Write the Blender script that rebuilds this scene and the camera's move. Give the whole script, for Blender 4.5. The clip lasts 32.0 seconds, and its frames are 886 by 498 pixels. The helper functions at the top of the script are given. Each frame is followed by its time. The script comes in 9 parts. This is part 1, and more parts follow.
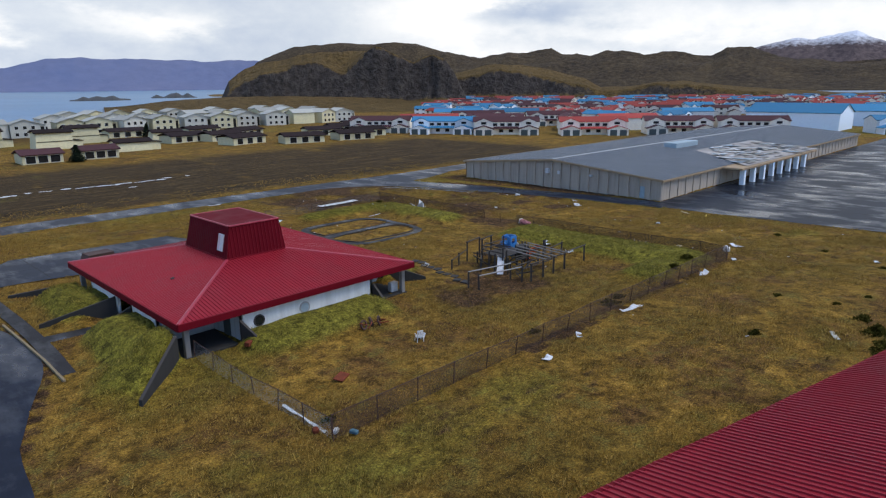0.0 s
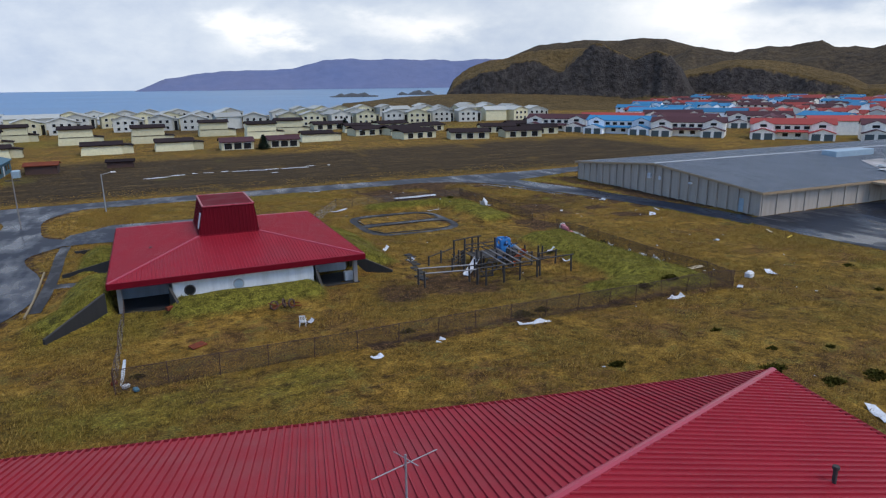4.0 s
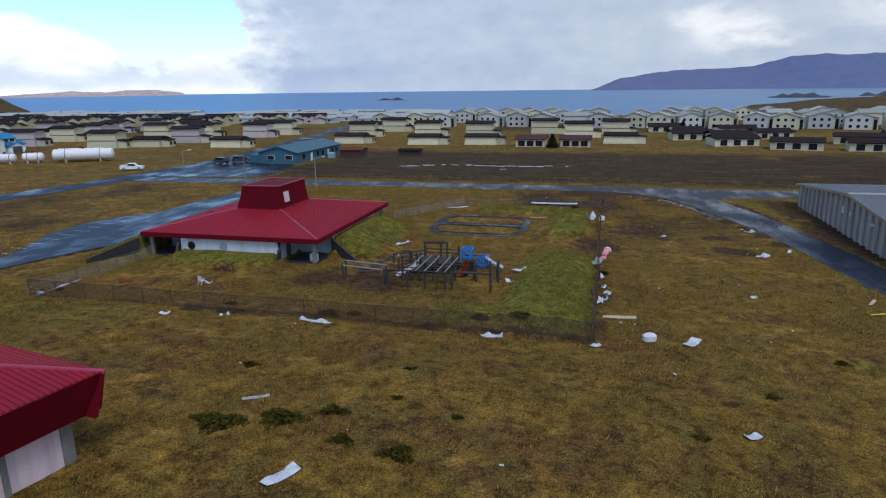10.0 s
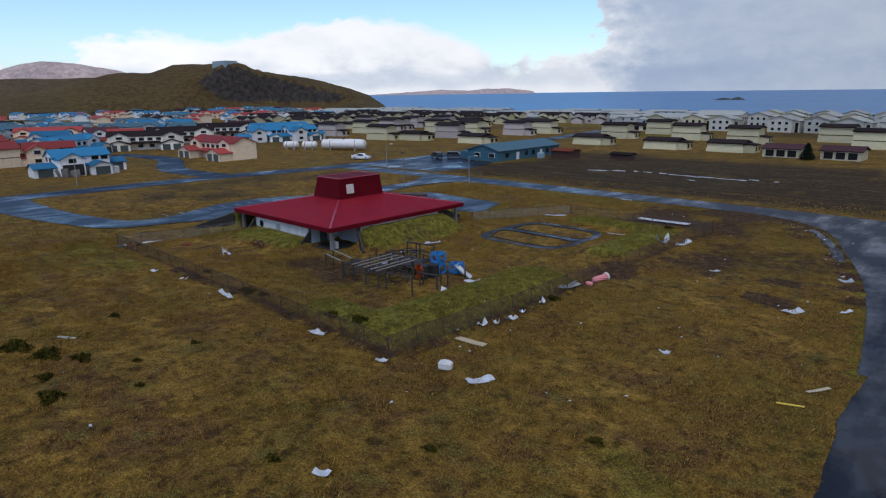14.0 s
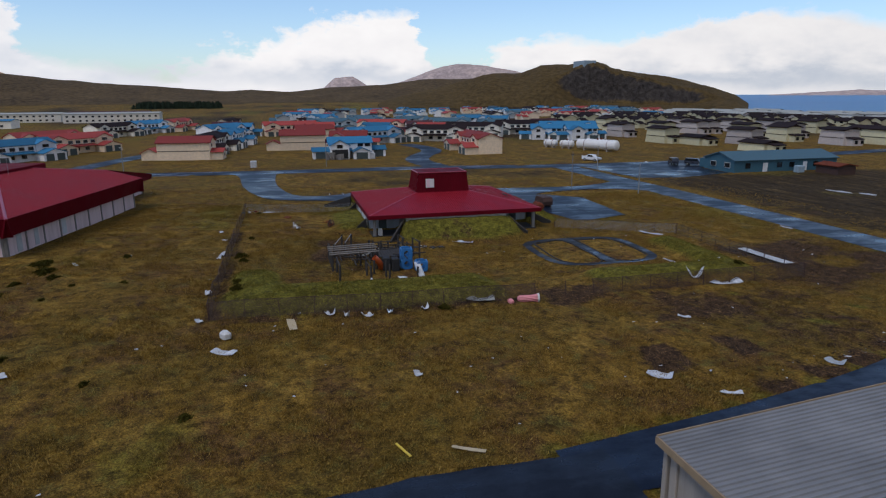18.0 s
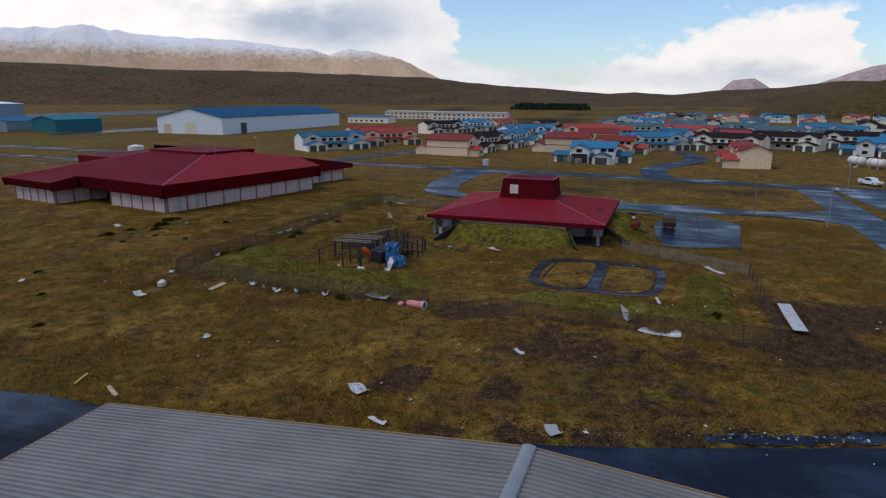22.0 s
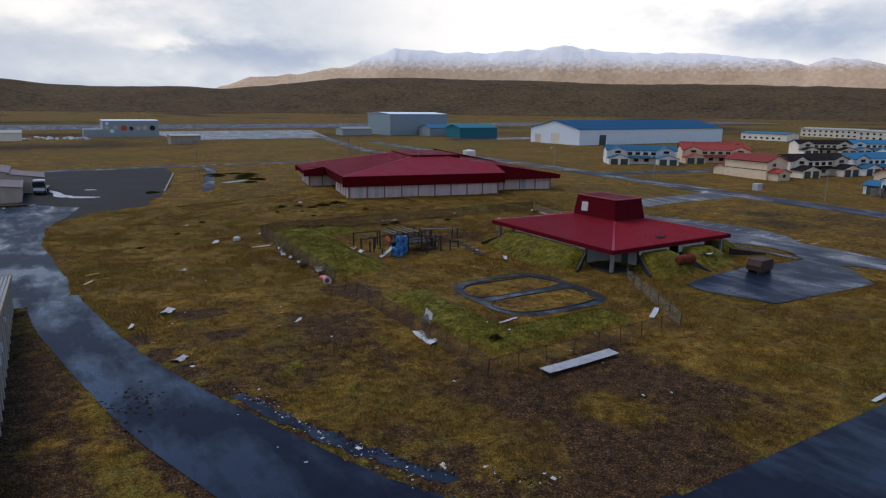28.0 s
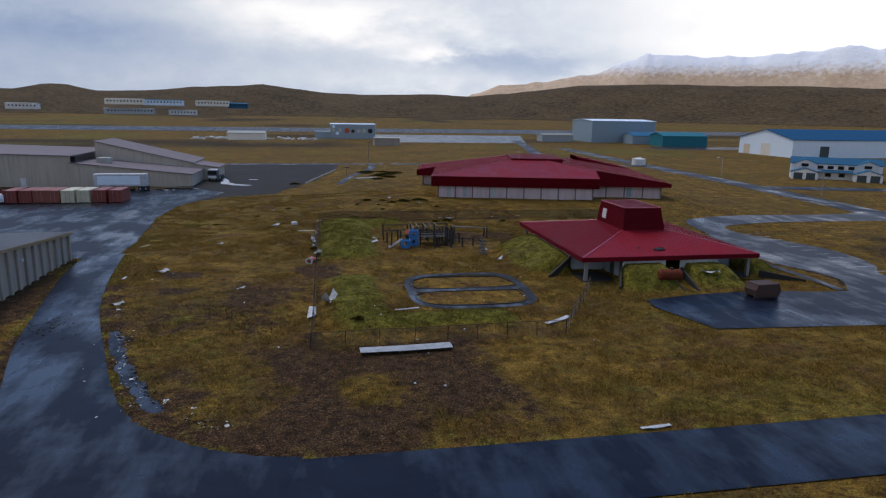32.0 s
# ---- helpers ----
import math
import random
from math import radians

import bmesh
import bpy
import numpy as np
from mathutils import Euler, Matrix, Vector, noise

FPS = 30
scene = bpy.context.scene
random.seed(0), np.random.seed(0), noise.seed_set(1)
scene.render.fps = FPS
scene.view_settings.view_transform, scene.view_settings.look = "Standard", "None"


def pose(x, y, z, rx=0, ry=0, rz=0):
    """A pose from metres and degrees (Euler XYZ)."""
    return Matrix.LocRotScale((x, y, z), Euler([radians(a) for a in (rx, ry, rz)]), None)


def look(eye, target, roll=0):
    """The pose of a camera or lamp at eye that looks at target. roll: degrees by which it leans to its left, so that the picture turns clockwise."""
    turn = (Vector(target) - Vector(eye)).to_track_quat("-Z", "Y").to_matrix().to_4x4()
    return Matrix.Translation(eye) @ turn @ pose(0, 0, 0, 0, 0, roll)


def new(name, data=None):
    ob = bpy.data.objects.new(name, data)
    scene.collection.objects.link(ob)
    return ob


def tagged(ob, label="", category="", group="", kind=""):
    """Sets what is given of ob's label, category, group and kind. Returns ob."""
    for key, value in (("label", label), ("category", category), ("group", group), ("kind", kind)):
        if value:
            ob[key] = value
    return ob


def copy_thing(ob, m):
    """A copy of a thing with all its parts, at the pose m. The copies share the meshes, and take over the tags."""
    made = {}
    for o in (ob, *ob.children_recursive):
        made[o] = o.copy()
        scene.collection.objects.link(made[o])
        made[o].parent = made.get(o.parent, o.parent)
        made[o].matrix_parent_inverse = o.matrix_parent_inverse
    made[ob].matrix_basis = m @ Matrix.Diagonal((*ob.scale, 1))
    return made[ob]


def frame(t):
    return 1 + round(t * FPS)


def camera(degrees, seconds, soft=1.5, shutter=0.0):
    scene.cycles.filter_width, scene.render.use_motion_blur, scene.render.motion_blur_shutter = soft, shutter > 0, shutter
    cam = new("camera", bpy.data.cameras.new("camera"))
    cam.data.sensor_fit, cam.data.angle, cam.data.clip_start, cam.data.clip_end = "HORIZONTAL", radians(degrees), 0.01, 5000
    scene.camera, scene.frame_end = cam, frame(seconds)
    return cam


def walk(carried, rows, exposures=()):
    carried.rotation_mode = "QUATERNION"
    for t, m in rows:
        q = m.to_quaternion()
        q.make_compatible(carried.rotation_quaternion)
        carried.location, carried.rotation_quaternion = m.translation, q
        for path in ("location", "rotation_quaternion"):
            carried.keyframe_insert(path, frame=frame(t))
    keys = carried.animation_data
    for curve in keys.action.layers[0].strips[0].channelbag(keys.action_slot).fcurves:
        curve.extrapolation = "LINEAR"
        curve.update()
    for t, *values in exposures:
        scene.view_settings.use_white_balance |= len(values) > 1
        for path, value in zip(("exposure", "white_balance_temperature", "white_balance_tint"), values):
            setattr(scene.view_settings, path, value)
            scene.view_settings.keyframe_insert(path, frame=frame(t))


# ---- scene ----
# ---- camera and its way: a level arc flown round the small red-roofed building, 19 m up ----
cam = camera(69.0, 32.0, soft=1.22)
ROWS = [
    (0.0, -0.83, 0.89, 19.40, 75.60, 0.57, -45.33),
    (0.5, 1.33, -1.16, 19.41, 75.60, 0.57, -42.83),
    (1.0, 3.66, -3.21, 19.37, 75.60, 0.61, -40.24),
    (1.5, 6.13, -5.20, 19.35, 75.60, 0.62, -37.70),
    (2.0, 8.74, -7.19, 19.32, 75.60, 0.63, -35.16),
    (2.5, 11.56, -9.20, 19.29, 75.60, 0.65, -32.62),
    (3.0, 14.53, -11.09, 19.25, 75.61, 0.66, -29.96),
    (3.5, 17.68, -12.89, 19.18, 75.61, 0.66, -27.15),
    (4.0, 20.84, -14.66, 19.12, 75.63, 0.66, -24.41),
    (4.5, 24.20, -16.27, 19.07, 75.65, 0.65, -21.62),
    (5.0, 27.77, -17.65, 19.02, 75.68, 0.63, -18.73),
    (5.5, 31.57, -18.74, 19.00, 75.72, 0.64, -15.67),
    (6.0, 35.44, -19.78, 18.99, 75.75, 0.65, -12.54),
    (6.5, 39.38, -20.60, 18.98, 75.80, 0.68, -9.36),
    (7.0, 43.43, -21.24, 18.97, 75.81, 0.69, -6.16),
    (7.5, 47.55, -21.62, 18.94, 75.85, 0.69, -3.03),
    (8.0, 51.72, -21.77, 18.93, 75.86, 0.67, 0.13),
    (8.5, 56.14, -21.67, 18.98, 75.91, 0.68, 3.52),
    (9.0, 60.43, -21.33, 19.00, 75.95, 0.67, 6.88),
    (9.5, 64.78, -20.71, 19.08, 75.97, 0.69, 10.33),
    (10.0, 69.19, -19.80, 19.12, 76.01, 0.70, 13.73),
    (10.5, 73.65, -18.61, 19.19, 76.02, 0.68, 17.26),
    (11.0, 77.69, -17.25, 19.26, 76.03, 0.68, 20.61),
    (11.5, 81.97, -15.46, 19.24, 76.07, 0.65, 24.20),
    (12.0, 86.28, -13.37, 19.24, 76.09, 0.72, 28.06),
    (12.5, 90.39, -10.95, 19.21, 76.12, 0.67, 31.58),
    (13.0, 94.52, -8.30, 19.23, 76.15, 0.68, 35.45),
    (13.5, 98.43, -5.33, 19.25, 76.19, 0.67, 39.34),
    (14.0, 102.16, -2.11, 19.24, 76.24, 0.68, 43.34),
    (14.5, 105.80, 1.47, 19.28, 76.27, 0.70, 47.15),
    (15.0, 109.39, 5.05, 19.26, 76.30, 0.70, 51.07),
    (15.5, 112.71, 9.02, 19.20, 76.33, 0.67, 55.04),
    (16.0, 115.62, 13.39, 19.12, 76.36, 0.61, 59.09),
    (16.5, 118.01, 18.21, 19.04, 76.38, 0.55, 63.24),
    (17.0, 120.23, 23.19, 18.96, 76.43, 0.52, 67.58),
    (17.5, 122.18, 28.30, 18.90, 76.44, 0.42, 71.69),
    (18.0, 123.68, 33.61, 18.91, 76.46, 0.34, 76.05),
    (18.5, 124.84, 39.02, 18.89, 76.46, 0.33, 80.53),
    (19.0, 125.62, 44.48, 18.88, 76.49, 0.20, 84.71),
    (19.5, 126.01, 50.00, 18.96, 76.52, 0.13, 88.96),
    (20.0, 126.12, 55.39, 19.01, 76.58, 0.09, 93.15),
    (20.5, 125.83, 60.82, 19.05, 76.59, 0.02, 97.39),
    (21.0, 125.25, 66.09, 19.13, 76.62, -0.05, 101.43),
    (21.5, 124.44, 71.24, 19.18, 76.65, -0.14, 105.50),
    (22.0, 123.35, 76.39, 19.22, 76.71, -0.21, 109.44),
    (22.5, 122.19, 81.26, 19.27, 76.83, -0.23, 113.18),
    (23.0, 120.91, 85.73, 19.35, 76.87, -0.35, 116.67),
    (23.5, 119.39, 90.24, 19.36, 76.98, -0.37, 120.13),
    (24.0, 117.60, 94.51, 19.39, 77.08, -0.39, 123.52),
    (24.5, 115.65, 98.58, 19.45, 77.12, -0.44, 126.73),
    (25.0, 113.37, 102.56, 19.44, 77.22, -0.45, 129.96),
    (25.5, 110.97, 106.26, 19.50, 77.28, -0.48, 133.06),
    (26.0, 108.44, 109.97, 19.53, 77.35, -0.51, 136.24),
    (26.5, 105.58, 113.42, 19.56, 77.40, -0.56, 139.41),
    (27.0, 102.53, 116.60, 19.61, 77.45, -0.60, 142.51),
    (27.5, 99.38, 119.53, 19.68, 77.50, -0.63, 145.46),
    (28.0, 96.30, 122.41, 19.74, 77.55, -0.65, 148.29),
    (28.5, 93.09, 125.10, 19.85, 77.59, -0.66, 151.18),
    (29.0, 89.77, 127.56, 19.91, 77.63, -0.67, 154.00),
    (29.5, 86.41, 129.76, 19.93, 77.68, -0.69, 156.68),
    (30.0, 83.00, 131.74, 19.90, 77.73, -0.74, 159.26),
    (30.5, 79.45, 133.50, 19.86, 77.76, -0.75, 161.86),
    (31.0, 75.76, 135.03, 19.76, 77.79, -0.81, 164.53),
    (31.5, 71.97, 136.31, 19.58, 77.85, -0.87, 167.11),
    (32.0, 68.06, 137.39, 19.39, 77.90, -0.93, 169.74),
]
walk(cam, [(t, pose(x, y, z, rx, ry, rz)) for t, x, y, z, rx, ry, rz in ROWS],
     exposures=[(0, 0.26, 6600, 10), (6, 0.21, 6330, 10), (8.5, 0.06, 6240, 10), (11, -0.14, 6040, 10), (17, -0.50, 6430, 13), (20, -0.53, 6580, 12), (25, -0.49, 6680, 12), (32, -0.40, 6500, 12)])

# ---- world, sun ----
SUN_AZ, SUN_EL = 304.0, 60.0          # degrees; the side that the light comes from
SKY, CLOUD, SUN = 0.20, 0.98, 1.75


def make_world():
    w = bpy.data.worlds.new("world")
    scene.world = w
    w.use_nodes = True
    nt = w.node_tree
    N, L = nt.nodes, nt.links
    N.clear()
    out = N.new("ShaderNodeOutputWorld")
    sky = N.new("ShaderNodeTexSky")
    sky.sky_type, sky.sun_disc = "NISHITA", False
    sky.sun_elevation, sky.sun_rotation = radians(SUN_EL), radians(90 - SUN_AZ)
    sky.air_density, sky.dust_density, sky.ozone_density = 1.0, 0.6, 2.0
    b1 = N.new("ShaderNodeBackground")
    b1.inputs["Strength"].default_value = SKY
    tint = N.new("ShaderNodeMix")
    tint.data_type, tint.blend_type = "RGBA", "MULTIPLY"
    tint.inputs[0].default_value = 1.0
    tint.inputs[7].default_value = (0.86, 0.97, 1.10, 1)
    L.new(sky.outputs[0], tint.inputs[6])
    L.new(tint.outputs[2], b1.inputs[0])
    tc = N.new("ShaderNodeTexCoord")
    sep = N.new("ShaderNodeSeparateXYZ")
    L.new(tc.outputs["Generated"], sep.inputs[0])

    def math_node(op, a, b=None, clamp=False):
        n = N.new("ShaderNodeMath")
        n.operation, n.use_clamp = op, clamp
        for i, v in enumerate((a, b)):
            if v is None:
                continue
            if isinstance(v, (int, float)):
                n.inputs[i].default_value = v
            else:
                L.new(v, n.inputs[i])
        return n.outputs[0]

    def ramp(fac, stops):
        """Values between stops, given as position and grey level or colour."""
        n = N.new("ShaderNodeValToRGB")
        els = n.color_ramp.elements
        for k, (pos, val) in enumerate(stops):
            el_ = els[k] if k < 2 else els.new(pos)
            el_.position, el_.color = pos, (val if isinstance(val, tuple) else (val, val, val)) + (1,)
        L.new(fac, n.inputs[0])
        return n.outputs[0]

    def cloud_noise(scale, detail, rough_, shift, stretch):
        comb = N.new("ShaderNodeCombineXYZ")
        L.new(math_node("ADD", sep.outputs[0], shift), comb.inputs[0]), L.new(math_node("ADD", sep.outputs[1], shift * 2), comb.inputs[1])
        L.new(math_node("MULTIPLY", sep.outputs[2], stretch), comb.inputs[2])
        n = N.new("ShaderNodeTexNoise")
        n.inputs["Scale"].default_value, n.inputs["Detail"].default_value, n.inputs["Roughness"].default_value = scale, detail, rough_
        L.new(comb.outputs[0], n.inputs["Vector"])
        return math_node("SUBTRACT", n.outputs["Fac"], 0.5)

    # bearing and height above the horizon, in degrees, both frayed by noise
    az = math_node("MULTIPLY", math_node("ARCTAN2", sep.outputs[1], sep.outputs[0]), 57.2958)
    az = math_node("MODULO", math_node("ADD", az, 360.0), 360.0)
    el = math_node("MULTIPLY", math_node("ARCSINE", sep.outputs[2]), 57.2958)
    fray, billow, broad = cloud_noise(26, 8, 0.62, 3.1, 1.6), cloud_noise(9, 7, 0.58, 7.7, 2.6), cloud_noise(4.0, 6, 0.55, 1.3, 3.4)
    az_ = math_node("ADD", az, math_node("ADD", math_node("MULTIPLY", fray, 5.0), math_node("MULTIPLY", billow, 9.0)))
    el_ = math_node("ADD", el, math_node("ADD", math_node("MULTIPLY", fray, 2.6), math_node("MULTIPLY", billow, 2.4)))
    turn = math_node("DIVIDE", az_, 360.0)
    # how high the cloud stands over the horizon, bearing by bearing: a closed deck in the east, heaps and blue gaps in the north-west, banks over the mountain
    tops = ((0, 20), (116, 20), (120, 3.4), (125, 3.2), (127.5, 1.6), (130, 4.0), (137, 6.2), (142, 6.5), (146, 5.2), (151, 4.3), (157, 5.0), (161.5, 3.8), (164, 1.2), (166.5, 1.6), (168.5, 7.0),
            (173, 7.2), (178, 5.8), (182, 4.6), (186, 2.8), (189, 1.8), (193, 2.6), (197, 3.2), (199.5, 7.5), (203, 20), (360, 20))
    height = math_node("MULTIPLY", ramp(turn, [(a / 360, h / 20) for a, h in tops]), 20.0)
    cover_ = math_node("MULTIPLY", math_node("SUBTRACT", height, el_), 1.1, True)
    # the same cloud, grey where it is thick, white where the sun reaches it
    bright = ramp(turn, [(a / 360, b) for a, b in ((0, .80), (42, .84), (50, .64), (62, .60), (80, .60), (100, .58), (116, .54), (121, .86), (160, .92), (196, .86), (206, .80), (216, .92), (235, .93), (241, .85), (251, .68), (262, .64), (280, .56), (296, .50), (330, .72), (360, .80))])
    soft_az = math_node("ADD", az, math_node("MULTIPLY", billow, 14.0))
    soft_el = math_node("ADD", el, math_node("MULTIPLY", billow, 4.0))
    for a0, e0, da, de, amount in ((37, 5.7, 6, 1.1, -.34), (16, 7.4, 10, 1.4, -.34), (28, 3.0, 11, .9, -.14), (81.5, 4.4, 3.2, 1.5, .30), (68, 4.9, 5, .9, .24), (47, 5.6, 4.5, 2.2, .20), (211, 6.0, 7, 1.7, -.36), (252, 4.0, 7, 1.1, -.20),
                                   (271, 7.4, 9, 1.8, .34), (261, 4.6, 3.2, .8, .26), (288, 5.4, 7, 1.3, -.16), (262, 2.4, 14, 1.0, .10), (192, 2.0, 6, 1.6, -.12), (142, 1.2, 24, .9, -.22), (175, 1.6, 10, .8, -.14)):
        u = math_node("DIVIDE", math_node("SUBTRACT", soft_az, float(a0)), float(da))
        v = math_node("DIVIDE", math_node("SUBTRACT", soft_el, float(e0)), float(de))
        blob = math_node("EXPONENT", math_node("MULTIPLY", math_node("ADD", math_node("MULTIPLY", u, u), math_node("MULTIPLY", v, v)), -0.8))
        bright = math_node("ADD", bright, math_node("MULTIPLY", blob, float(amount)))
    bright = math_node("ADD", bright, math_node("ADD", math_node("MULTIPLY", billow, 0.22), math_node("MULTIPLY", fray, 0.16)))
    low_colour = ramp(bright, [(0.30, (.26, .36, .56)), (0.52, (.46, .54, .68)), (0.68, (.66, .72, .80)), (0.88, (1.0, 1.0, 1.0)), (1.0, (1.12, 1.12, 1.10))])
    # the sunlit side of the sky is the stronger
    side = math_node("MULTIPLY", ramp(math_node("DIVIDE", az, 360.0), [(a / 360, b / 2) for a, b in ((0, .98), (60, .94), (95, 1.0), (118, 1.15), (165, 1.30), (215, 1.42), (262, 1.34), (320, 1.15), (360, .98))]), 2.0)
    # higher up, out of sight of the lower banks, the broken deck goes on
    west_gap = math_node("MULTIPLY", math_node("MAXIMUM", math_node("ADD", math_node("ADD", math_node("MULTIPLY", sep.outputs[0], -0.8), math_node("MULTIPLY", sep.outputs[1], -0.6)), 0.35), 0.0), 0.55)
    high_cover = math_node("MULTIPLY", math_node("SUBTRACT", math_node("ADD", broad, 0.10), west_gap), 8.0, True)
    high = math_node("MULTIPLY", math_node("SUBTRACT", el, 10.0), 0.16, True)
    cov = N.new("ShaderNodeMix")
    L.new(high, cov.inputs[0]), L.new(cover_, cov.inputs[2]), L.new(high_cover, cov.inputs[3])
    tone = N.new("ShaderNodeMix")
    tone.data_type = "RGBA"
    L.new(high, tone.inputs[0]), L.new(low_colour, tone.inputs[6])
    L.new(ramp(math_node("ADD", broad, 0.5), [(0.34, (.30, .35, .43)), (0.48, (.46, .50, .57)), (0.6, (.70, .72, .77))]), tone.inputs[7])
    b2 = N.new("ShaderNodeBackground")
    L.new(math_node("MULTIPLY", side, CLOUD), b2.inputs["Strength"])
    L.new(tone.outputs[2], b2.inputs[0])
    mix = N.new("ShaderNodeMixShader")
    L.new(cov.outputs[0], mix.inputs[0]), L.new(b1.outputs[0], mix.inputs[1]), L.new(b2.outputs[0], mix.inputs[2])
    L.new(mix.outputs[0], out.inputs[0])


make_world()
sun = new("sun", bpy.data.lights.new("sun", "SUN"))
sun.data.energy, sun.data.angle, sun.data.color = SUN, radians(24), (1.0, 0.95, 0.87)
sun.matrix_world = look((0, 0, 300), (-math.cos(radians(SUN_AZ)) * 100, -math.sin(radians(SUN_AZ)) * 100, 300 - math.tan(radians(SUN_EL)) * 100))

# ---- materials ----
def srgb(r, g, b):
    return tuple((c / 255 / 12.92 if c <= 10 else ((c / 255 + 0.055) / 1.055) ** 2.4) for c in (r, g, b)) + (1.0,)


def nodes_of(name):
    m = bpy.data.materials.new(name)
    m.use_nodes = True
    nt = m.node_tree
    return m, nt, nt.nodes["Principled BSDF"]


def noise_node(nt, scale, detail=4, rough=0.55, vec=None):
    n = nt.nodes.new("ShaderNodeTexNoise")
    n.inputs["Scale"].default_value, n.inputs["Detail"].default_value, n.inputs["Roughness"].default_value = scale, detail, rough
    if vec is not None:
        nt.links.new(vec, n.inputs["Vector"])
    return n.outputs["Fac"]


def ramp_node(nt, fac, stops):
    r = nt.nodes.new("ShaderNodeValToRGB")
    els = r.color_ramp.elements
    els[0].position, els[0].color = stops[0]
    els[1].position, els[1].color = stops[-1]
    for p, c in stops[1:-1]:
        els.new(p).color = c
    nt.links.new(fac, r.inputs[0])
    return r.outputs[0]


def mix_node(nt, fac, a, b, blend="MIX"):
    n = nt.nodes.new("ShaderNodeMix")
    n.data_type, n.blend_type = "RGBA", blend
    for sock, v in ((n.inputs[0], fac), (n.inputs[6], a), (n.inputs[7], b)):
        if isinstance(v, (int, float, tuple)):
            sock.default_value = v
        else:
            nt.links.new(v, sock)
    return n.outputs[2]


def bump_node(nt, bsdf, height, strength, dist):
    b = nt.nodes.new("ShaderNodeBump")
    b.inputs["Strength"].default_value, b.inputs["Distance"].default_value = strength, dist
    nt.links.new(height, b.inputs["Height"])
    nt.links.new(b.outputs[0], bsdf.inputs["Normal"])


def obj_vec(nt):
    return nt.nodes.new("ShaderNodeTexCoord").outputs["Object"]


def world_vec(nt):
    return nt.nodes.new("ShaderNodeNewGeometry").outputs["Position"]


def plain(name, col, rough=0.6, metal=0.0, vary=0.18, scale=1.5, fine=14.0, bump=0.15, random_tone=0.0, spec=0.5):
    """Paint, concrete, plastic: a base colour with blotches, fine grain and a little relief."""
    m, nt, b = nodes_of(name)
    vec = world_vec(nt)
    big, small = noise_node(nt, scale, 5, 0.6, vec), noise_node(nt, fine, 3, 0.6, vec)
    dark = tuple(c * (1 - vary) for c in col[:3]) + (1,)
    light = tuple(min(1, c * (1 + vary)) for c in col[:3]) + (1,)
    c = ramp_node(nt, big, [(0.3, dark), (0.7, light)])
    c = mix_node(nt, 0.35, c, ramp_node(nt, small, [(0.35, dark), (0.65, light)]))
    if random_tone:
        oi = nt.nodes.new("ShaderNodeObjectInfo").outputs["Random"]
        c = mix_node(nt, 1.0, c, ramp_node(nt, oi, [(0, (1 - random_tone,) * 3 + (1,)), (1, (1 + random_tone * 0.4,) * 3 + (1,))]), "MULTIPLY")
    nt.links.new(c, b.inputs["Base Color"])
    r = ramp_node(nt, big, [(0.3, (rough * 0.8,) * 3 + (1,)), (0.7, (min(1, rough * 1.15),) * 3 + (1,))])
    nt.links.new(r, b.inputs["Roughness"])
    b.inputs["Metallic"].default_value = metal
    b.inputs["Specular IOR Level"].default_value = spec
    if bump:
        bump_node(nt, b, small, bump, 0.02)
    return m


def streaked(name, col, rough, stain, metal=0.0, amount=0.5):
    """A wall with rain streaks that run down it, and blotches."""
    m, nt, b = nodes_of(name)
    vec = world_vec(nt)
    mp = nt.nodes.new("ShaderNodeMapping")
    mp.inputs["Scale"].default_value = (1.6, 1.6, 0.12)
    nt.links.new(vec, mp.inputs[0])
    s, g = noise_node(nt, 1.0, 6, 0.65, mp.outputs[0]), noise_node(nt, 9, 4, 0.6, vec)
    c = mix_node(nt, ramp_node(nt, s, [(0.42, (0, 0, 0, 1)), (0.72, (amount,) * 3 + (1,))]), col, stain)
    c = mix_node(nt, 0.25, c, ramp_node(nt, g, [(0.3, tuple(x * 0.7 for x in col[:3]) + (1,)), (0.7, col)]))
    nt.links.new(c, b.inputs["Base Color"])
    b.inputs["Roughness"].default_value, b.inputs["Metallic"].default_value = rough, metal
    bump_node(nt, b, g, 0.2, 0.02)
    return m


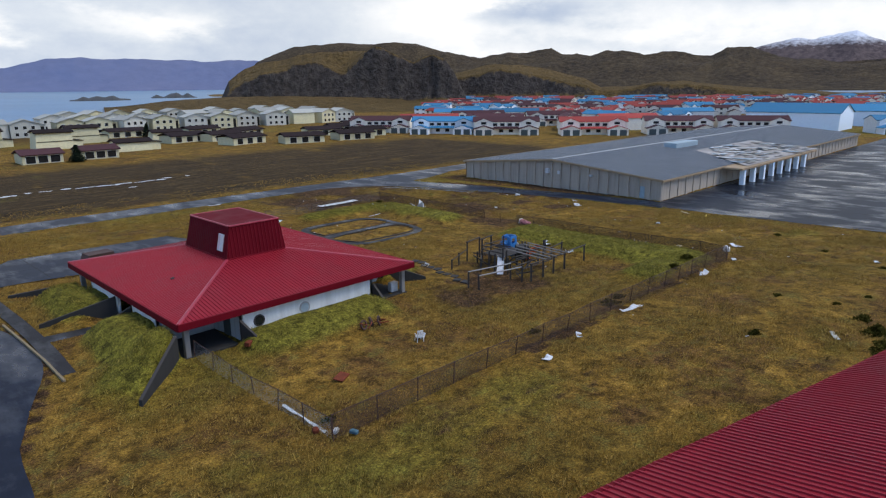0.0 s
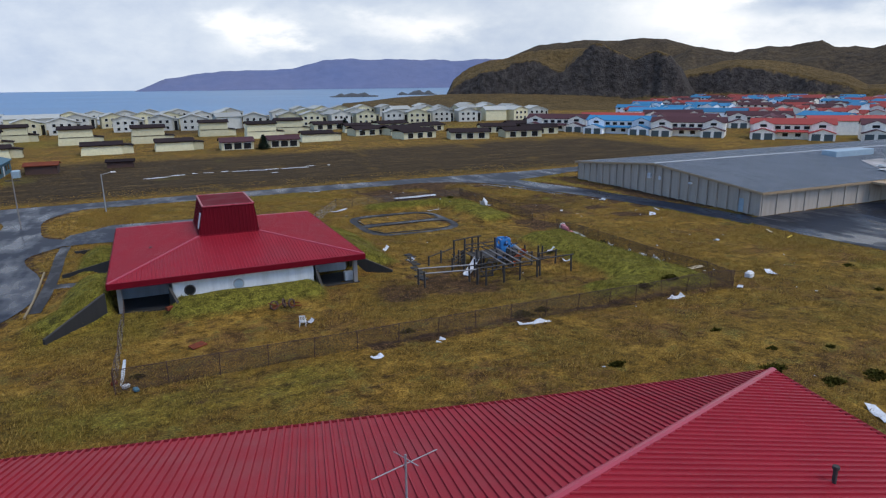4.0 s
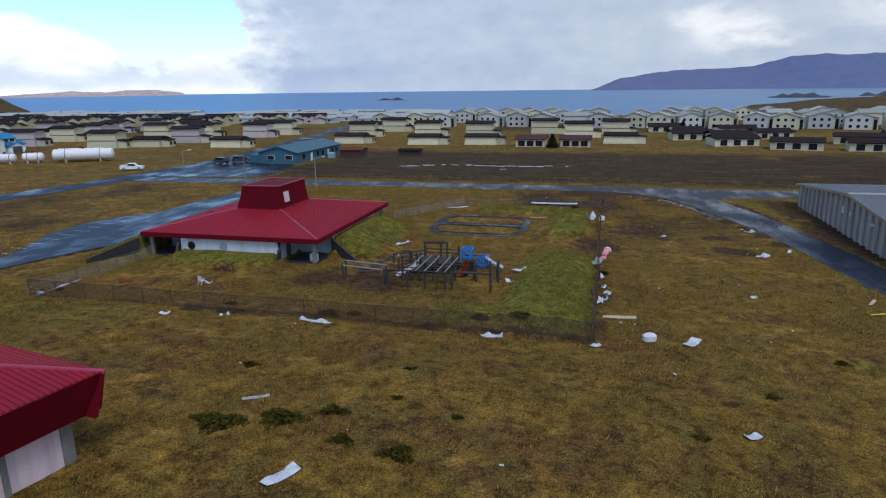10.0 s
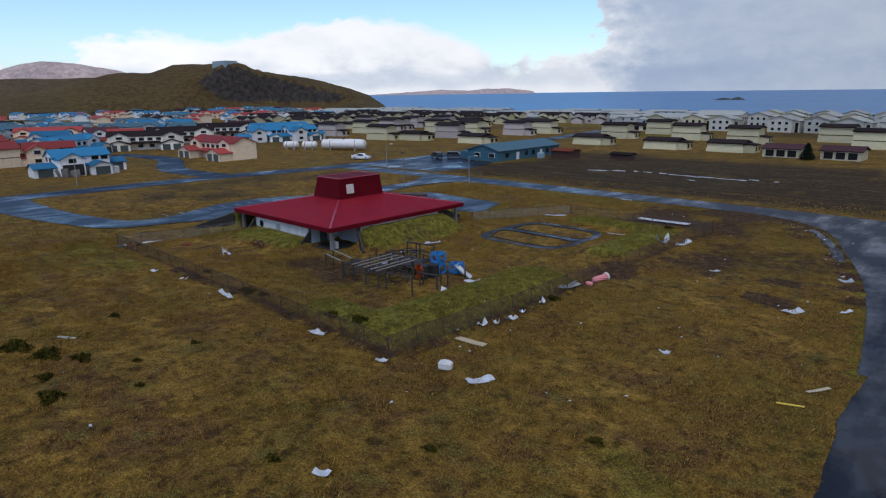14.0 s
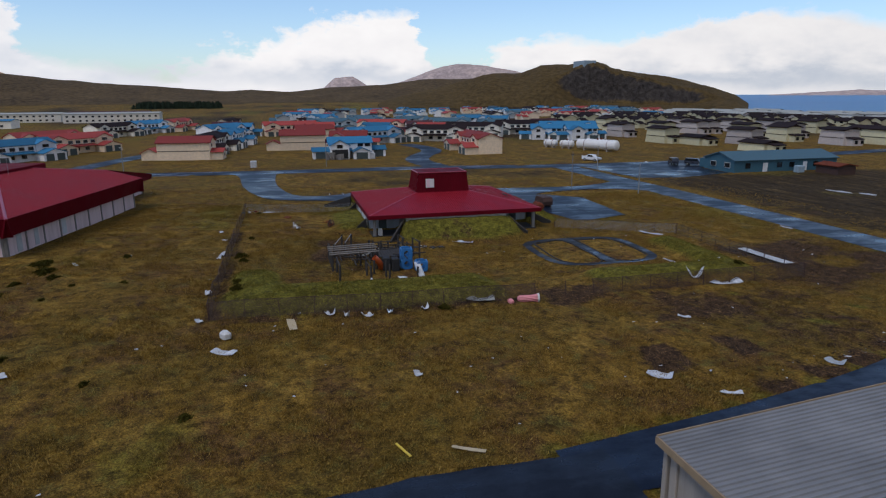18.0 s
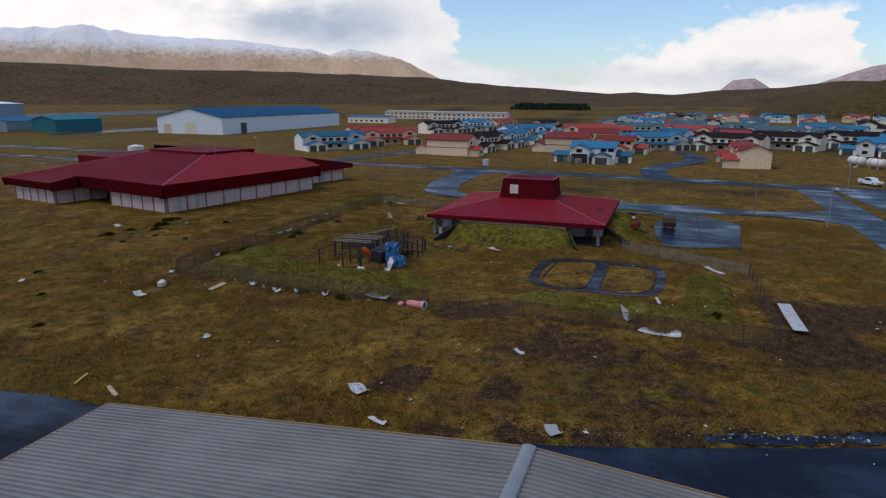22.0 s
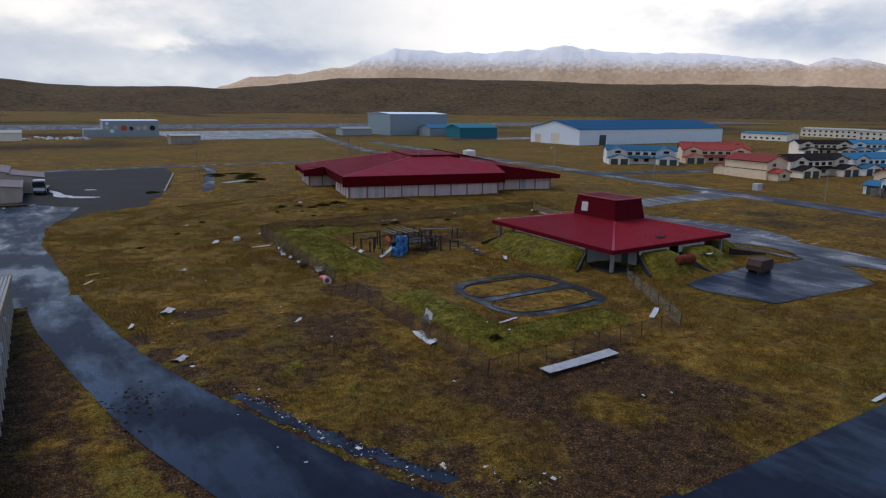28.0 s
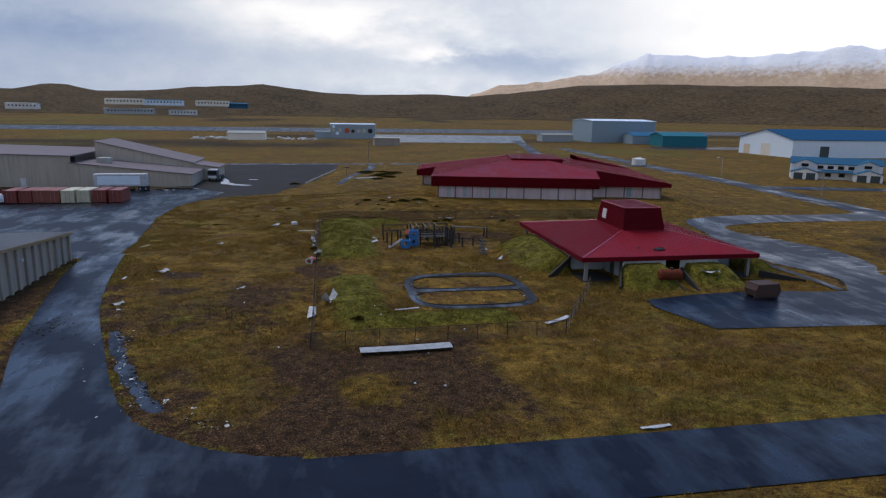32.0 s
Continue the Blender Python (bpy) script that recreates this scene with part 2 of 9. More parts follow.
def asphalt(name, col, wet, dry=0.42, shine=1.0, cracks=0.0, slick=0.24):
    """Old asphalt, part wet: mirror-smooth puddles and streaks among rougher damp patches, with cracks."""
    m, nt, b = nodes_of(name)
    vec = world_vec(nt)
    mid, fine = noise_node(nt, 0.6, 6, 0.65, vec), noise_node(nt, 30, 2, 0.5, vec)
    mp = nt.nodes.new("ShaderNodeMapping")
    mp.inputs["Scale"].default_value, mp.inputs["Rotation"].default_value = (0.30, 0.09, 1), (0, 0, 0.35)
    nt.links.new(vec, mp.inputs[0])
    pool = mix_node(nt, 0.5, noise_node(nt, 0.10, 7, 0.62, vec), noise_node(nt, 1.1, 7, 0.62, mp.outputs[0]))
    c = ramp_node(nt, mid, [(0.3, tuple(x * 0.6 for x in col[:3]) + (1,)), (0.7, tuple(x * 1.5 for x in col[:3]) + (1,))])
    c = mix_node(nt, 0.3, c, ramp_node(nt, fine, [(0.3, tuple(x * 0.5 for x in col[:3]) + (1,)), (0.75, tuple(x * 2.2 for x in col[:3]) + (1,))]))
    if cracks:
        vor = nt.nodes.new("ShaderNodeTexVoronoi")
        vor.feature = "DISTANCE_TO_EDGE"
        vor.inputs["Scale"].default_value = cracks
        warp = nt.nodes.new("ShaderNodeVectorMath")
        warp.operation = "MULTIPLY_ADD"
        wn = nt.nodes.new("ShaderNodeTexNoise")
        wn.inputs["Scale"].default_value = 0.5
        nt.links.new(vec, wn.inputs["Vector"])
        nt.links.new(wn.outputs["Color"], warp.inputs[0])
        warp.inputs[1].default_value = (3, 3, 0)
        nt.links.new(vec, warp.inputs[2]), nt.links.new(warp.outputs[0], vor.inputs["Vector"])
        c = mix_node(nt, ramp_node(nt, vor.outputs["Distance"], [(0.008, (0.8, 0.8, 0.8, 1)), (0.02, (0, 0, 0, 1))]), c, tuple(x * 0.25 for x in col[:3]) + (1,))
    nt.links.new(c, b.inputs["Base Color"])
    at = 0.56 - 0.08 * wet
    stops = lambda lo, hi: [(at - 0.07, (lo, lo, lo, 1)), (at, ((lo + hi) / 2,) * 3 + (1,)), (at + 0.035, (hi, hi, hi, 1))]
    nt.links.new(ramp_node(nt, pool, stops(dry, slick)), b.inputs["Roughness"])
    nt.links.new(ramp_node(nt, pool, stops(0.07 * shine, 0.45 * shine)), b.inputs["Specular IOR Level"])
    bump_node(nt, b, mid, 0.05, 0.03)
    return m


def ground_material():
    m, nt, b = nodes_of("grassland")
    vec = world_vec(nt)
    at = nt.nodes.new("ShaderNodeAttribute")
    at.attribute_name = "cover"
    sep = nt.nodes.new("ShaderNodeSeparateColor")
    nt.links.new(at.outputs["Color"], sep.inputs[0])
    big, mid = noise_node(nt, 0.045, 6, 0.62, vec), noise_node(nt, 0.35, 7, 0.68, vec)
    fine, tiny = noise_node(nt, 2.6, 6, 0.75, vec), noise_node(nt, 8, 5, 0.75, vec)
    straw = ramp_node(nt, mid, [(0.28, (0.078, 0.046, 0.009, 1)), (0.45, (0.170, 0.096, 0.016, 1)), (0.6, (0.262, 0.152, 0.028, 1)), (0.78, (0.39, 0.240, 0.055, 1))])
    olive = ramp_node(nt, fine, [(0.3, (0.055, 0.038, 0.007, 1)), (0.7, (0.17, 0.115, 0.022, 1))])
    c = mix_node(nt, ramp_node(nt, big, [(0.42, (0, 0, 0, 1)), (0.66, (0.8, 0.8, 0.8, 1))]), straw, olive)
    rust = ramp_node(nt, fine, [(0.3, (0.055, 0.027, 0.010, 1)), (0.7, (0.165, 0.085, 0.028, 1))])
    c = mix_node(nt, ramp_node(nt, noise_node(nt, 0.16, 7, 0.7, vec), [(0.49, (0, 0, 0, 1)), (0.60, (0.85, 0.85, 0.85, 1))]), c, rust)
    moss = ramp_node(nt, tiny, [(0.3, (0.045, 0.040, 0.010, 1)), (0.7, (0.13, 0.105, 0.025, 1))])
    c = mix_node(nt, ramp_node(nt, noise_node(nt, 0.55, 7, 0.72, vec), [(0.53, (0, 0, 0, 1)), (0.62, (0.8, 0.8, 0.8, 1))]), c, moss)
    green = ramp_node(nt, fine, [(0.28, (0.054, 0.045, 0.007, 1)), (0.5, (0.138, 0.124, 0.018, 1)), (0.75, (0.245, 0.205, 0.036, 1))])
    dirt = ramp_node(nt, tiny, [(0.3, (0.030, 0.017, 0.009, 1)), (0.55, (0.070, 0.038, 0.019, 1)), (0.72, (0.20, 0.12, 0.045, 1))])
    lines = nt.nodes.new("ShaderNodeMapping")
    lines.inputs["Scale"].default_value = (0.10, 0.75, 1)
    nt.links.new(vec, lines.inputs[0])
    field = ramp_node(nt, noise_node(nt, 0.8, 7, 0.7, lines.outputs[0]), [(0.32, (0.020, 0.014, 0.008, 1)), (0.52, (0.055, 0.036, 0.016, 1)), (0.68, (0.11, 0.072, 0.028, 1)), (0.8, (0.18, 0.12, 0.045, 1))])

    def soft(sock, spread=0.6):
        mth = nt.nodes.new("ShaderNodeMath")
        mth.operation = "MULTIPLY_ADD"
        nt.links.new(fine, mth.inputs[0])
        mth.inputs[1].default_value = spread
        nt.links.new(sock, mth.inputs[2])
        half = nt.nodes.new("ShaderNodeMath")
        half.operation = "MULTIPLY"
        half.inputs[1].default_value = 0.5
        nt.links.new(mth.outputs[0], half.inputs[0])
        return ramp_node(nt, half.outputs[0], [(0.25, (0, 0, 0, 1)), (0.55, (1, 1, 1, 1))])

    c = mix_node(nt, soft(sep.outputs[2]), c, field)
    c = mix_node(nt, soft(sep.outputs[0]), c, green)
    torn = nt.nodes.new("ShaderNodeMath")
    torn.operation = "MULTIPLY_ADD"
    nt.links.new(noise_node(nt, 0.45, 8, 0.72, vec), torn.inputs[0])
    torn.inputs[1].default_value = 2.4
    nt.links.new(sep.outputs[1], torn.inputs[2])
    third = nt.nodes.new("ShaderNodeMath")
    third.operation = "DIVIDE"
    third.inputs[1].default_value = 3.0
    nt.links.new(torn.outputs[0], third.inputs[0])
    c = mix_node(nt, ramp_node(nt, third.outputs[0], [(0.53, (0, 0, 0, 1)), (0.66, (1, 1, 1, 1))]), c, dirt)
    c = mix_node(nt, 1.0, c, ramp_node(nt, tiny, [(0.36, (0.36, 0.34, 0.32, 1)), (0.5, (0.86, 0.86, 0.85, 1)), (0.64, (1.62, 1.58, 1.5, 1))]), "MULTIPLY")
    tuss = noise_node(nt, 1.1, 5, 0.7, vec)
    c = mix_node(nt, 0.75, c, ramp_node(nt, tuss, [(0.38, (0.26, 0.26, 0.26, 1)), (0.48, (0.90, 0.90, 0.90, 1)), (0.60, (1.5, 1.48, 1.42, 1))]), "MULTIPLY")
    nt.links.new(c, b.inputs["Base Color"])
    b.inputs["Roughness"].default_value, b.inputs["Specular IOR Level"].default_value = 0.95, 0.1
    bump_node(nt, b, fine, 0.9, 0.25)
    return m


def blade_material():
    m, nt, b = nodes_of("dry_grass_blades")
    at = nt.nodes.new("ShaderNodeAttribute")
    at.attribute_name = "cover"
    sep = nt.nodes.new("ShaderNodeSeparateColor")
    nt.links.new(at.outputs["Color"], sep.inputs[0])
    rnd = nt.nodes.new("ShaderNodeNewGeometry").outputs["Random Per Island"]
    straw = ramp_node(nt, rnd, [(0.0, (0.138, 0.080, 0.014, 1)), (0.5, (0.260, 0.156, 0.032, 1)), (1.0, (0.43, 0.275, 0.075, 1))])
    green = ramp_node(nt, rnd, [(0.0, (0.085, 0.080, 0.012, 1)), (0.6, (0.175, 0.155, 0.026, 1)), (1.0, (0.32, 0.245, 0.055, 1))])
    c = mix_node(nt, sep.outputs[0], straw, green)
    c = mix_node(nt, sep.outputs[1], c, (0.06, 0.04, 0.018, 1))
    nt.links.new(c, b.inputs["Base Color"])
    b.inputs["Roughness"].default_value, b.inputs["Specular IOR Level"].default_value = 0.9, 0.15
    return m


def hill_material(name, low, high, rock, snow=None, snow_z=1e9, scale=0.012, rock_from=0.62, mottle=0.62):
    """Moor on the slopes, rock where it is steep, snow above a height."""
    m, nt, b = nodes_of(name)
    geo = nt.nodes.new("ShaderNodeNewGeometry")
    vec = geo.outputs["Position"]
    n1, n2 = noise_node(nt, scale, 7, 0.62, vec), noise_node(nt, scale * 9, 6, 0.65, vec)
    c = ramp_node(nt, n1, [(0.3, low), (0.72, high)])
    c = mix_node(nt, mottle, c, ramp_node(nt, n2, [(0.36, tuple(x * 0.45 for x in low[:3]) + (1,)), (0.75, high)]))
    sn = nt.nodes.new("ShaderNodeSeparateXYZ")
    nt.links.new(geo.outputs["Normal"], sn.inputs[0])
    a = nt.nodes.new("ShaderNodeMath")
    a.operation = "MULTIPLY_ADD"
    nt.links.new(n2, a.inputs[0])
    a.inputs[1].default_value = 0.45
    nt.links.new(sn.outputs[2], a.inputs[2])
    steep = ramp_node(nt, a.outputs[0], [(rock_from + 0.1, (1, 1, 1, 1)), (rock_from + 0.32, (0, 0, 0, 1))])
    rk = ramp_node(nt, n2, [(0.3, tuple(x * 0.4 for x in rock[:3]) + (1,)), (0.75, tuple(x * 1.5 for x in rock[:3]) + (1,))])
    c = mix_node(nt, steep, c, rk)
    if snow:
        sp = nt.nodes.new("ShaderNodeSeparateXYZ")
        nt.links.new(vec, sp.inputs[0])
        z = nt.nodes.new("ShaderNodeMath")
        z.operation = "MULTIPLY_ADD"
        nt.links.new(n2, z.inputs[0])
        z.inputs[1].default_value = snow_z * 0.5
        nt.links.new(sp.outputs[2], z.inputs[2])
        q = nt.nodes.new("ShaderNodeMath")
        q.operation = "DIVIDE"
        nt.links.new(z.outputs[0], q.inputs[0])
        q.inputs[1].default_value = snow_z * 2.0
        c = mix_node(nt, ramp_node(nt, q.outputs[0], [(0.56, (0, 0, 0, 1)), (0.70, (1, 1, 1, 1))]), c, snow)
    nt.links.new(c, b.inputs["Base Color"])
    b.inputs["Roughness"].default_value, b.inputs["Specular IOR Level"].default_value = 0.95, 0.1
    bump_node(nt, b, n2, 0.8, 9.0)
    return m


def sea_material():
    m, nt, b = nodes_of("sea_water")
    vec = world_vec(nt)
    n = noise_node(nt, 0.05, 6, 0.65, vec)
    sx = nt.nodes.new("ShaderNodeSeparateXYZ")
    nt.links.new(vec, sx.inputs[0])
    span = nt.nodes.new("ShaderNodeMapRange")
    span.inputs["From Min"].default_value, span.inputs["From Max"].default_value = -900, 500
    nt.links.new(sx.outputs[0], span.inputs["Value"])
    # paler eastwards: the reflection of cloud is put into the water's colour
    c = ramp_node(nt, span.outputs[0], [(0.0, (0.005, 0.110, 0.28, 1)), (0.55, (0.010, 0.128, 0.28, 1)), (1.0, (0.08, 0.17, 0.27, 1))])
    c = mix_node(nt, 0.5, c, ramp_node(nt, noise_node(nt, 0.004, 5, 0.6, vec), [(0.35, (0.7, 0.7, 0.75, 1)), (0.65, (1.3, 1.3, 1.25, 1))]), "MULTIPLY")
    nt.links.new(c, b.inputs["Base Color"])
    b.inputs["Roughness"].default_value = 0.35
    b.inputs["Specular IOR Level"].default_value = 0.22
    bump_node(nt, b, n, 0.35, 3.0)
    return m


def metal_roof(name, col, rough, along, gloss=0.5, tone=0.12):
    m, nt, b = nodes_of(name)
    vec = world_vec(nt)
    mp = nt.nodes.new("ShaderNodeMapping")
    mp.inputs["Scale"].default_value = along
    nt.links.new(vec, mp.inputs[0])
    big, run = noise_node(nt, 0.35, 5, 0.6, vec), noise_node(nt, 1.0, 5, 0.65, mp.outputs[0])
    lo, hi = tuple(c * (1 - tone) for c in col[:3]) + (1,), tuple(c * (1 + tone) for c in col[:3]) + (1,)
    c = ramp_node(nt, big, [(0.3, lo), (0.7, hi)])
    c = mix_node(nt, 0.3, c, ramp_node(nt, run, [(0.3, tuple(x * 0.75 for x in lo[:3]) + (1,)), (0.7, hi)]))
    nt.links.new(c, b.inputs["Base Color"])
    nt.links.new(ramp_node(nt, big, [(0.3, (rough * 0.8,) * 3 + (1,)), (0.7, (rough * 1.25,) * 3 + (1,))]), b.inputs["Roughness"])
    b.inputs["Specular IOR Level"].default_value = gloss
    return m


def glass_material():
    m, nt, b = nodes_of("window_glass")
    b.inputs["Base Color"].default_value = (0.012, 0.014, 0.016, 1)
    b.inputs["Roughness"].default_value = 0.08
    return m


def chain_material(name="chain_link", edge=0.965, col=(0.10, 0.095, 0.09, 1)):
    """Woven wire: thin grey strands with open diamonds between them."""
    m, nt, b = nodes_of(name)
    uv = nt.nodes.new("ShaderNodeUVMap").outputs[0]
    waves = []
    for ang in (0.785, -0.785):
        mp = nt.nodes.new("ShaderNodeMapping")
        mp.inputs["Rotation"].default_value[2] = ang
        nt.links.new(uv, mp.inputs[0])
        w = nt.nodes.new("ShaderNodeTexWave")
        w.inputs["Scale"].default_value = 5.5
        nt.links.new(mp.outputs[0], w.inputs["Vector"])
        waves.append(w.outputs["Fac"])
    mx = nt.nodes.new("ShaderNodeMath")
    mx.operation = "MAXIMUM"
    nt.links.new(waves[0], mx.inputs[0]), nt.links.new(waves[1], mx.inputs[1])
    a = ramp_node(nt, mx.outputs[0], [(edge, (0, 0, 0, 1)), (edge + 0.02, (1, 1, 1, 1))])
    nt.links.new(a, b.inputs["Alpha"])
    b.inputs["Base Color"].default_value = col
    b.inputs["Roughness"].default_value = 0.7
    return m


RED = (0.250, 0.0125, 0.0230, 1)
MAT = {
    "ground": ground_material(), "blades": blade_material(), "sea": sea_material(),
    "red_x": metal_roof("red_metal_roof", RED, 0.46, (1.2, 0.06, 1), 0.16),
    "red_y": metal_roof("red_metal_roof_b", RED, 0.46, (0.06, 1.2, 1), 0.16),
    # trim and tower: the roof red darkened, shade of steep faces in the colour
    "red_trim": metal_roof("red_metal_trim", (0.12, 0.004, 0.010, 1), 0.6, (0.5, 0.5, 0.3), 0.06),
    "red_tower": metal_roof("red_tower_shaded_metal", (0.105, 0.0035, 0.009, 1), 0.6, (0.5, 0.5, 0.3), 0.06),
    "red_cap": metal_roof("red_ridge_cap", (0.30, 0.03, 0.05, 1), 0.32, (0.5, 0.5, 0.3), 0.4),
    "grey_roof": metal_roof("grey_metal_roof", (0.20, 0.20, 0.20, 1), 0.42, (1.0, 0.06, 1), 0.45, 0.22),
    "white_wall": streaked("white_painted_wall", (0.62, 0.64, 0.64, 1), 0.7, (0.25, 0.25, 0.22, 1)),
    "pale_blue_wall": streaked("pale_blue_painted_wall", (0.40, 0.45, 0.50, 1), 0.75, (0.18, 0.19, 0.19, 1)),
    "mauve_wall": streaked("pale_mauve_panel", (0.64, 0.51, 0.51, 1), 0.8, (0.29, 0.21, 0.20, 1), amount=0.6),
    "concrete": streaked("weathered_concrete", (0.39, 0.335, 0.275, 1), 0.9, (0.19, 0.16, 0.13, 1), amount=0.6),
    # concrete made near black: shade on the wing walls is put into its colour
    "dark_concrete": streaked("shade_darkened_concrete", (0.022, 0.021, 0.020, 1), 0.9, (0.012, 0.012, 0.012, 1), amount=0.8),
    "tan_trim": plain("tan_fascia", (0.30, 0.21, 0.12, 1), 0.75),
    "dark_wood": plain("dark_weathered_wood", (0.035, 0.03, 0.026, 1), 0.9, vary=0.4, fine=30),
    "grey_wood": plain("grey_weathered_timber", (0.17, 0.155, 0.14, 1), 0.9, vary=0.35, fine=25),
    "post": plain("grey_painted_post", (0.22, 0.21, 0.20, 1), 0.8),
    "glass": glass_material(),
    "frame": plain("window_frame_paint", (0.55, 0.55, 0.53, 1), 0.6),
    # asphalt bases are tinted blue, putting reflected sky into the colour
    "asphalt": asphalt("wet_asphalt", (0.008, 0.012, 0.023, 1), 0.2, 0.40, 0.7),
    "asphalt_lot": asphalt("wet_asphalt_lot", (0.011, 0.014, 0.021, 1), 0.2, 0.42, 0.7, 0.07, 0.2),
    "asphalt_pool": asphalt("flooded_apron", (0.03, 0.036, 0.045, 1), 0.6, 0.4, 0.9, 0, 0.24),
    "asphalt_far": asphalt("damp_asphalt", (0.017, 0.022, 0.033, 1), 0.0, 0.5, 0.6, 0, 0.26),
    "gravel": plain("dark_gravel", (0.034, 0.031, 0.028, 1), 0.9, vary=0.5, scale=0.12, fine=3, bump=0.5, spec=0.12),
    "stripped": plain("stripped_roof_boarding", (0.27, 0.25, 0.23, 1), 0.8, vary=0.55, scale=0.35, fine=4),
    "path": asphalt("wet_path", (0.022, 0.022, 0.024, 1), 0.15, 0.5, 0.7),
    "kerb": plain("stained_kerb", (0.20, 0.15, 0.08, 1), 0.85, vary=0.3),
    "beige": plain("pale_yellow_siding", (0.58, 0.53, 0.33, 1), 0.75, random_tone=0.25),
    "cream": plain("cream_siding", (0.85, 0.79, 0.67, 1), 0.75, random_tone=0.2),
    "white_siding": plain("white_siding", (0.88, 0.88, 0.86, 1), 0.7, random_tone=0.3),
    "grey_siding": plain("pale_grey_siding", (0.45, 0.48, 0.49, 1), 0.75, random_tone=0.25),
    "mauve_siding": plain("faded_mauve_siding", (0.46, 0.40, 0.36, 1), 0.75, random_tone=0.2),
    "stone_siding": plain("pale_stone_siding", (0.50, 0.49, 0.42, 1), 0.75, random_tone=0.2),
    "tan_siding": plain("tan_siding", (0.78, 0.62, 0.44, 1), 0.75, random_tone=0.15),
    "brown_roof": plain("dark_brown_roof", (0.022, 0.014, 0.014, 1), 0.9, vary=0.3, random_tone=0.3, spec=0.1),
    "maroon_roof": plain("maroon_roof", (0.075, 0.032, 0.036, 1), 0.85, random_tone=0.3, spec=0.15),
    "blue_roof": plain("blue_metal_roof", (0.028, 0.160, 0.290, 1), 0.75, random_tone=0.4, spec=0.25),
    "orange_roof": plain("red_house_roof", (0.32, 0.052, 0.042, 1), 0.75, random_tone=0.4, spec=0.2),
    "grey_shingle": plain("pale_grey_roof", (0.36, 0.36, 0.32, 1), 0.8, random_tone=0.3, spec=0.2),
    "teal": plain("teal_siding", (0.032, 0.105, 0.145, 1), 0.75, vary=0.2),
    "teal_metal": plain("teal_metal_sheet", (0.025, 0.17, 0.215, 1), 0.7, vary=0.15, spec=0.2),
    "teal_roof": plain("blue_green_roof", (0.060, 0.120, 0.150, 1), 0.7, vary=0.35, spec=0.25),
    "pale_blue": plain("pale_blue_siding", (0.74, 0.84, 0.93, 1), 0.7, vary=0.08),
    "hangar_blue": plain("hangar_blue_roof", (0.016, 0.085, 0.18, 1), 0.85, spec=0.08),
    "hangar_grey": plain("hangar_grey_siding", (0.25, 0.33, 0.38, 1), 0.6),
    "tank_white": plain("white_tank_paint", (0.72, 0.70, 0.66, 1), 0.5, vary=0.1),
    "rust": plain("rust", (0.14, 0.036, 0.018, 1), 0.9, vary=0.5, fine=20, spec=0.1),
    "rust_dark": plain("dark_rust", (0.06, 0.03, 0.022, 1), 0.85, vary=0.4, fine=20),
    "white_sheet": plain("white_sheet_debris", (0.47, 0.48, 0.49, 1), 0.7, vary=0.4),
    "foam": plain("white_foam", (0.57, 0.56, 0.53, 1), 0.85, vary=0.25),
    "pink": plain("pink_insulation", (0.62, 0.23, 0.24, 1), 0.9, vary=0.2),
    "pale_wood": plain("bare_pale_lumber", (0.45, 0.36, 0.22, 1), 0.8, vary=0.2),
    "yellow": plain("yellow_paint", (0.6, 0.42, 0.04, 1), 0.6),
    "blue_plastic": plain("blue_plastic", (0.03, 0.17, 0.42, 1), 0.4),
    "orange_plastic": plain("orange_plastic", (0.5, 0.09, 0.02, 1), 0.45),
    "black": plain("black_rubber", (0.015, 0.015, 0.016, 1), 0.8),
    "white_paint": plain("white_car_paint", (0.7, 0.72, 0.74, 1), 0.25, vary=0.04, bump=0),
    "dark_paint": plain("dark_car_paint", (0.03, 0.035, 0.05, 1), 0.3, vary=0.1, bump=0),
    "corten": plain("red_oxide_steel", (0.22, 0.045, 0.035, 1), 0.6, vary=0.25),
    "orange_steel": plain("orange_steel", (0.25, 0.07, 0.045, 1), 0.6, vary=0.25),
    "cream_steel": plain("cream_steel", (0.55, 0.50, 0.36, 1), 0.6, vary=0.2),
    "chain": chain_material(),
    "chain_grey": chain_material("grey_chain_link", 0.965, (0.30, 0.32, 0.34, 1)),
    "chain_rust": chain_material("rusty_chain_link", 0.86, (0.060, 0.034, 0.024, 1)),
    "galv": plain("galvanised_steel", (0.30, 0.31, 0.31, 1), 0.5, metal=0.4),
    "needles": plain("dark_spruce", (0.014, 0.022, 0.013, 1), 0.95, vary=0.4, spec=0.05),
    "shrub": plain("dark_green_shrub", (0.048, 0.042, 0.008, 1), 0.95, vary=0.45, spec=0.02),
    "mud": plain("dark_mud", (0.022, 0.015, 0.010, 1), 0.9, vary=0.4, spec=0.08),
    "stone": plain("black_sea_rock", (0.035, 0.036, 0.035, 1), 0.9, vary=0.4, scale=0.05),
    "workshop_roof": metal_roof("weathered_workshop_roof", (0.21, 0.175, 0.18, 1), 0.8, (0.1, 1.0, 1), 0.15, 0.25),
    "workshop_wall": streaked("tan_metal_wall", (0.50, 0.44, 0.36, 1), 0.8, (0.26, 0.21, 0.16, 1), amount=0.6),
    "door_white": plain("white_door", (0.65, 0.66, 0.66, 1), 0.6),
    "door_dark": plain("dark_garage_door", (0.05, 0.07, 0.07, 1), 0.6),
    "mural": plain("blue_grey_block_wall", (0.30, 0.36, 0.40, 1), 0.7),
}

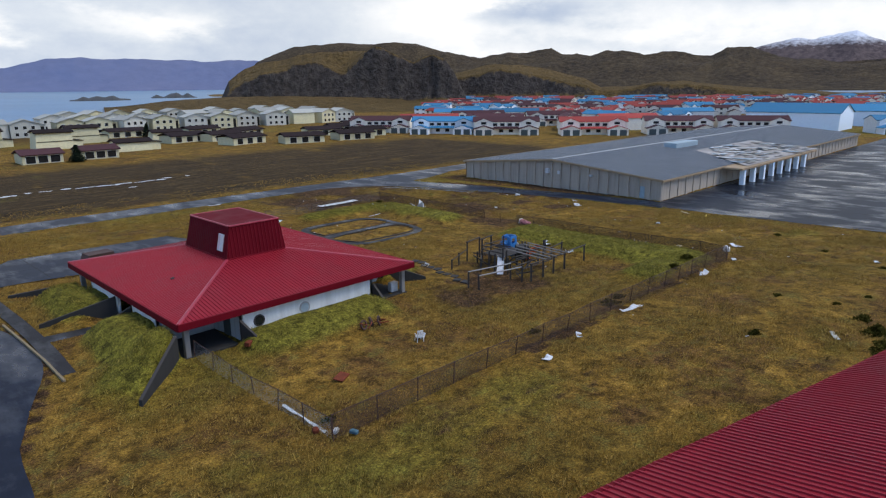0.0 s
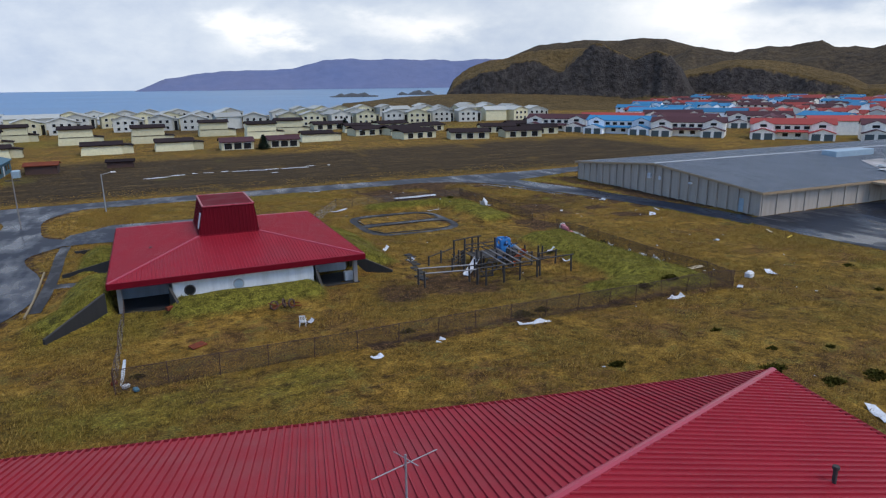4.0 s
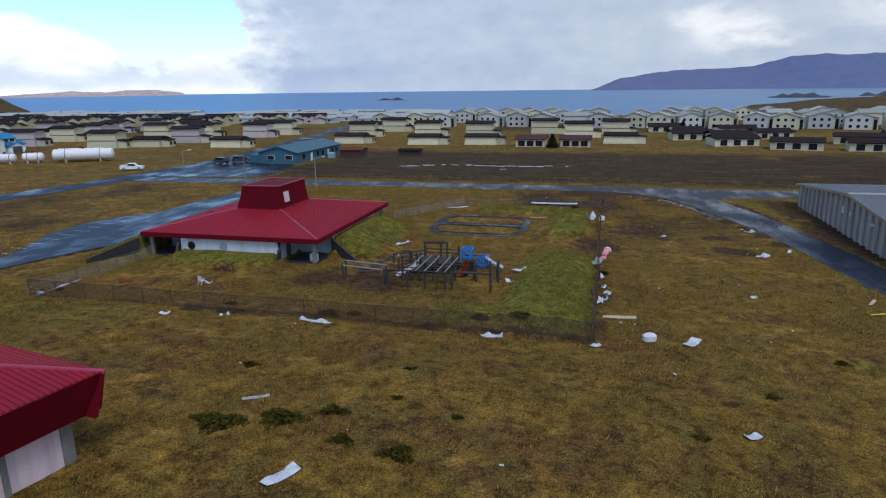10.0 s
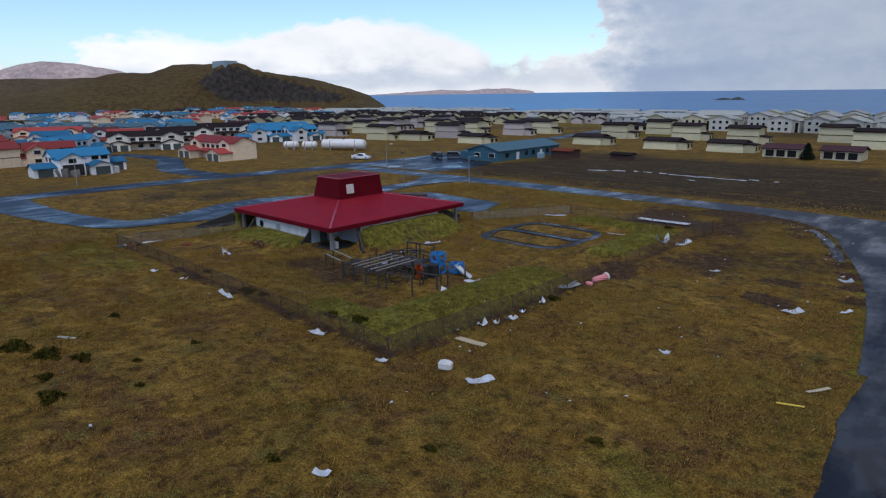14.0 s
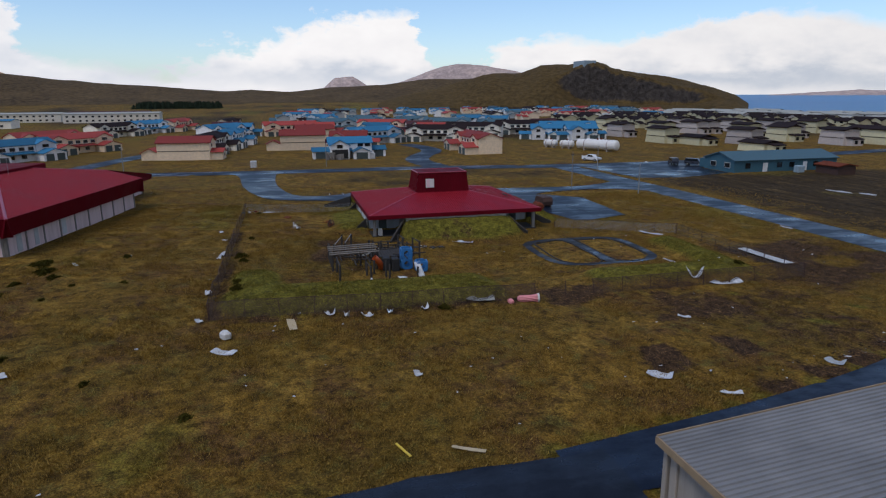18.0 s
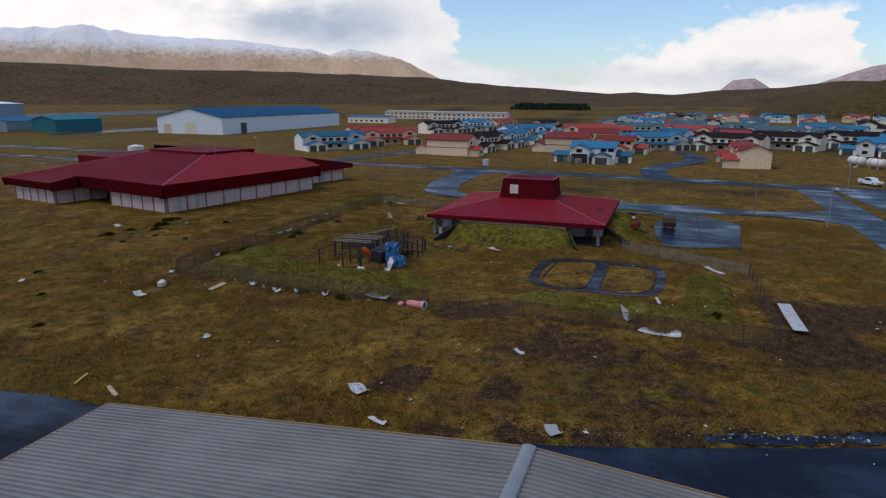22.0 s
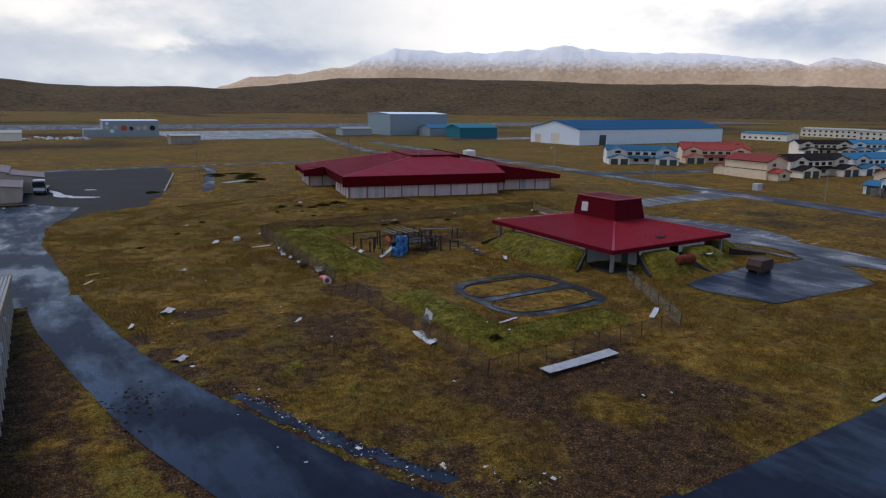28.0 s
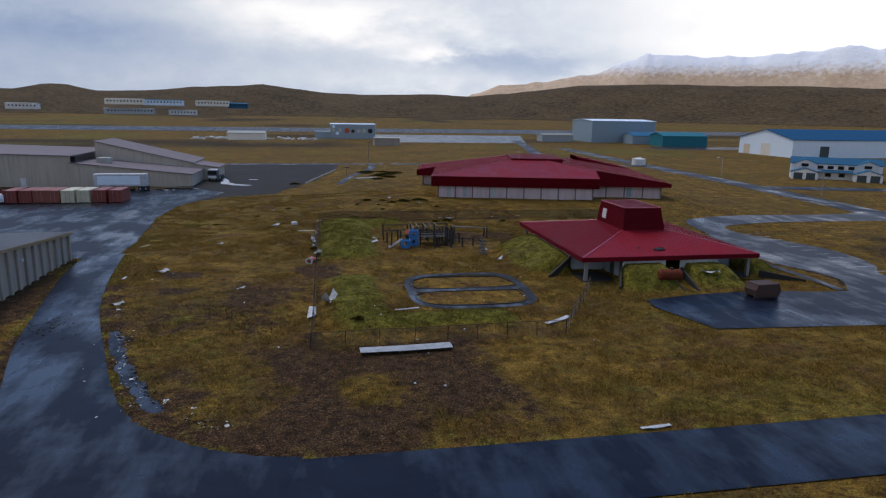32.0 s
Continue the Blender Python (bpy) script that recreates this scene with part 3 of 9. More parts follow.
# ---- mesh helpers ----
class MB:
    """A small mesh builder: points and faces, joined into one mesh."""

    def __init__(self):
        self.v, self.f = [], []

    def add(self, pts, faces):
        n = len(self.v)
        self.v += [tuple(p) for p in pts]
        self.f += [tuple(i + n for i in f) for f in faces]
        return self

    def box(self, x0, x1, y0, y1, z0, z1, m=None):
        pts = [(x, y, z) for z in (z0, z1) for y in (y0, y1) for x in (x0, x1)]
        if m is not None:
            pts = [tuple(m @ Vector(p)) for p in pts]
        return self.add(pts, [(0, 2, 3, 1), (4, 5, 7, 6), (0, 1, 5, 4), (2, 6, 7, 3), (0, 4, 6, 2), (1, 3, 7, 5)])

    def chamfer(self, x0, x1, y0, y1, z0, z1, c=0.03, m=None):
        """A box with its four upright edges and its top edges cut off."""
        def ring(z, d):
            a, b, e, f = x0 + d, x1 - d, y0 + d, y1 - d
            return [(a + c, e, z), (b - c, e, z), (b, e + c, z), (b, f - c, z), (b - c, f, z), (a + c, f, z), (a, f - c, z), (a, e + c, z)]
        pts = ring(z0, 0) + ring(z1 - c, 0) + ring(z1, c)
        if m is not None:
            pts = [tuple(m @ Vector(p)) for p in pts]
        fs = [tuple(range(7, -1, -1)), tuple(range(16, 24))]
        for k in (0, 8):
            fs += [(k + i, k + (i + 1) % 8, k + 8 + (i + 1) % 8, k + 8 + i) for i in range(8)]
        return self.add(pts, fs)

    def prism(self, poly, z0, z1):
        n = len(poly)
        pts = [(x, y, z0) for x, y in poly] + [(x, y, z1) for x, y in poly]
        return self.add(pts, [tuple(range(n - 1, -1, -1)), tuple(range(n, 2 * n))] + [(i, (i + 1) % n, n + (i + 1) % n, n + i) for i in range(n)])

    def profile(self, prof, y0, y1, m=None):
        """A closed outline in x, z drawn out along y."""
        n = len(prof)
        pts = [(x, y0, z) for x, z in prof] + [(x, y1, z) for x, z in prof]
        if m is not None:
            pts = [tuple(m @ Vector(p)) for p in pts]
        return self.add(pts, [tuple(range(n)), tuple(range(2 * n - 1, n - 1, -1))] + [(i, n + i, n + (i + 1) % n, (i + 1) % n) for i in range(n)])

    def tube(self, p0, p1, r, n=8, r1=None, caps=True):
        p0, p1 = Vector(p0), Vector(p1)
        r1 = r if r1 is None else r1
        d = (p1 - p0).normalized()
        a = d.orthogonal().normalized()
        b = d.cross(a)
        pts = []
        for p, q in ((p0, r), (p1, r1)):
            pts += [tuple(p + (a * math.cos(2 * math.pi * i / n) + b * math.sin(2 * math.pi * i / n)) * q) for i in range(n)]
        fs = [(i, (i + 1) % n, n + (i + 1) % n, n + i) for i in range(n)]
        if caps:
            fs += [tuple(range(n - 1, -1, -1)), tuple(range(n, 2 * n))]
        return self.add(pts, fs)

    def slab(self, pts, t):
        """A flat sheet through pts with a thickness t below it."""
        pts = [Vector(p) for p in pts]
        nrm = (pts[1] - pts[0]).cross(pts[2] - pts[0]).normalized()
        if nrm.z < 0:
            pts.reverse()
            nrm.negate()
        n = len(pts)
        low = [p - nrm * t for p in pts]
        return self.add(pts + low, [tuple(range(n)), tuple(range(2 * n - 1, n - 1, -1))] + [(i, n + i, n + (i + 1) % n, (i + 1) % n) for i in range(n)])

    def mesh(self, name):
        me = bpy.data.meshes.new(name)
        me.from_pydata(self.v, [], self.f)
        me.update()
        return me


def part(name, mb, material, parent=None, label="", smooth=False):
    """Links a builder (or a ready mesh) as one mesh object, under a thing or a part."""
    me = mb if isinstance(mb, bpy.types.Mesh) else mb.mesh(name)
    if not me.materials:
        me.materials.append(MAT[material] if isinstance(material, str) else material)
    if smooth:
        me.polygons.foreach_set("use_smooth", [True] * len(me.polygons))
    ob = new(name, me)
    if parent is not None:
        ob.parent = parent
    return tagged(ob, label)


def thing(name, label, category, group="", at=None):
    ob = new(name)
    ob.empty_display_size = 0.5
    if at is not None:
        ob.matrix_basis = at
    return tagged(ob, label, category, group)


def structure(name, mb, material, label="", smooth=False):
    return tagged(part(name, mb, material, None, label, smooth), kind="structure")


def step(t):
    t = min(1.0, max(0.0, t))
    return t * t * (3 - 2 * t)


def nstep(t):
    t = np.clip(t, 0, 1)
    return t * t * (3 - 2 * t)


def bumps(x, y, scale, seed=0, octaves=4):
    """Smooth value noise on arrays, about -1 to 1."""
    out, amp, tot = np.zeros_like(x, dtype=float), 1.0, 0.0
    for o in range(octaves):
        u, v = x / scale * 2 ** o + seed * 17.3 + o * 5.1, y / scale * 2 ** o - seed * 9.7 + o * 3.3
        iu, iv = np.floor(u), np.floor(v)
        fu, fv = u - iu, v - iv
        fu, fv = fu * fu * (3 - 2 * fu), fv * fv * (3 - 2 * fv)

        def h(a, b):
            s = np.sin(a * 127.1 + b * 311.7 + seed * 74.7) * 43758.5453
            return (s - np.floor(s)) * 2 - 1
        out += amp * ((h(iu, iv) * (1 - fu) + h(iu + 1, iv) * fu) * (1 - fv) + (h(iu, iv + 1) * (1 - fu) + h(iu + 1, iv + 1) * fu) * fv)
        tot += amp
        amp *= 0.5
    return out / tot


def smooth_line(pts, n=6):
    """A curve through the points (Catmull-Rom)."""
    p = [np.array(q, float) for q in pts]
    p = [2 * p[0] - p[1]] + p + [2 * p[-1] - p[-2]]
    out = []
    for i in range(1, len(p) - 2):
        for k in range(n):
            t = k / n
            out.append(0.5 * (2 * p[i] + (p[i + 1] - p[i - 1]) * t + (2 * p[i - 1] - 5 * p[i] + 4 * p[i + 1] - p[i + 2]) * t * t + (3 * p[i] - p[i - 1] - 3 * p[i + 1] + p[i + 2]) * t ** 3))
    out.append(p[-2])
    return out


def inside(poly, x, y):
    """Which of the points lie in a polygon."""
    hit = np.zeros(x.shape, bool)
    n = len(poly)
    for i in range(n):
        (ax, ay), (bx, by) = poly[i][:2], poly[(i + 1) % n][:2]
        if ay == by:
            continue
        hit ^= ((ay > y) != (by > y)) & (x < (bx - ax) * (y - ay) / (by - ay) + ax)
    return hit

# ---- the land: one sheet of moor with mounds, roads laid into it ----
SEA = -1.6


def base(x, y):
    """The broad lie of the land: nearly level, a low rise under the large red building in the south."""
    return 1.5 * nstep((44 - y) / 38) * nstep((y + 75) / 40) * nstep((102 - x) / 52) * nstep((x + 35) / 40) * (1 - nstep((x - 58) / 10) * nstep((-4 - y) / 10))


def mound(x, y, x0, x1, y0, y1, soft, h):
    """A flat-topped bank of earth over a rectangle, with slopes of the width soft."""
    dx, dy = np.maximum(np.maximum(x0 - x, x - x1), 0), np.maximum(np.maximum(y0 - y, y - y1), 0)
    return h * nstep(1 - np.hypot(dx, dy) / soft)


def bank(x, y, x0, x1, y0, y1, sx, sy, h):
    """The same with slopes of different widths along x and y."""
    dx, dy = np.maximum(np.maximum(x0 - x, x - x1), 0), np.maximum(np.maximum(y0 - y, y - y1), 0)
    return h * nstep(1 - dx / sx) * nstep(1 - dy / sy)


def mounds(x, y):
    z = mound(x, y, 63.8, 66.3, 30, 51, 4.2, 1.25)                    # east bank
    z = np.maximum(z, mound(x, y, 57, 66, 29.5, 31, 2.6, 0.9))
    z = np.maximum(z, mound(x, y, 64.4, 66, 66, 79, 3.6, 0.9))       # north-east bank
    z = np.maximum(z, mound(x, y, 52, 65, 80.2, 81.2, 2.8, 0.85))
    # earth heaped against the low walls of the small building
    z = np.maximum(z, bank(x, y, 36.8, 39.0, 49.4, 63.9, 7.0, 1.6, 2.15))
    z = np.maximum(z, bank(x, y, 21.8, 33.6, 43.9, 46.0, 1.6, 5.5, 1.08))
    z = np.maximum(z, bank(x, y, 21.3, 25.9, 67.6, 69.6, 1.6, 5.2, 2.0))
    z = np.maximum(z, bank(x, y, 29.2, 33.6, 67.6, 69.6, 1.6, 5.6, 2.1))
    z = np.maximum(z, mound(x, y, 14.6, 17.6, 46.5, 53.4, 3.4, 1.75))
    z = np.maximum(z, mound(x, y, 14.4, 17.6, 60.2, 66.5, 3.0, 1.6))
    # turf ramp behind the long wing wall at the south-west corner
    along, across_ = (16.0 - x) * .716 + (44.3 - y) * .698, (16.0 - x) * .698 - (44.3 - y) * .716
    z = np.maximum(z, (2.2 - .33 * np.clip(along, -2, 6)) * nstep((across_ + .15) / .5) * nstep((6.0 - across_) / 4.5) * nstep((along + 3) / 2) * nstep((6.2 - along) / 1.2))
    # the paved floors of the porches and door wells stay clear of earth
    for a, b, c, d in ((16.7, 21.0, 44.8, 49.2), (34.3, 38.5, 44.8, 49.1), (34.3, 38.5, 64.2, 68.5), (16.7, 21.0, 64.2, 68.5), (26.5, 28.3, 66.5, 75.0), (11.0, 17.2, 54.6, 57.3)):
        z = z * (1 - bank(x, y, a, b, c, d, 0.7, 0.7, 1.0))
    return z


def band(centre, width, n=5):
    """The two edges of a road of a given width along a centre line."""
    c = smooth_line(centre, n)
    left, right = [], []
    for i, p in enumerate(c):
        d = c[min(i + 1, len(c) - 1)] - c[max(i - 1, 0)]
        d = np.array((-d[1], d[0])) / max(1e-6, np.hypot(*d)) * width / 2
        left.append(p + d), right.append(p - d)
    return left, right


def arc(cx, cy, r, a0, a1, n=6):
    return [(cx + r * math.cos(radians(a0 + (a1 - a0) * i / n)), cy + r * math.sin(radians(a0 + (a1 - a0) * i / n))) for i in range(n + 1)]


PAVED = []          # outlines cut out of the grass


def road(name, left, right, material, lift, label, across=6):
    """A paved strip between two edges, following the land."""
    mb = MB()
    left, right = [np.array(p, float) for p in left], [np.array(p, float) for p in right]
    for l, r in zip(left, right):
        for k in range(across + 1):
            p = l + (r - l) * k / across
            z = float(base(np.array(p[0]), np.array(p[1]))) + lift
            mb.v.append((p[0], p[1], z))
    w = across + 1
    for i in range(len(left) - 1):
        for k in range(across):
            mb.f.append((i * w + k, (i + 1) * w + k, (i + 1) * w + k + 1, i * w + k + 1))
    PAVED.append([tuple(p) for p in left] + [tuple(p) for p in reversed(right)])
    return structure(name, mb, material, label)


def lot(name, poly, material, lift, label, fray=0.0):
    mb = MB()
    if fray:
        rg, rim = random.Random(23), []
        for (xa, ya), (xb, yb) in zip(poly, poly[1:] + poly[:1]):
            n = max(1, int(math.hypot(xb - xa, yb - ya) / 1.6)) if math.hypot(xb - xa, yb - ya) < 60 else 1
            rim += [(xa + (xb - xa) * k / n + rg.uniform(-fray, fray) * (k > 0), ya + (yb - ya) * k / n + rg.uniform(-fray, fray) * (k > 0)) for k in range(n)]
        poly = rim
    mb.add([(x, y, float(base(np.array(x), np.array(y))) + lift) for x, y in poly], [tuple(range(len(poly)))])
    PAVED.append(poly)
    return structure(name, mb, material, label)


L, R = band([(-34, 105.5), (-10, 106), (20, 106.6), (50, 106.7), (72, 106.6), (105, 106.2), (180, 112), (300, 118)], 6.4)
L_NORTH = R
road("road_north", L, R, "asphalt", 0.03, "wet grey asphalt road across the moor")
inner = smooth_line([(66, 103.6), (72.5, 102.6), (77.8, 99.6), (81.9, 94.5), (86.5, 82.5), (90.0, 72), (92.6, 60), (94.6, 47)], 5)
outer = smooth_line([(86, 104), (87.5, 101.6), (88.6, 98.0), (90.4, 91.5), (93.4, 82), (96.0, 70), (98.4, 57), (99.2, 47)], 5)
road("road_east", inner, outer, "asphalt", 0.036, "wet curving asphalt drive beside the long grey building")
lot("road_mouth", [(86.2, 104.4), (87.4, 100), (88.3, 97.4), (89.2, 98.6), (91.0, 99.0), (95, 99.6), (100, 101.2), (106, 103.6), (106, 104.4)], "asphalt", 0.033, "wet asphalt where the drive meets the road")
L, R = band([(-62, -210), (-56, -130), (-52, -70), (-50, -30), (-44, 28), (-42, 70), (-36.5, 105), (-36, 150), (-47, 218), (-66, 330)], 7.5)
road("road_west", L, R, "asphalt_far", 0.042, "wet asphalt street running past the houses")
L, R = band([(-45, 73.5), (-62, 72), (-76, 76), (-90, 82.5), (-104, 84), (-125, 80)], 7)
road("side_street", L, R, "asphalt_far", 0.048, "wet side street among the houses")
L, R = band([(-50, -22), (-75, -17), (-100, -10), (-125, -2)], 7)
road("side_street", L, R, "asphalt_far", 0.048, "wet side street among the houses")
L = smooth_line([(-41, 33.0), (-36.2, 31.8), (-18.1, 32.1), (-5.1, 34.3), (-0.7, 36.8), (-0.2, 41.2), (0.7, 44)], 5)
R = smooth_line([(-43, 20.5), (-36, 23.3), (-14.2, 25.5), (-0.6, 28.7), (3.8, 31.8), (4.9, 38.2), (5.7, 44)], 5)
road("loop_drive", L, R, "asphalt", 0.048, "wet looped driveway")
west = smooth_line([(0.2, 40), (-2.4, 46), (-5.4, 53), (-5.8, 59), (-4.3, 65), (-0.9, 69.6), (-0.8, 77.4), (0.4, 86.4), (0.6, 93.4), (-1.2, 98.5), (-4, 103.2)], 4)
east = smooth_line([(5.2, 40), (7.0, 45.2), (9.0, 50.4), (9.6, 55.5), (8.8, 62), (6.9, 67.5), (6.6, 71.6), (9.6, 76), (9.8, 79.6), (7.0, 82.2), (5.9, 88), (5.4, 94), (6.6, 98.6), (10, 103.2)], 4)
n_ = 40
west, east = ([np.array((np.interp(k / n_, np.linspace(0, 1, len(c)), [q[0] for q in c]), np.interp(k / n_, np.linspace(0, 1, len(c)), [q[1] for q in c]))) for k in range(n_ + 1)] for c in (west, east))
road("forecourt", west, east, "asphalt", 0.056, "wet paved forecourt of the small building")
lot("car_park", [(8.4, 75.9), (13.8, 75.8), (19.7, 74.6), (27.6, 75.0), (34.7, 76.4), (35.0, 79), (32.6, 86.0), (14.8, 87.2), (12.0, 84.2), (9.9, 82.4)], "asphalt", 0.064, "wet asphalt car park with pale cracks")
lot("teal_yard", [(-34, 110), (-8, 112), (-6, 122), (-10, 138), (-22, 138), (-22, 168), (-34, 168)], "asphalt_lot", 0.036, "wet asphalt yard before the teal building")
lot("school_yard", [(95.0, 49.6), (95.5, 37.5), (95.9, 33), (96.3, 27), (97.6, 18), (97, 5), (91, -18), (100, -27), (180, -27), (330, -20), (330, 49.2), (228, 49.4)], "asphalt_lot", 0.05, "broad wet asphalt yard", 0.3)
lot("gravel_yard", [(96.6, 2), (90.5, -9), (80, -15), (74, -33), (68.6, -56), (64.6, -76), (63.5, -95.6), (101, -95.6), (101, -26.9)], "gravel", 0.042, "dark wet gravel yard by the workshop", 0.9)
L, R = band([(330, -92), (160, -96), (60, -99), (0, -98), (-52, -92)], 5.5)
road("road_south", L, R, "asphalt_far", 0.05, "pale wet road across the moor")
L, R = band([(-30, -99), (-30, -150), (-48, -230), (-62, -300)], 6)
road("airfield_road", L, R, "asphalt_far", 0.054, "wet road to the airfield")
lot("apron", [(-58, -262), (30, -262), (32, -385), (-92, -385)], "asphalt_pool", 0.05, "wet airfield apron with standing water")
lot("runway", [(-900, -470), (900, -405), (900, -520), (-900, -590)], "asphalt_far", 0.05, "wet runway strip")
lot("hangar_apron", [(-290, -205), (-120, -205), (-120, -225), (-290, -235)], "asphalt_lot", 0.05, "wet apron by the hangars")

L, R = band([(51.6, -97), (52.4, -84), (57.4, -62), (62.4, -40), (64.6, -31)], 2.6)
road("lane", L, R, "asphalt_far", 0.04, "wet lane between bushes", across=2)

# narrow footpath along the forecourt, with a branch to the west doors
L, R = band([(10.1, 75.4), (10.0, 70), (10.2, 64), (10.3, 58), (10.2, 53), (10.0, 48.6)], 1.15)
road("footpath", L, R, "path", 0.076, "narrow wet footpath beside the forecourt", across=2)
road("footpath", [(10.7, 57.6), (17.6, 57.0)], [(10.7, 56.0), (17.6, 55.4)], "path", 0.082, "narrow wet footpath to the west doors", across=2)

# shallow water in the ditch inside the curve of the drive
L, R = band([(86.5, 79.3), (85.6, 82.2), (84.6, 84.9), (83.1, 88.5), (81.5, 92.0), (80.1, 94.6), (78.9, 96.6)], 1.0)
rg_ = random.Random(17)
L, R = [p + np.array((rg_.uniform(-.35, .2), rg_.uniform(-.3, .3))) for p in L], [p + np.array((rg_.uniform(-.2, .3), rg_.uniform(-.3, .3))) for p in R]
road("puddle", L, R, "asphalt", 0.02, "shallow dark water in a muddy ditch", across=2)

# the little tricycle track: a loop with a bar across its middle
loop = smooth_line([(48.0, 62.7), (53, 62.5), (57.5, 63.1), (59.3, 65.6), (59.5, 70), (59.3, 73.9), (57.6, 76.2), (53.5, 76.8), (48.3, 76.6), (46.2, 74.7), (45.8, 69.5), (46.2, 64.7), (48.0, 62.7)], 5)
cx, cy = 52.7, 69.7
road("tricycle_track", loop, [np.array((cx, cy)) + (p - np.array((cx, cy))) * np.array((0.86, 0.87)) for p in loop], "path", 0.03, "wet looped play track sunk in the grass", across=2)
PAVED.pop()
PAVED.append([tuple(p) for p in loop])
ISLES = [[(48.0, 64.4), (57.2, 64.4), (58.0, 68.8), (47.2, 68.8)], [(47.2, 70.6), (58.0, 70.7), (57.2, 75.1), (48.0, 75.2)]]
road("tricycle_track", [(46.8, 69.0), (58.5, 69.1)], [(46.8, 70.3), (58.5, 70.4)], "path", 0.034, "wet looped play track sunk in the grass", across=2)
PAVED.pop()

# dark kerbs round the two grass islands of the track
for isle in ISLES:
    ring = smooth_line(isle + isle[:1], 4)
    mid_ = np.mean(ring, axis=0)
    mb = MB()
    for p, q in zip(ring[:-1], ring[1:]):
        d_ = math.degrees(math.atan2(q[1] - p[1], q[0] - p[0]))
        mb.chamfer(0, math.hypot(*(q - p)) + .04, -.06, .06, -.1, .08, .02, pose(p[0], p[1], 0, 0, 0, d_))
    structure("track_kerb", mb, "dark_wood", "dark low kerb round a grass island")

# ground sheet, fine where the camera passes
def axis(lo, hi, stepsize, far_lo, far_hi, growth=1.17):
    a = list(np.arange(lo, hi + 1e-6, stepsize))
    s, v = stepsize, hi
    while v < far_hi:
        s *= growth
        v += s
        a.append(min(v, far_hi))
    s, v = stepsize, lo
    while v > far_lo:
        s *= growth
        v -= s
        a.insert(0, max(v, far_lo))
    return np.array(a)


gx, gy = axis(-14, 112, 0.6, -4600, 4600), axis(-12, 112, 0.6, -4600, 4600)
GX, GY = np.meshgrid(gx, gy)
PAVE = np.zeros(GX.shape, bool)
for poly in PAVED:
    PAVE |= inside(poly, GX, GY)
for poly in ISLES:
    PAVE &= ~inside(poly, GX, GY)


def coast(x, y):
    """1 on land, 0 out at sea."""
    edge = 500 + 25 * bumps(x, y * 0, 160, 3, 3) - 60 * nstep((-x - 260) / 500) + 320 * nstep((x - 190) / 110) + 900 * nstep((x - 420) / 400)
    return nstep((edge - y) / 40)


land = coast(GX, GY)
bay = nstep(1.3 - np.hypot((GX - 1480) / 420, (GY - 380) / 130))
GZ = base(GX, GY) + mounds(GX, GY)
near = nstep((260 - np.hypot(GX - 50, GY - 50)) / 120)
rough = 0.10 * bumps(GX, GY, 2.2, 1, 3) + 0.12 * bumps(GX, GY, 11, 2, 3) + 0.02
GZ += np.where(PAVE, -0.07, rough * near)
GZ += (1 - near) * 0.0
GZ = GZ * land * (1 - bay) + (1 - land * (1 - bay)) * (SEA - 6.0)
ny, nx = GX.shape
idx = np.arange(ny * nx).reshape(ny, nx)
quads = np.stack([idx[:-1, :-1], idx[:-1, 1:], idx[1:, 1:], idx[1:, :-1]], -1).reshape(-1, 4)
me = bpy.data.meshes.new("ground")
me.from_pydata(np.stack([GX, GY, GZ], -1).reshape(-1, 3).tolist(), [], quads.tolist())


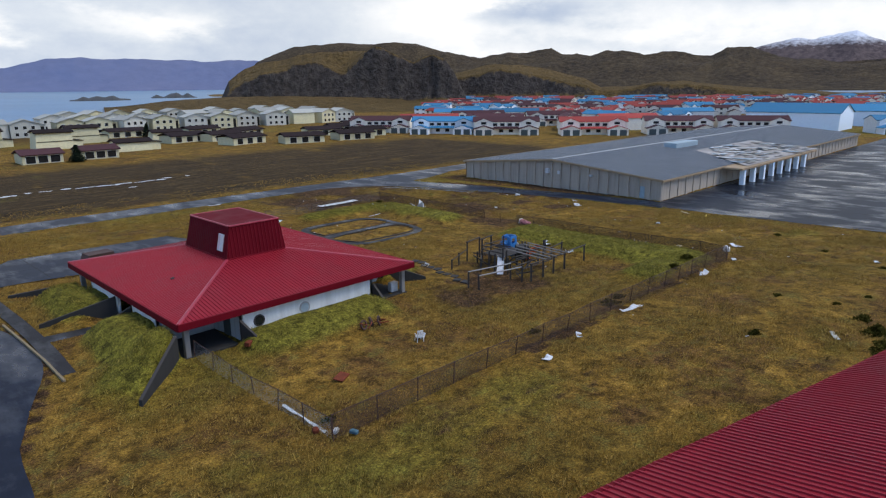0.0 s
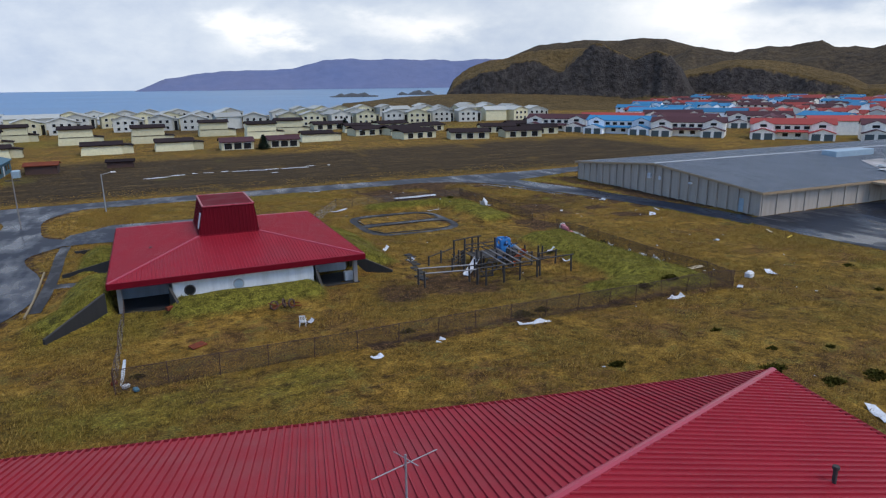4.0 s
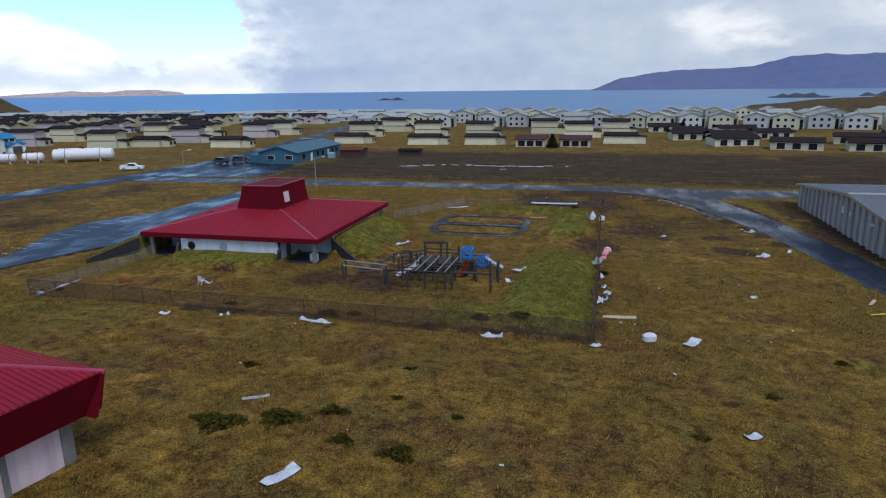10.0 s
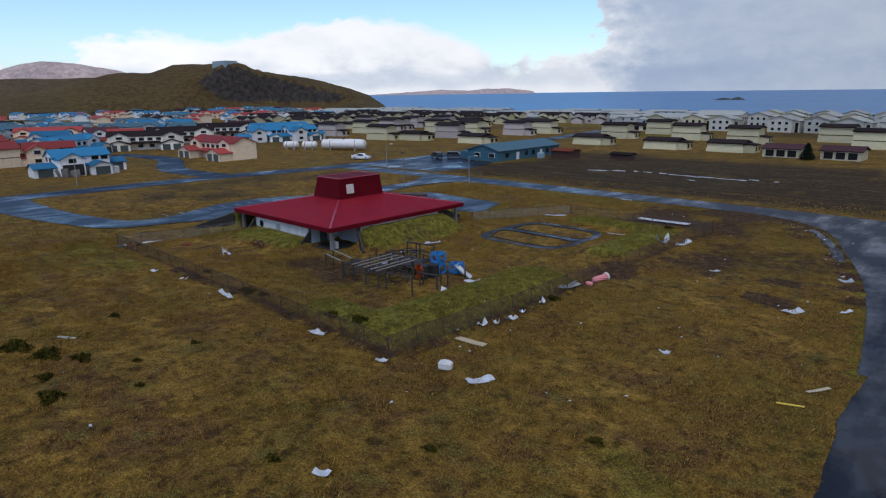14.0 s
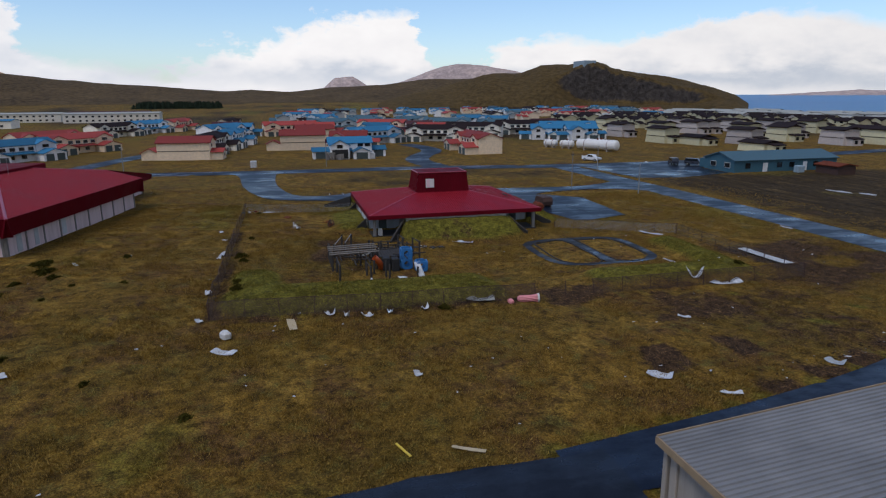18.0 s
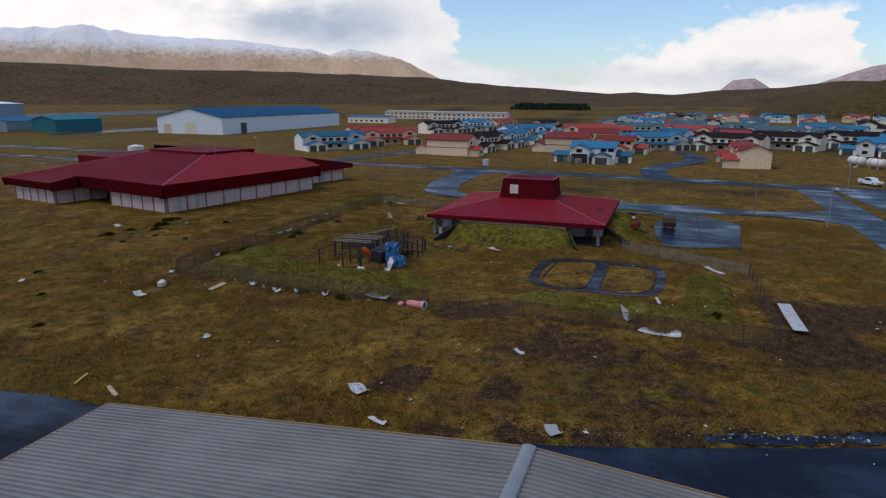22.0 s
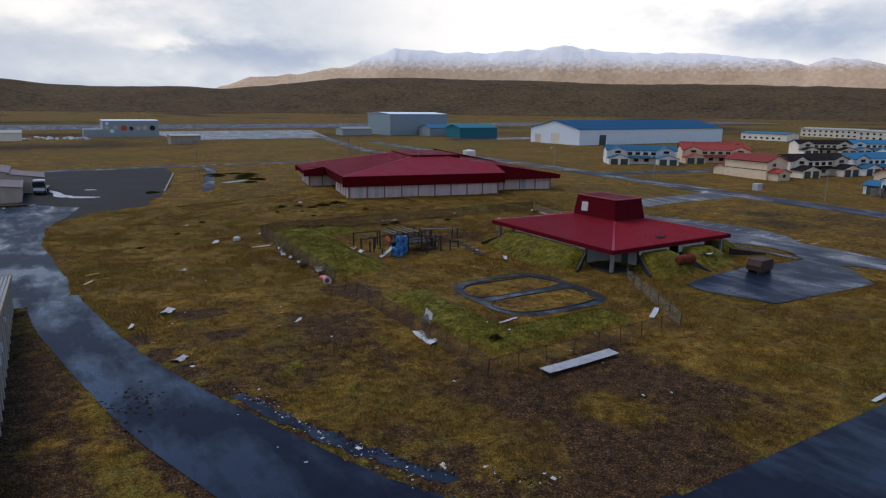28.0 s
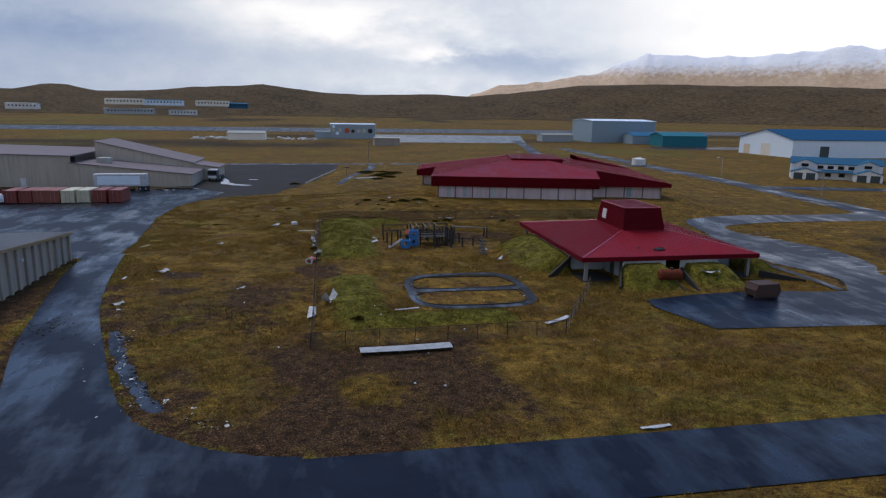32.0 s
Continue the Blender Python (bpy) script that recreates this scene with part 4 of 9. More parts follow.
def cover(x, y):
    """How far the ground is green turf, bare dark earth, or brown bog, by place."""
    n = bumps(x, y, 9, 5, 4)
    m = mounds(x, y)
    wx, wy = x, y
    x, y = x + 3.0 * bumps(wx, wy, 7, 31, 3), y + 3.0 * bumps(wx, wy, 7, 37, 3)
    g = nstep(m / 0.75 + 0.02 + 0.45 * n + 0.25 * bumps(wx, wy, 2.6, 47, 3)) * 0.95
    g = np.maximum(g, mound(x, y, 87, 94, 22, 34, 4, 0.5) * nstep(0.12 + 1.7 * bumps(wx, wy, 5, 53, 4)))
    g = np.maximum(g, mound(x, y, 14, 30, 24, 30, 4, 0.55) * nstep(0.6 + n))
    g = np.maximum(g, mound(x, y, 12, 18, 40, 46, 4, 0.5))
    g = np.maximum(g, 0.38 * nstep((bumps(x, y, 22, 8, 4) - 0.25) / 0.35))
    d = mound(x, y, 73, 86, 58, 84, 8, 0.62) * nstep((n + 0.36) / 0.65)
    d = np.maximum(d, mound(x, y, 57, 79, 88, 100, 6, 0.95) * nstep((n + 0.62) / 0.6))
    d = np.maximum(d, mound(x, y, 68, 77, 58, 72, 4, 0.9) * nstep((n + 0.40) / 0.6))
    d = np.maximum(d, mound(x, y, 42, 49, 38, 44, 4, 0.8) * nstep((n + 0.2) / 0.5))
    d = np.maximum(d, mound(x * .4 + wx * .6, y * .4 + wy * .6, 83.8, 87.0, 58.5, 60.8, .8, 1.0) + mound(x * .4 + wx * .6, y * .4 + wy * .6, 82.9, 85.8, 66.0, 68.0, .8, 1.0))
    d = np.maximum(d, mound(wx, wy, 69.2, 69.9, 28, 85, 0.8, 0.7) * nstep(n + 0.7))
    d = np.maximum(d, mound(wx, wy, 34, 69, 26.6, 27.4, 0.9, 0.85) * nstep(n + 0.75))
    d = np.maximum(d, mound(x, y, 48, 58, 37, 49, 2, 0.6) * nstep(n + 0.6))
    d = np.maximum(d, 0.5 * nstep((bumps(x, y, 15, 11, 4) - 0.36) / 0.25))
    for k in range(0, len(inner), 2):          # wet stony strip along the inside of the drive
        d = np.maximum(d, 0.85 * nstep((2.4 - np.hypot(wx - inner[k][0] + 0.8, wy - inner[k][1] + 0.4) + 0.9 * n) / 1.4) * (wy > 62))
    for line in (inner, outer, L_NORTH[4:26]):      # dark mossy rim beside the wet asphalt
        for k in range(0, len(line), 1):
            g = np.maximum(g, 0.62 * nstep((1.5 - np.hypot(wx - line[k][0], wy - line[k][1])) / 1.0))
    for mx, my, mr in ((80, 84, 1.6), (81.4, 76, 1.5), (74.3, 75, 1.4), (66, 82, 1.2), (77, 91, 1.0)):      # dark mossy hollows
        near_ = nstep((mr - np.hypot(x - mx, (y - my) * 1.3)) / 1.2)
        g, d = np.maximum(g, 0.8 * near_), d * (1 - 0.7 * near_)
    for k in range(len(east)):                           # muddy edge along the forecourt
        d = np.maximum(d, 0.9 * nstep((1.0 - np.hypot(wx - east[k][0] - .3, wy - east[k][1])) / 0.7))
    for ex, ey in ((93.4, 80.7), (92.6, 83), (91.9, 86), (91.4, 88.5), (90.7, 91)):      # churned mud at the outer edge of the drive
        d = np.maximum(d, nstep((1.7 - np.hypot(wx - ex, (wy - ey) * .7)) / 0.8))
    # old wheel tracks across the grass
    rut = np.interp(wx, [21, 33, 42, 53, 68, 85], [24.3, 20.9, 19.5, 19.1, 20.0, 18.1])
    for q in (-0.8, 0.8):
        d = np.maximum(d, 0.5 * nstep((0.42 - np.abs(wy - rut - q)) / 0.3) * ((wx > 21) & (wx < 85)) * nstep(n + 0.8))
    d = np.maximum(d, 1.0 * mound(wx, wy, 97, 101, 52, 96, 3, 1.0) * nstep(n + 0.9))
    g = np.maximum(g, 0.5 * mound(wx, wy, 92, 101, 84, 102, 4, 1.0) * nstep(n + 0.7))
    f = mound(x, y, -2, 160, 119, 172, 12, 1.0) * nstep(1.1 + n)
    f = np.maximum(f, mound(x, y, -33, -12, 42, 96, 7, 0.7) * nstep(0.5 + n))
    f = np.maximum(f, mound(x, y, -300, 60, -330, -250, 30, 0.3))
    out_ = nstep((np.hypot(wx - 50, wy - 50) - 150) / 90)
    f = np.maximum(f, out_ * 0.9 * nstep((bumps(wx, wy * 2.2, 120, 61, 5) + 0.08) / 0.5))
    g = np.maximum(g, out_ * 0.6 * nstep((bumps(wx, wy * 2.0, 75, 67, 5) - 0.05) / 0.4))
    return np.clip(g, 0, 1), np.clip(d, 0, 1), np.clip(f, 0, 1)


def paint(mesh, x, y):
    g, d, f = cover(x, y)
    a = mesh.color_attributes.new("cover", "FLOAT_COLOR", "POINT")
    a.data.foreach_set("color", np.stack([g, d, f, np.ones_like(g)], -1).reshape(-1).astype(np.float32))


paint(me, GX.reshape(-1), GY.reshape(-1))
me.polygons.foreach_set("use_smooth", np.ones(len(me.polygons), bool))
me.materials.append(MAT["ground"])
ground = tagged(new("ground", me), "autumn moor of ochre grass, green turf banks and bare dark earth", kind="structure")

mb = MB()
mb.add([(-4900, 150, SEA), (4900, 150, SEA), (4900, 4900, SEA), (-4900, 4900, SEA)], [(0, 1, 2, 3)])
structure("water", mb, "sea", "open blue-grey sea under a cloudy sky")


def height_at(x, y):
    a, b = np.array(float(x)), np.array(float(y))
    return float(base(a, b) + mounds(a, b))


# ---- hills and mountains, by bearing and height above the level eye ----
EYE_Z = 19.3


def range_of_hills(name, eye, dist, depth, profile, material, label, seed, rough=0.12, power=0.8, foot=0.0, n=200, rows=44, cliff=0.0, knob=0.05, crag=None, bare=None):
    """A ridge seen from eye: profile gives (bearing, elevation) in degrees of its skyline."""
    prof = sorted(profile)
    a0, a1 = prof[0][0], prof[-1][0]
    az = np.linspace(a0, a1, n)
    el = np.interp(az, [p[0] for p in prof], [p[1] for p in prof])
    el = el + knob * bumps(az * 10, az * 0, 9, seed + 1, 4)
    rr = np.linspace(0, 1, rows)
    AZ, RR = np.meshgrid(np.radians(az), rr)
    EL = np.interp(np.degrees(AZ), az, el)
    crest = dist + depth * 0.55
    top = EYE_Z + crest * np.tan(np.radians(EL))
    D = dist + depth * RR
    X, Y = eye[0] + D * np.cos(AZ), eye[1] + D * np.sin(AZ)
    up = np.where(RR < 0.55, nstep(RR / 0.55) ** power, nstep((1 - RR) / 0.45) ** 0.7)
    if cliff:
        deg = np.degrees(AZ) * 10
        c0 = 0.17 + 0.03 * bumps(deg, RR * 20, 22, seed + 3, 3)
        high = cliff + 0.2 * bumps(deg, RR * 6, 34, seed + 5, 3)
        if bare:        # on this side of the bearing the rock reaches the top
            high = high + (0.92 - high) * nstep((bare - np.degrees(AZ)) / 2.5)
        if crag:        # the bearings between which the rock shows; grass slopes elsewhere
            deg_ = np.degrees(AZ)
            span = nstep((deg_ - crag[0]) / crag[2]) * nstep((crag[1] - deg_) / crag[2])
        else:
            span = 1.0
        up_front = 0.12 * nstep(RR / 0.17) + high * nstep((RR - c0) / 0.05) + (0.88 - high) * nstep((RR - c0 - 0.04) / 0.33)
        up_front = up_front + (0.05 * bumps(X, Y, 26, seed + 6, 5) - 0.06 * np.abs(bumps(deg, RR * 9, 8, seed + 8, 4))) * nstep((RR - 0.1) / 0.1)
        up = np.where(RR < 0.55, np.minimum(up_front * span + (1 - span) * up, 1.0), up)
    nse = 0.6 * bumps(X, Y, depth * 0.3, seed, 5) + 0.5 * (1 - 2.2 * np.abs(bumps(X, Y, depth * 0.22, seed + 9, 5)))
    Z = foot + (top - foot) * up * (1 + rough * nse * (1 - np.abs(RR - 0.55) ** 0.25 * 0.2) * np.where(np.abs(RR - 0.55) < 0.03, 0.25, 1.0))
    Z = np.where((RR == 0) | (RR == 1), foot - 8, Z)
    ii = np.arange(rows * n).reshape(rows, n)
    q = np.stack([ii[:-1, :-1], ii[:-1, 1:], ii[1:, 1:], ii[1:, :-1]], -1).reshape(-1, 4)
    hm = bpy.data.meshes.new(name)
    hm.from_pydata(np.stack([X, Y, Z], -1).reshape(-1, 3).tolist(), [], q[:, ::-1].tolist())
    hm.polygons.foreach_set("use_smooth", np.ones(len(hm.polygons), bool))
    hm.materials.append(material)
    return tagged(new(name, hm), label, kind="structure")


MOOR = hill_material("mesa_moor", (0.080, 0.054, 0.021, 1), (0.19, 0.124, 0.047, 1), (0.064, 0.054, 0.047, 1), scale=0.02, rock_from=0.72)
DARK = hill_material("dark_moor_hills", (0.026, 0.022, 0.020, 1), (0.115, 0.082, 0.044, 1), (0.024, 0.023, 0.026, 1), scale=0.009, rock_from=0.45)
BROWN = hill_material("brown_moor_hills", (0.048, 0.033, 0.020, 1), (0.20, 0.135, 0.064, 1), (0.035, 0.027, 0.022, 1), scale=0.011, rock_from=0.2)
# the haze before these mountains is put into their flat blue colour
BLUE = hill_material("haze_tinted_mountain", (0.115, 0.145, 0.25, 1), (0.155, 0.165, 0.245, 1), (0.12, 0.15, 0.25, 1), scale=0.0016, rock_from=0.3, mottle=0.2)
# sunlight on the lower slopes is put into this bright ochre
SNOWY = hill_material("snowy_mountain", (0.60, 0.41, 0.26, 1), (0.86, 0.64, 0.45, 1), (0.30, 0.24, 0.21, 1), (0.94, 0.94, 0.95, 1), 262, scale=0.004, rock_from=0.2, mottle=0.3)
DUSK = hill_material("dusky_mountain", (0.07, 0.055, 0.06, 1), (0.16, 0.12, 0.11, 1), (0.08, 0.07, 0.075, 1), (0.62, 0.64, 0.68, 1), 212, scale=0.004, rock_from=0.2)
# far hills paled in their colour for haze and sunlight
PALE = hill_material("haze_paled_hill", (0.42, 0.34, 0.33, 1), (0.74, 0.57, 0.49, 1), (0.36, 0.33, 0.36, 1), scale=0.004, rock_from=0.2)

range_of_hills("hill_east", (0, 0), 570, 260, [(63.3, -1.0), (62.6, 0.3), (61.3, 1.2), (59, 1.92), (56.2, 2.38), (53.4, 2.62), (51.5, 2.72), (49.8, 2.5), (48.5, 1.92), (47.3, 1.45), (46.5, 1.8), (45.6, 1.97), (44.6, 1.65), (43.9, 0.9), (42.8, -1.0)],
               MOOR, "flat-topped grassy hill with a dark rock cliff", 3, 0.07, 0.35, cliff=0.62, n=420, rows=110, bare=52.6)
range_of_hills("hill_east", (0, 0), 700, 260, [(47, 0.2), (44.1, 0.7), (42.4, 1.1), (40.4, 1.54), (38.1, 1.5), (35.3, 0.95), (32.8, 0.3), (31.4, -0.45), (28.9, -0.36), (26.9, -0.05), (24.8, 0.0), (22.8, -0.26), (20.3, -0.53), (14, -0.9), (8, -1.2)],
               MOOR, "low grassy hill with a scarp behind the houses", 5, 0.10, 0.45, cliff=0.66, n=260, rows=70)
range_of_hills("hill_foot", (0, 0), 470, 260, [(72, -1.6), (70.7, -1.5), (67.2, -1.12), (63, -0.9), (58, -0.9), (52, -1.1), (46, -1.5)], MOOR, "ochre grass slope above the shore", 8, 0.06, 0.9)
range_of_hills("hill_range", (0, 0), 1500, 800, [(46, 1.6), (44.6, 2.3), (42.9, 2.14), (41.5, 1.91), (40.4, 2.17), (39.0, 2.42), (37.6, 2.26), (35.6, 2.64), (34.8, 2.22), (33.4, 2.33), (32.3, 2.10), (31.0, 2.49), (29.6, 2.39), (28.0, 2.06), (26.5, 2.24), (25.0, 2.02), (23.9, 1.67), (22.9, 1.6), (21.8, 2.15), (20.1, 2.15), (18.2, 1.68), (14.8, 1.28), (11.2, 1.5), (4, 1.0), (-8, 0.9), (-20, 1.2), (-40, 1.0)],
               DARK, "dark rugged moorland hills", 7, 0.30, 0.8, knob=0.08, n=520, rows=80)
range_of_hills("mountain", (0, 0), 3600, 900, [(22.5, 1.3), (20.6, 2.1), (18.6, 2.72), (17.7, 2.97), (17, 3.1), (15.9, 2.88), (14.4, 3.15), (13.2, 3.3), (12.4, 2.95), (11.4, 2.6), (6, 2.2), (0, 1.5)], DUSK, "far mountain with fresh snow on its top", 9, 0.10, n=260, knob=0.1)
range_of_hills("mountain", (0, 0), 3600, 900, [(62, 1.0), (59.5, 2.1), (57.1, 3.0), (53.4, 3.3), (46.8, 3.2), (44.4, 2.5), (42, 2.1), (38, 1.2)], DARK, "dark far mountain whose top is lost in cloud", 11, 0.08)
range_of_hills("headland", (20, 0), 3700, 800, [(90.5, -0.3), (88.2, 0.65), (84, 1.15), (78.2, 1.3), (75.6, 1.95), (73.9, 2.05), (68.9, 2.05), (65.6, 1.9), (60.4, 1.9), (56, 1.6)], BLUE, "mountains across the bay, tinted blue for haze", 13, 0.10, foot=-2)
range_of_hills("hill_west", (120, 40), 780, 330, [(172, -0.9), (171.5, -0.54), (167.6, 0.3), (162.9, 1.5), (159.7, 1.62), (158, 2.25), (153.7, 2.4), (151.1, 1.75), (147.1, 1.1), (144.1, 0.3), (142.4, -0.25), (141.4, -0.9)],
               MOOR, "grassy hill with dark cliffs above the town", 15, 0.07, 0.45, cliff=0.74, crag=(142.6, 157.5, 3.5), n=260, rows=70)
range_of_hills("ridge_west", (120, 60), 1600, 900, [(160, 1.3), (168, 1.2), (171.5, 0.78), (176.4, 0.55), (179.8, 0.22), (182.9, 0.4), (185, 0.27), (189.4, 0.6), (196.3, 1.1), (201.1, 1.6), (210.8, 1.87), (220.2, 2.0), (228.9, 2.18), (234.8, 2.33), (240.1, 2.45), (246.1, 2.3), (251.7, 1.6), (255.6, 1.23), (259, 1.42), (263.9, 1.2), (268.7, 1.34), (273.8, 1.92), (279.2, 1.55), (282.2, 1.25), (286.6, 1.13), (288.5, 1.5), (290, 1.57), (292.5, 1.04), (300, 1.2), (320, 1.0)],
               BROWN, "long dark brown moorland ridge beyond the airfield", 17, 0.10, 0.75, n=260)
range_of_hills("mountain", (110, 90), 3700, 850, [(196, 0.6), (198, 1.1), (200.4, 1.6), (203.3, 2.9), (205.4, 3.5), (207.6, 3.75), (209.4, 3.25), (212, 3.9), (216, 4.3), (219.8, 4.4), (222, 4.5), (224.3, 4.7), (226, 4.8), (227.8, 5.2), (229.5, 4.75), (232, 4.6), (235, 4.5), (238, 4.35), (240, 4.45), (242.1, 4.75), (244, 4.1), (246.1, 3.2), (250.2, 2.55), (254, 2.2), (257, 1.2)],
               SNOWY, "broad snow-topped mountain, sunlight put into its ochre slopes", 19, 0.10, n=300, knob=0.10)
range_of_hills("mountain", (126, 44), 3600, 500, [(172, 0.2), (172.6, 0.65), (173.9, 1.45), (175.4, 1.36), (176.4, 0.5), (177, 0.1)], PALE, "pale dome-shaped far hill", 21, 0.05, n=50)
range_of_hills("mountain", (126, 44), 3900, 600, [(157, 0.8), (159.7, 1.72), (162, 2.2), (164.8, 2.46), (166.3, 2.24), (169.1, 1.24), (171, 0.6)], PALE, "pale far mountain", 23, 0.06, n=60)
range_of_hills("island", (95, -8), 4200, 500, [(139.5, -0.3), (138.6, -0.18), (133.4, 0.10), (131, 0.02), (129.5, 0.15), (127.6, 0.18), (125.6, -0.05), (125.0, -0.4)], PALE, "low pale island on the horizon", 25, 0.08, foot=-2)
range_of_hills("island", (95, -8), 1250, 60, [(111.2, -1.1), (110.6, -0.9), (110, -0.75), (109.4, -0.85), (108.9, -0.7), (108.2, -1.0)], MAT["stone"], "black rock islet in the sea", 27, 0.3, foot=-2.2, n=40, rows=10)
range_of_hills("island", (0, 0), 1150, 130, [(74.2, -0.97), (73.7, -0.9), (73.2, -0.7), (72.9, -0.85), (72.3, -0.64), (71.8, -0.75), (71.2, -0.6), (70.8, -0.85), (70, -0.95)], MAT["stone"], "black rock islet in the sea", 29, 0.3, foot=-2.2, n=40, rows=10)
range_of_hills("island", (0, 0), 1300, 130, [(68.6, -0.9), (68.1, -0.62), (67.6, -0.8), (67.1, -0.58), (66.6, -0.5), (66.2, -0.75), (65.8, -0.55), (65.4, -0.8), (64.9, -0.95)], MAT["stone"], "black rock islet in the sea", 31, 0.3, foot=-2.2, n=40, rows=10)

# ---- the small building with the pyramid roof ----
def ribbed_slope(mb, p0, p1, q0, q1, pitch, rib, lift=0.0, cut=None):
    """Sheet metal from the eave p0-p1 up to q0-q1, with raised ribs running up the slope.
    The sheet is cut off by the lines p0-q0 and p1-q1."""
    p0, p1, q0, q1 = Vector(p0), Vector(p1), Vector(q0), Vector(q1)
    run = (p1 - p0).length
    d = (p1 - p0) / run
    up = (q0 - p0) - d * (q0 - p0).dot(d)
    height = up.length
    up /= height
    nrm = d.cross(up).normalized()
    if nrm.z < 0:
        nrm.negate()
    a0, a1 = (q0 - p0).dot(d), (q1 - p0).dot(d)

    def top(s):
        if cut:
            return cut(s)
        if s < a0:
            return height * s / a0 if a0 > 1e-6 else height
        if s > a1:
            return height * (run - s) / (run - a1) if run - a1 > 1e-6 else height
        return height
    n = max(2, int(run / pitch))
    w = run / n
    pts, faces = [], []
    stations = []
    for i in range(n):
        s = i * w
        for f, h in ((0.0, 0.0), (0.60, 0.0), (0.66, rib), (0.90, rib)):
            stations.append((s + f * w, h))
    stations.append((run, 0.0))
    for s, h in stations:
        t = max(0.0, top(s))
        pts += [p0 + d * s + nrm * (h + lift), p0 + d * s + up * t + nrm * (h + lift)]
    for i in range(len(stations) - 1):
        faces.append((2 * i, 2 * i + 2, 2 * i + 3, 2 * i + 1))
    mb.add(pts, faces)
    return mb


def cap_line(mb, a, b, w=0.16, h=0.10):
    """A folded metal cap along a hip or a ridge."""
    a, b = Vector(a), Vector(b)
    d = (b - a).normalized()
    s = d.cross(Vector((0, 0, 1))).normalized()
    u = s.cross(d).normalized()
    prof = [(-w, -0.05), (-w * 0.85, h * 0.5), (-w * 0.3, h), (w * 0.3, h), (w * 0.85, h * 0.5), (w, -0.05)]
    pts = [a + s * x + u * z for x, z in prof] + [b + s * x + u * z for x, z in prof]
    mb.add(pts, [(i, i + 1, 7 + i, 6 + i) for i in range(5)] + [(5, 0, 6, 11), (5, 4, 3, 2, 1, 0), (6, 7, 8, 9, 10, 11)])


X0, X1, Y0, Y1, EAVE = 16.3, 38.95, 44.4, 68.9, 3.02        # eave rectangle
TX0, TX1, TY0, TY1 = 24.4, 30.3, 52.6, 60.75                  # foot of the roof tower
UX0, UX1, UY0, UY1, TTOP = 25.05, 30.0, 53.0, 60.45, 7.42     # its top
TFOOT = 4.62


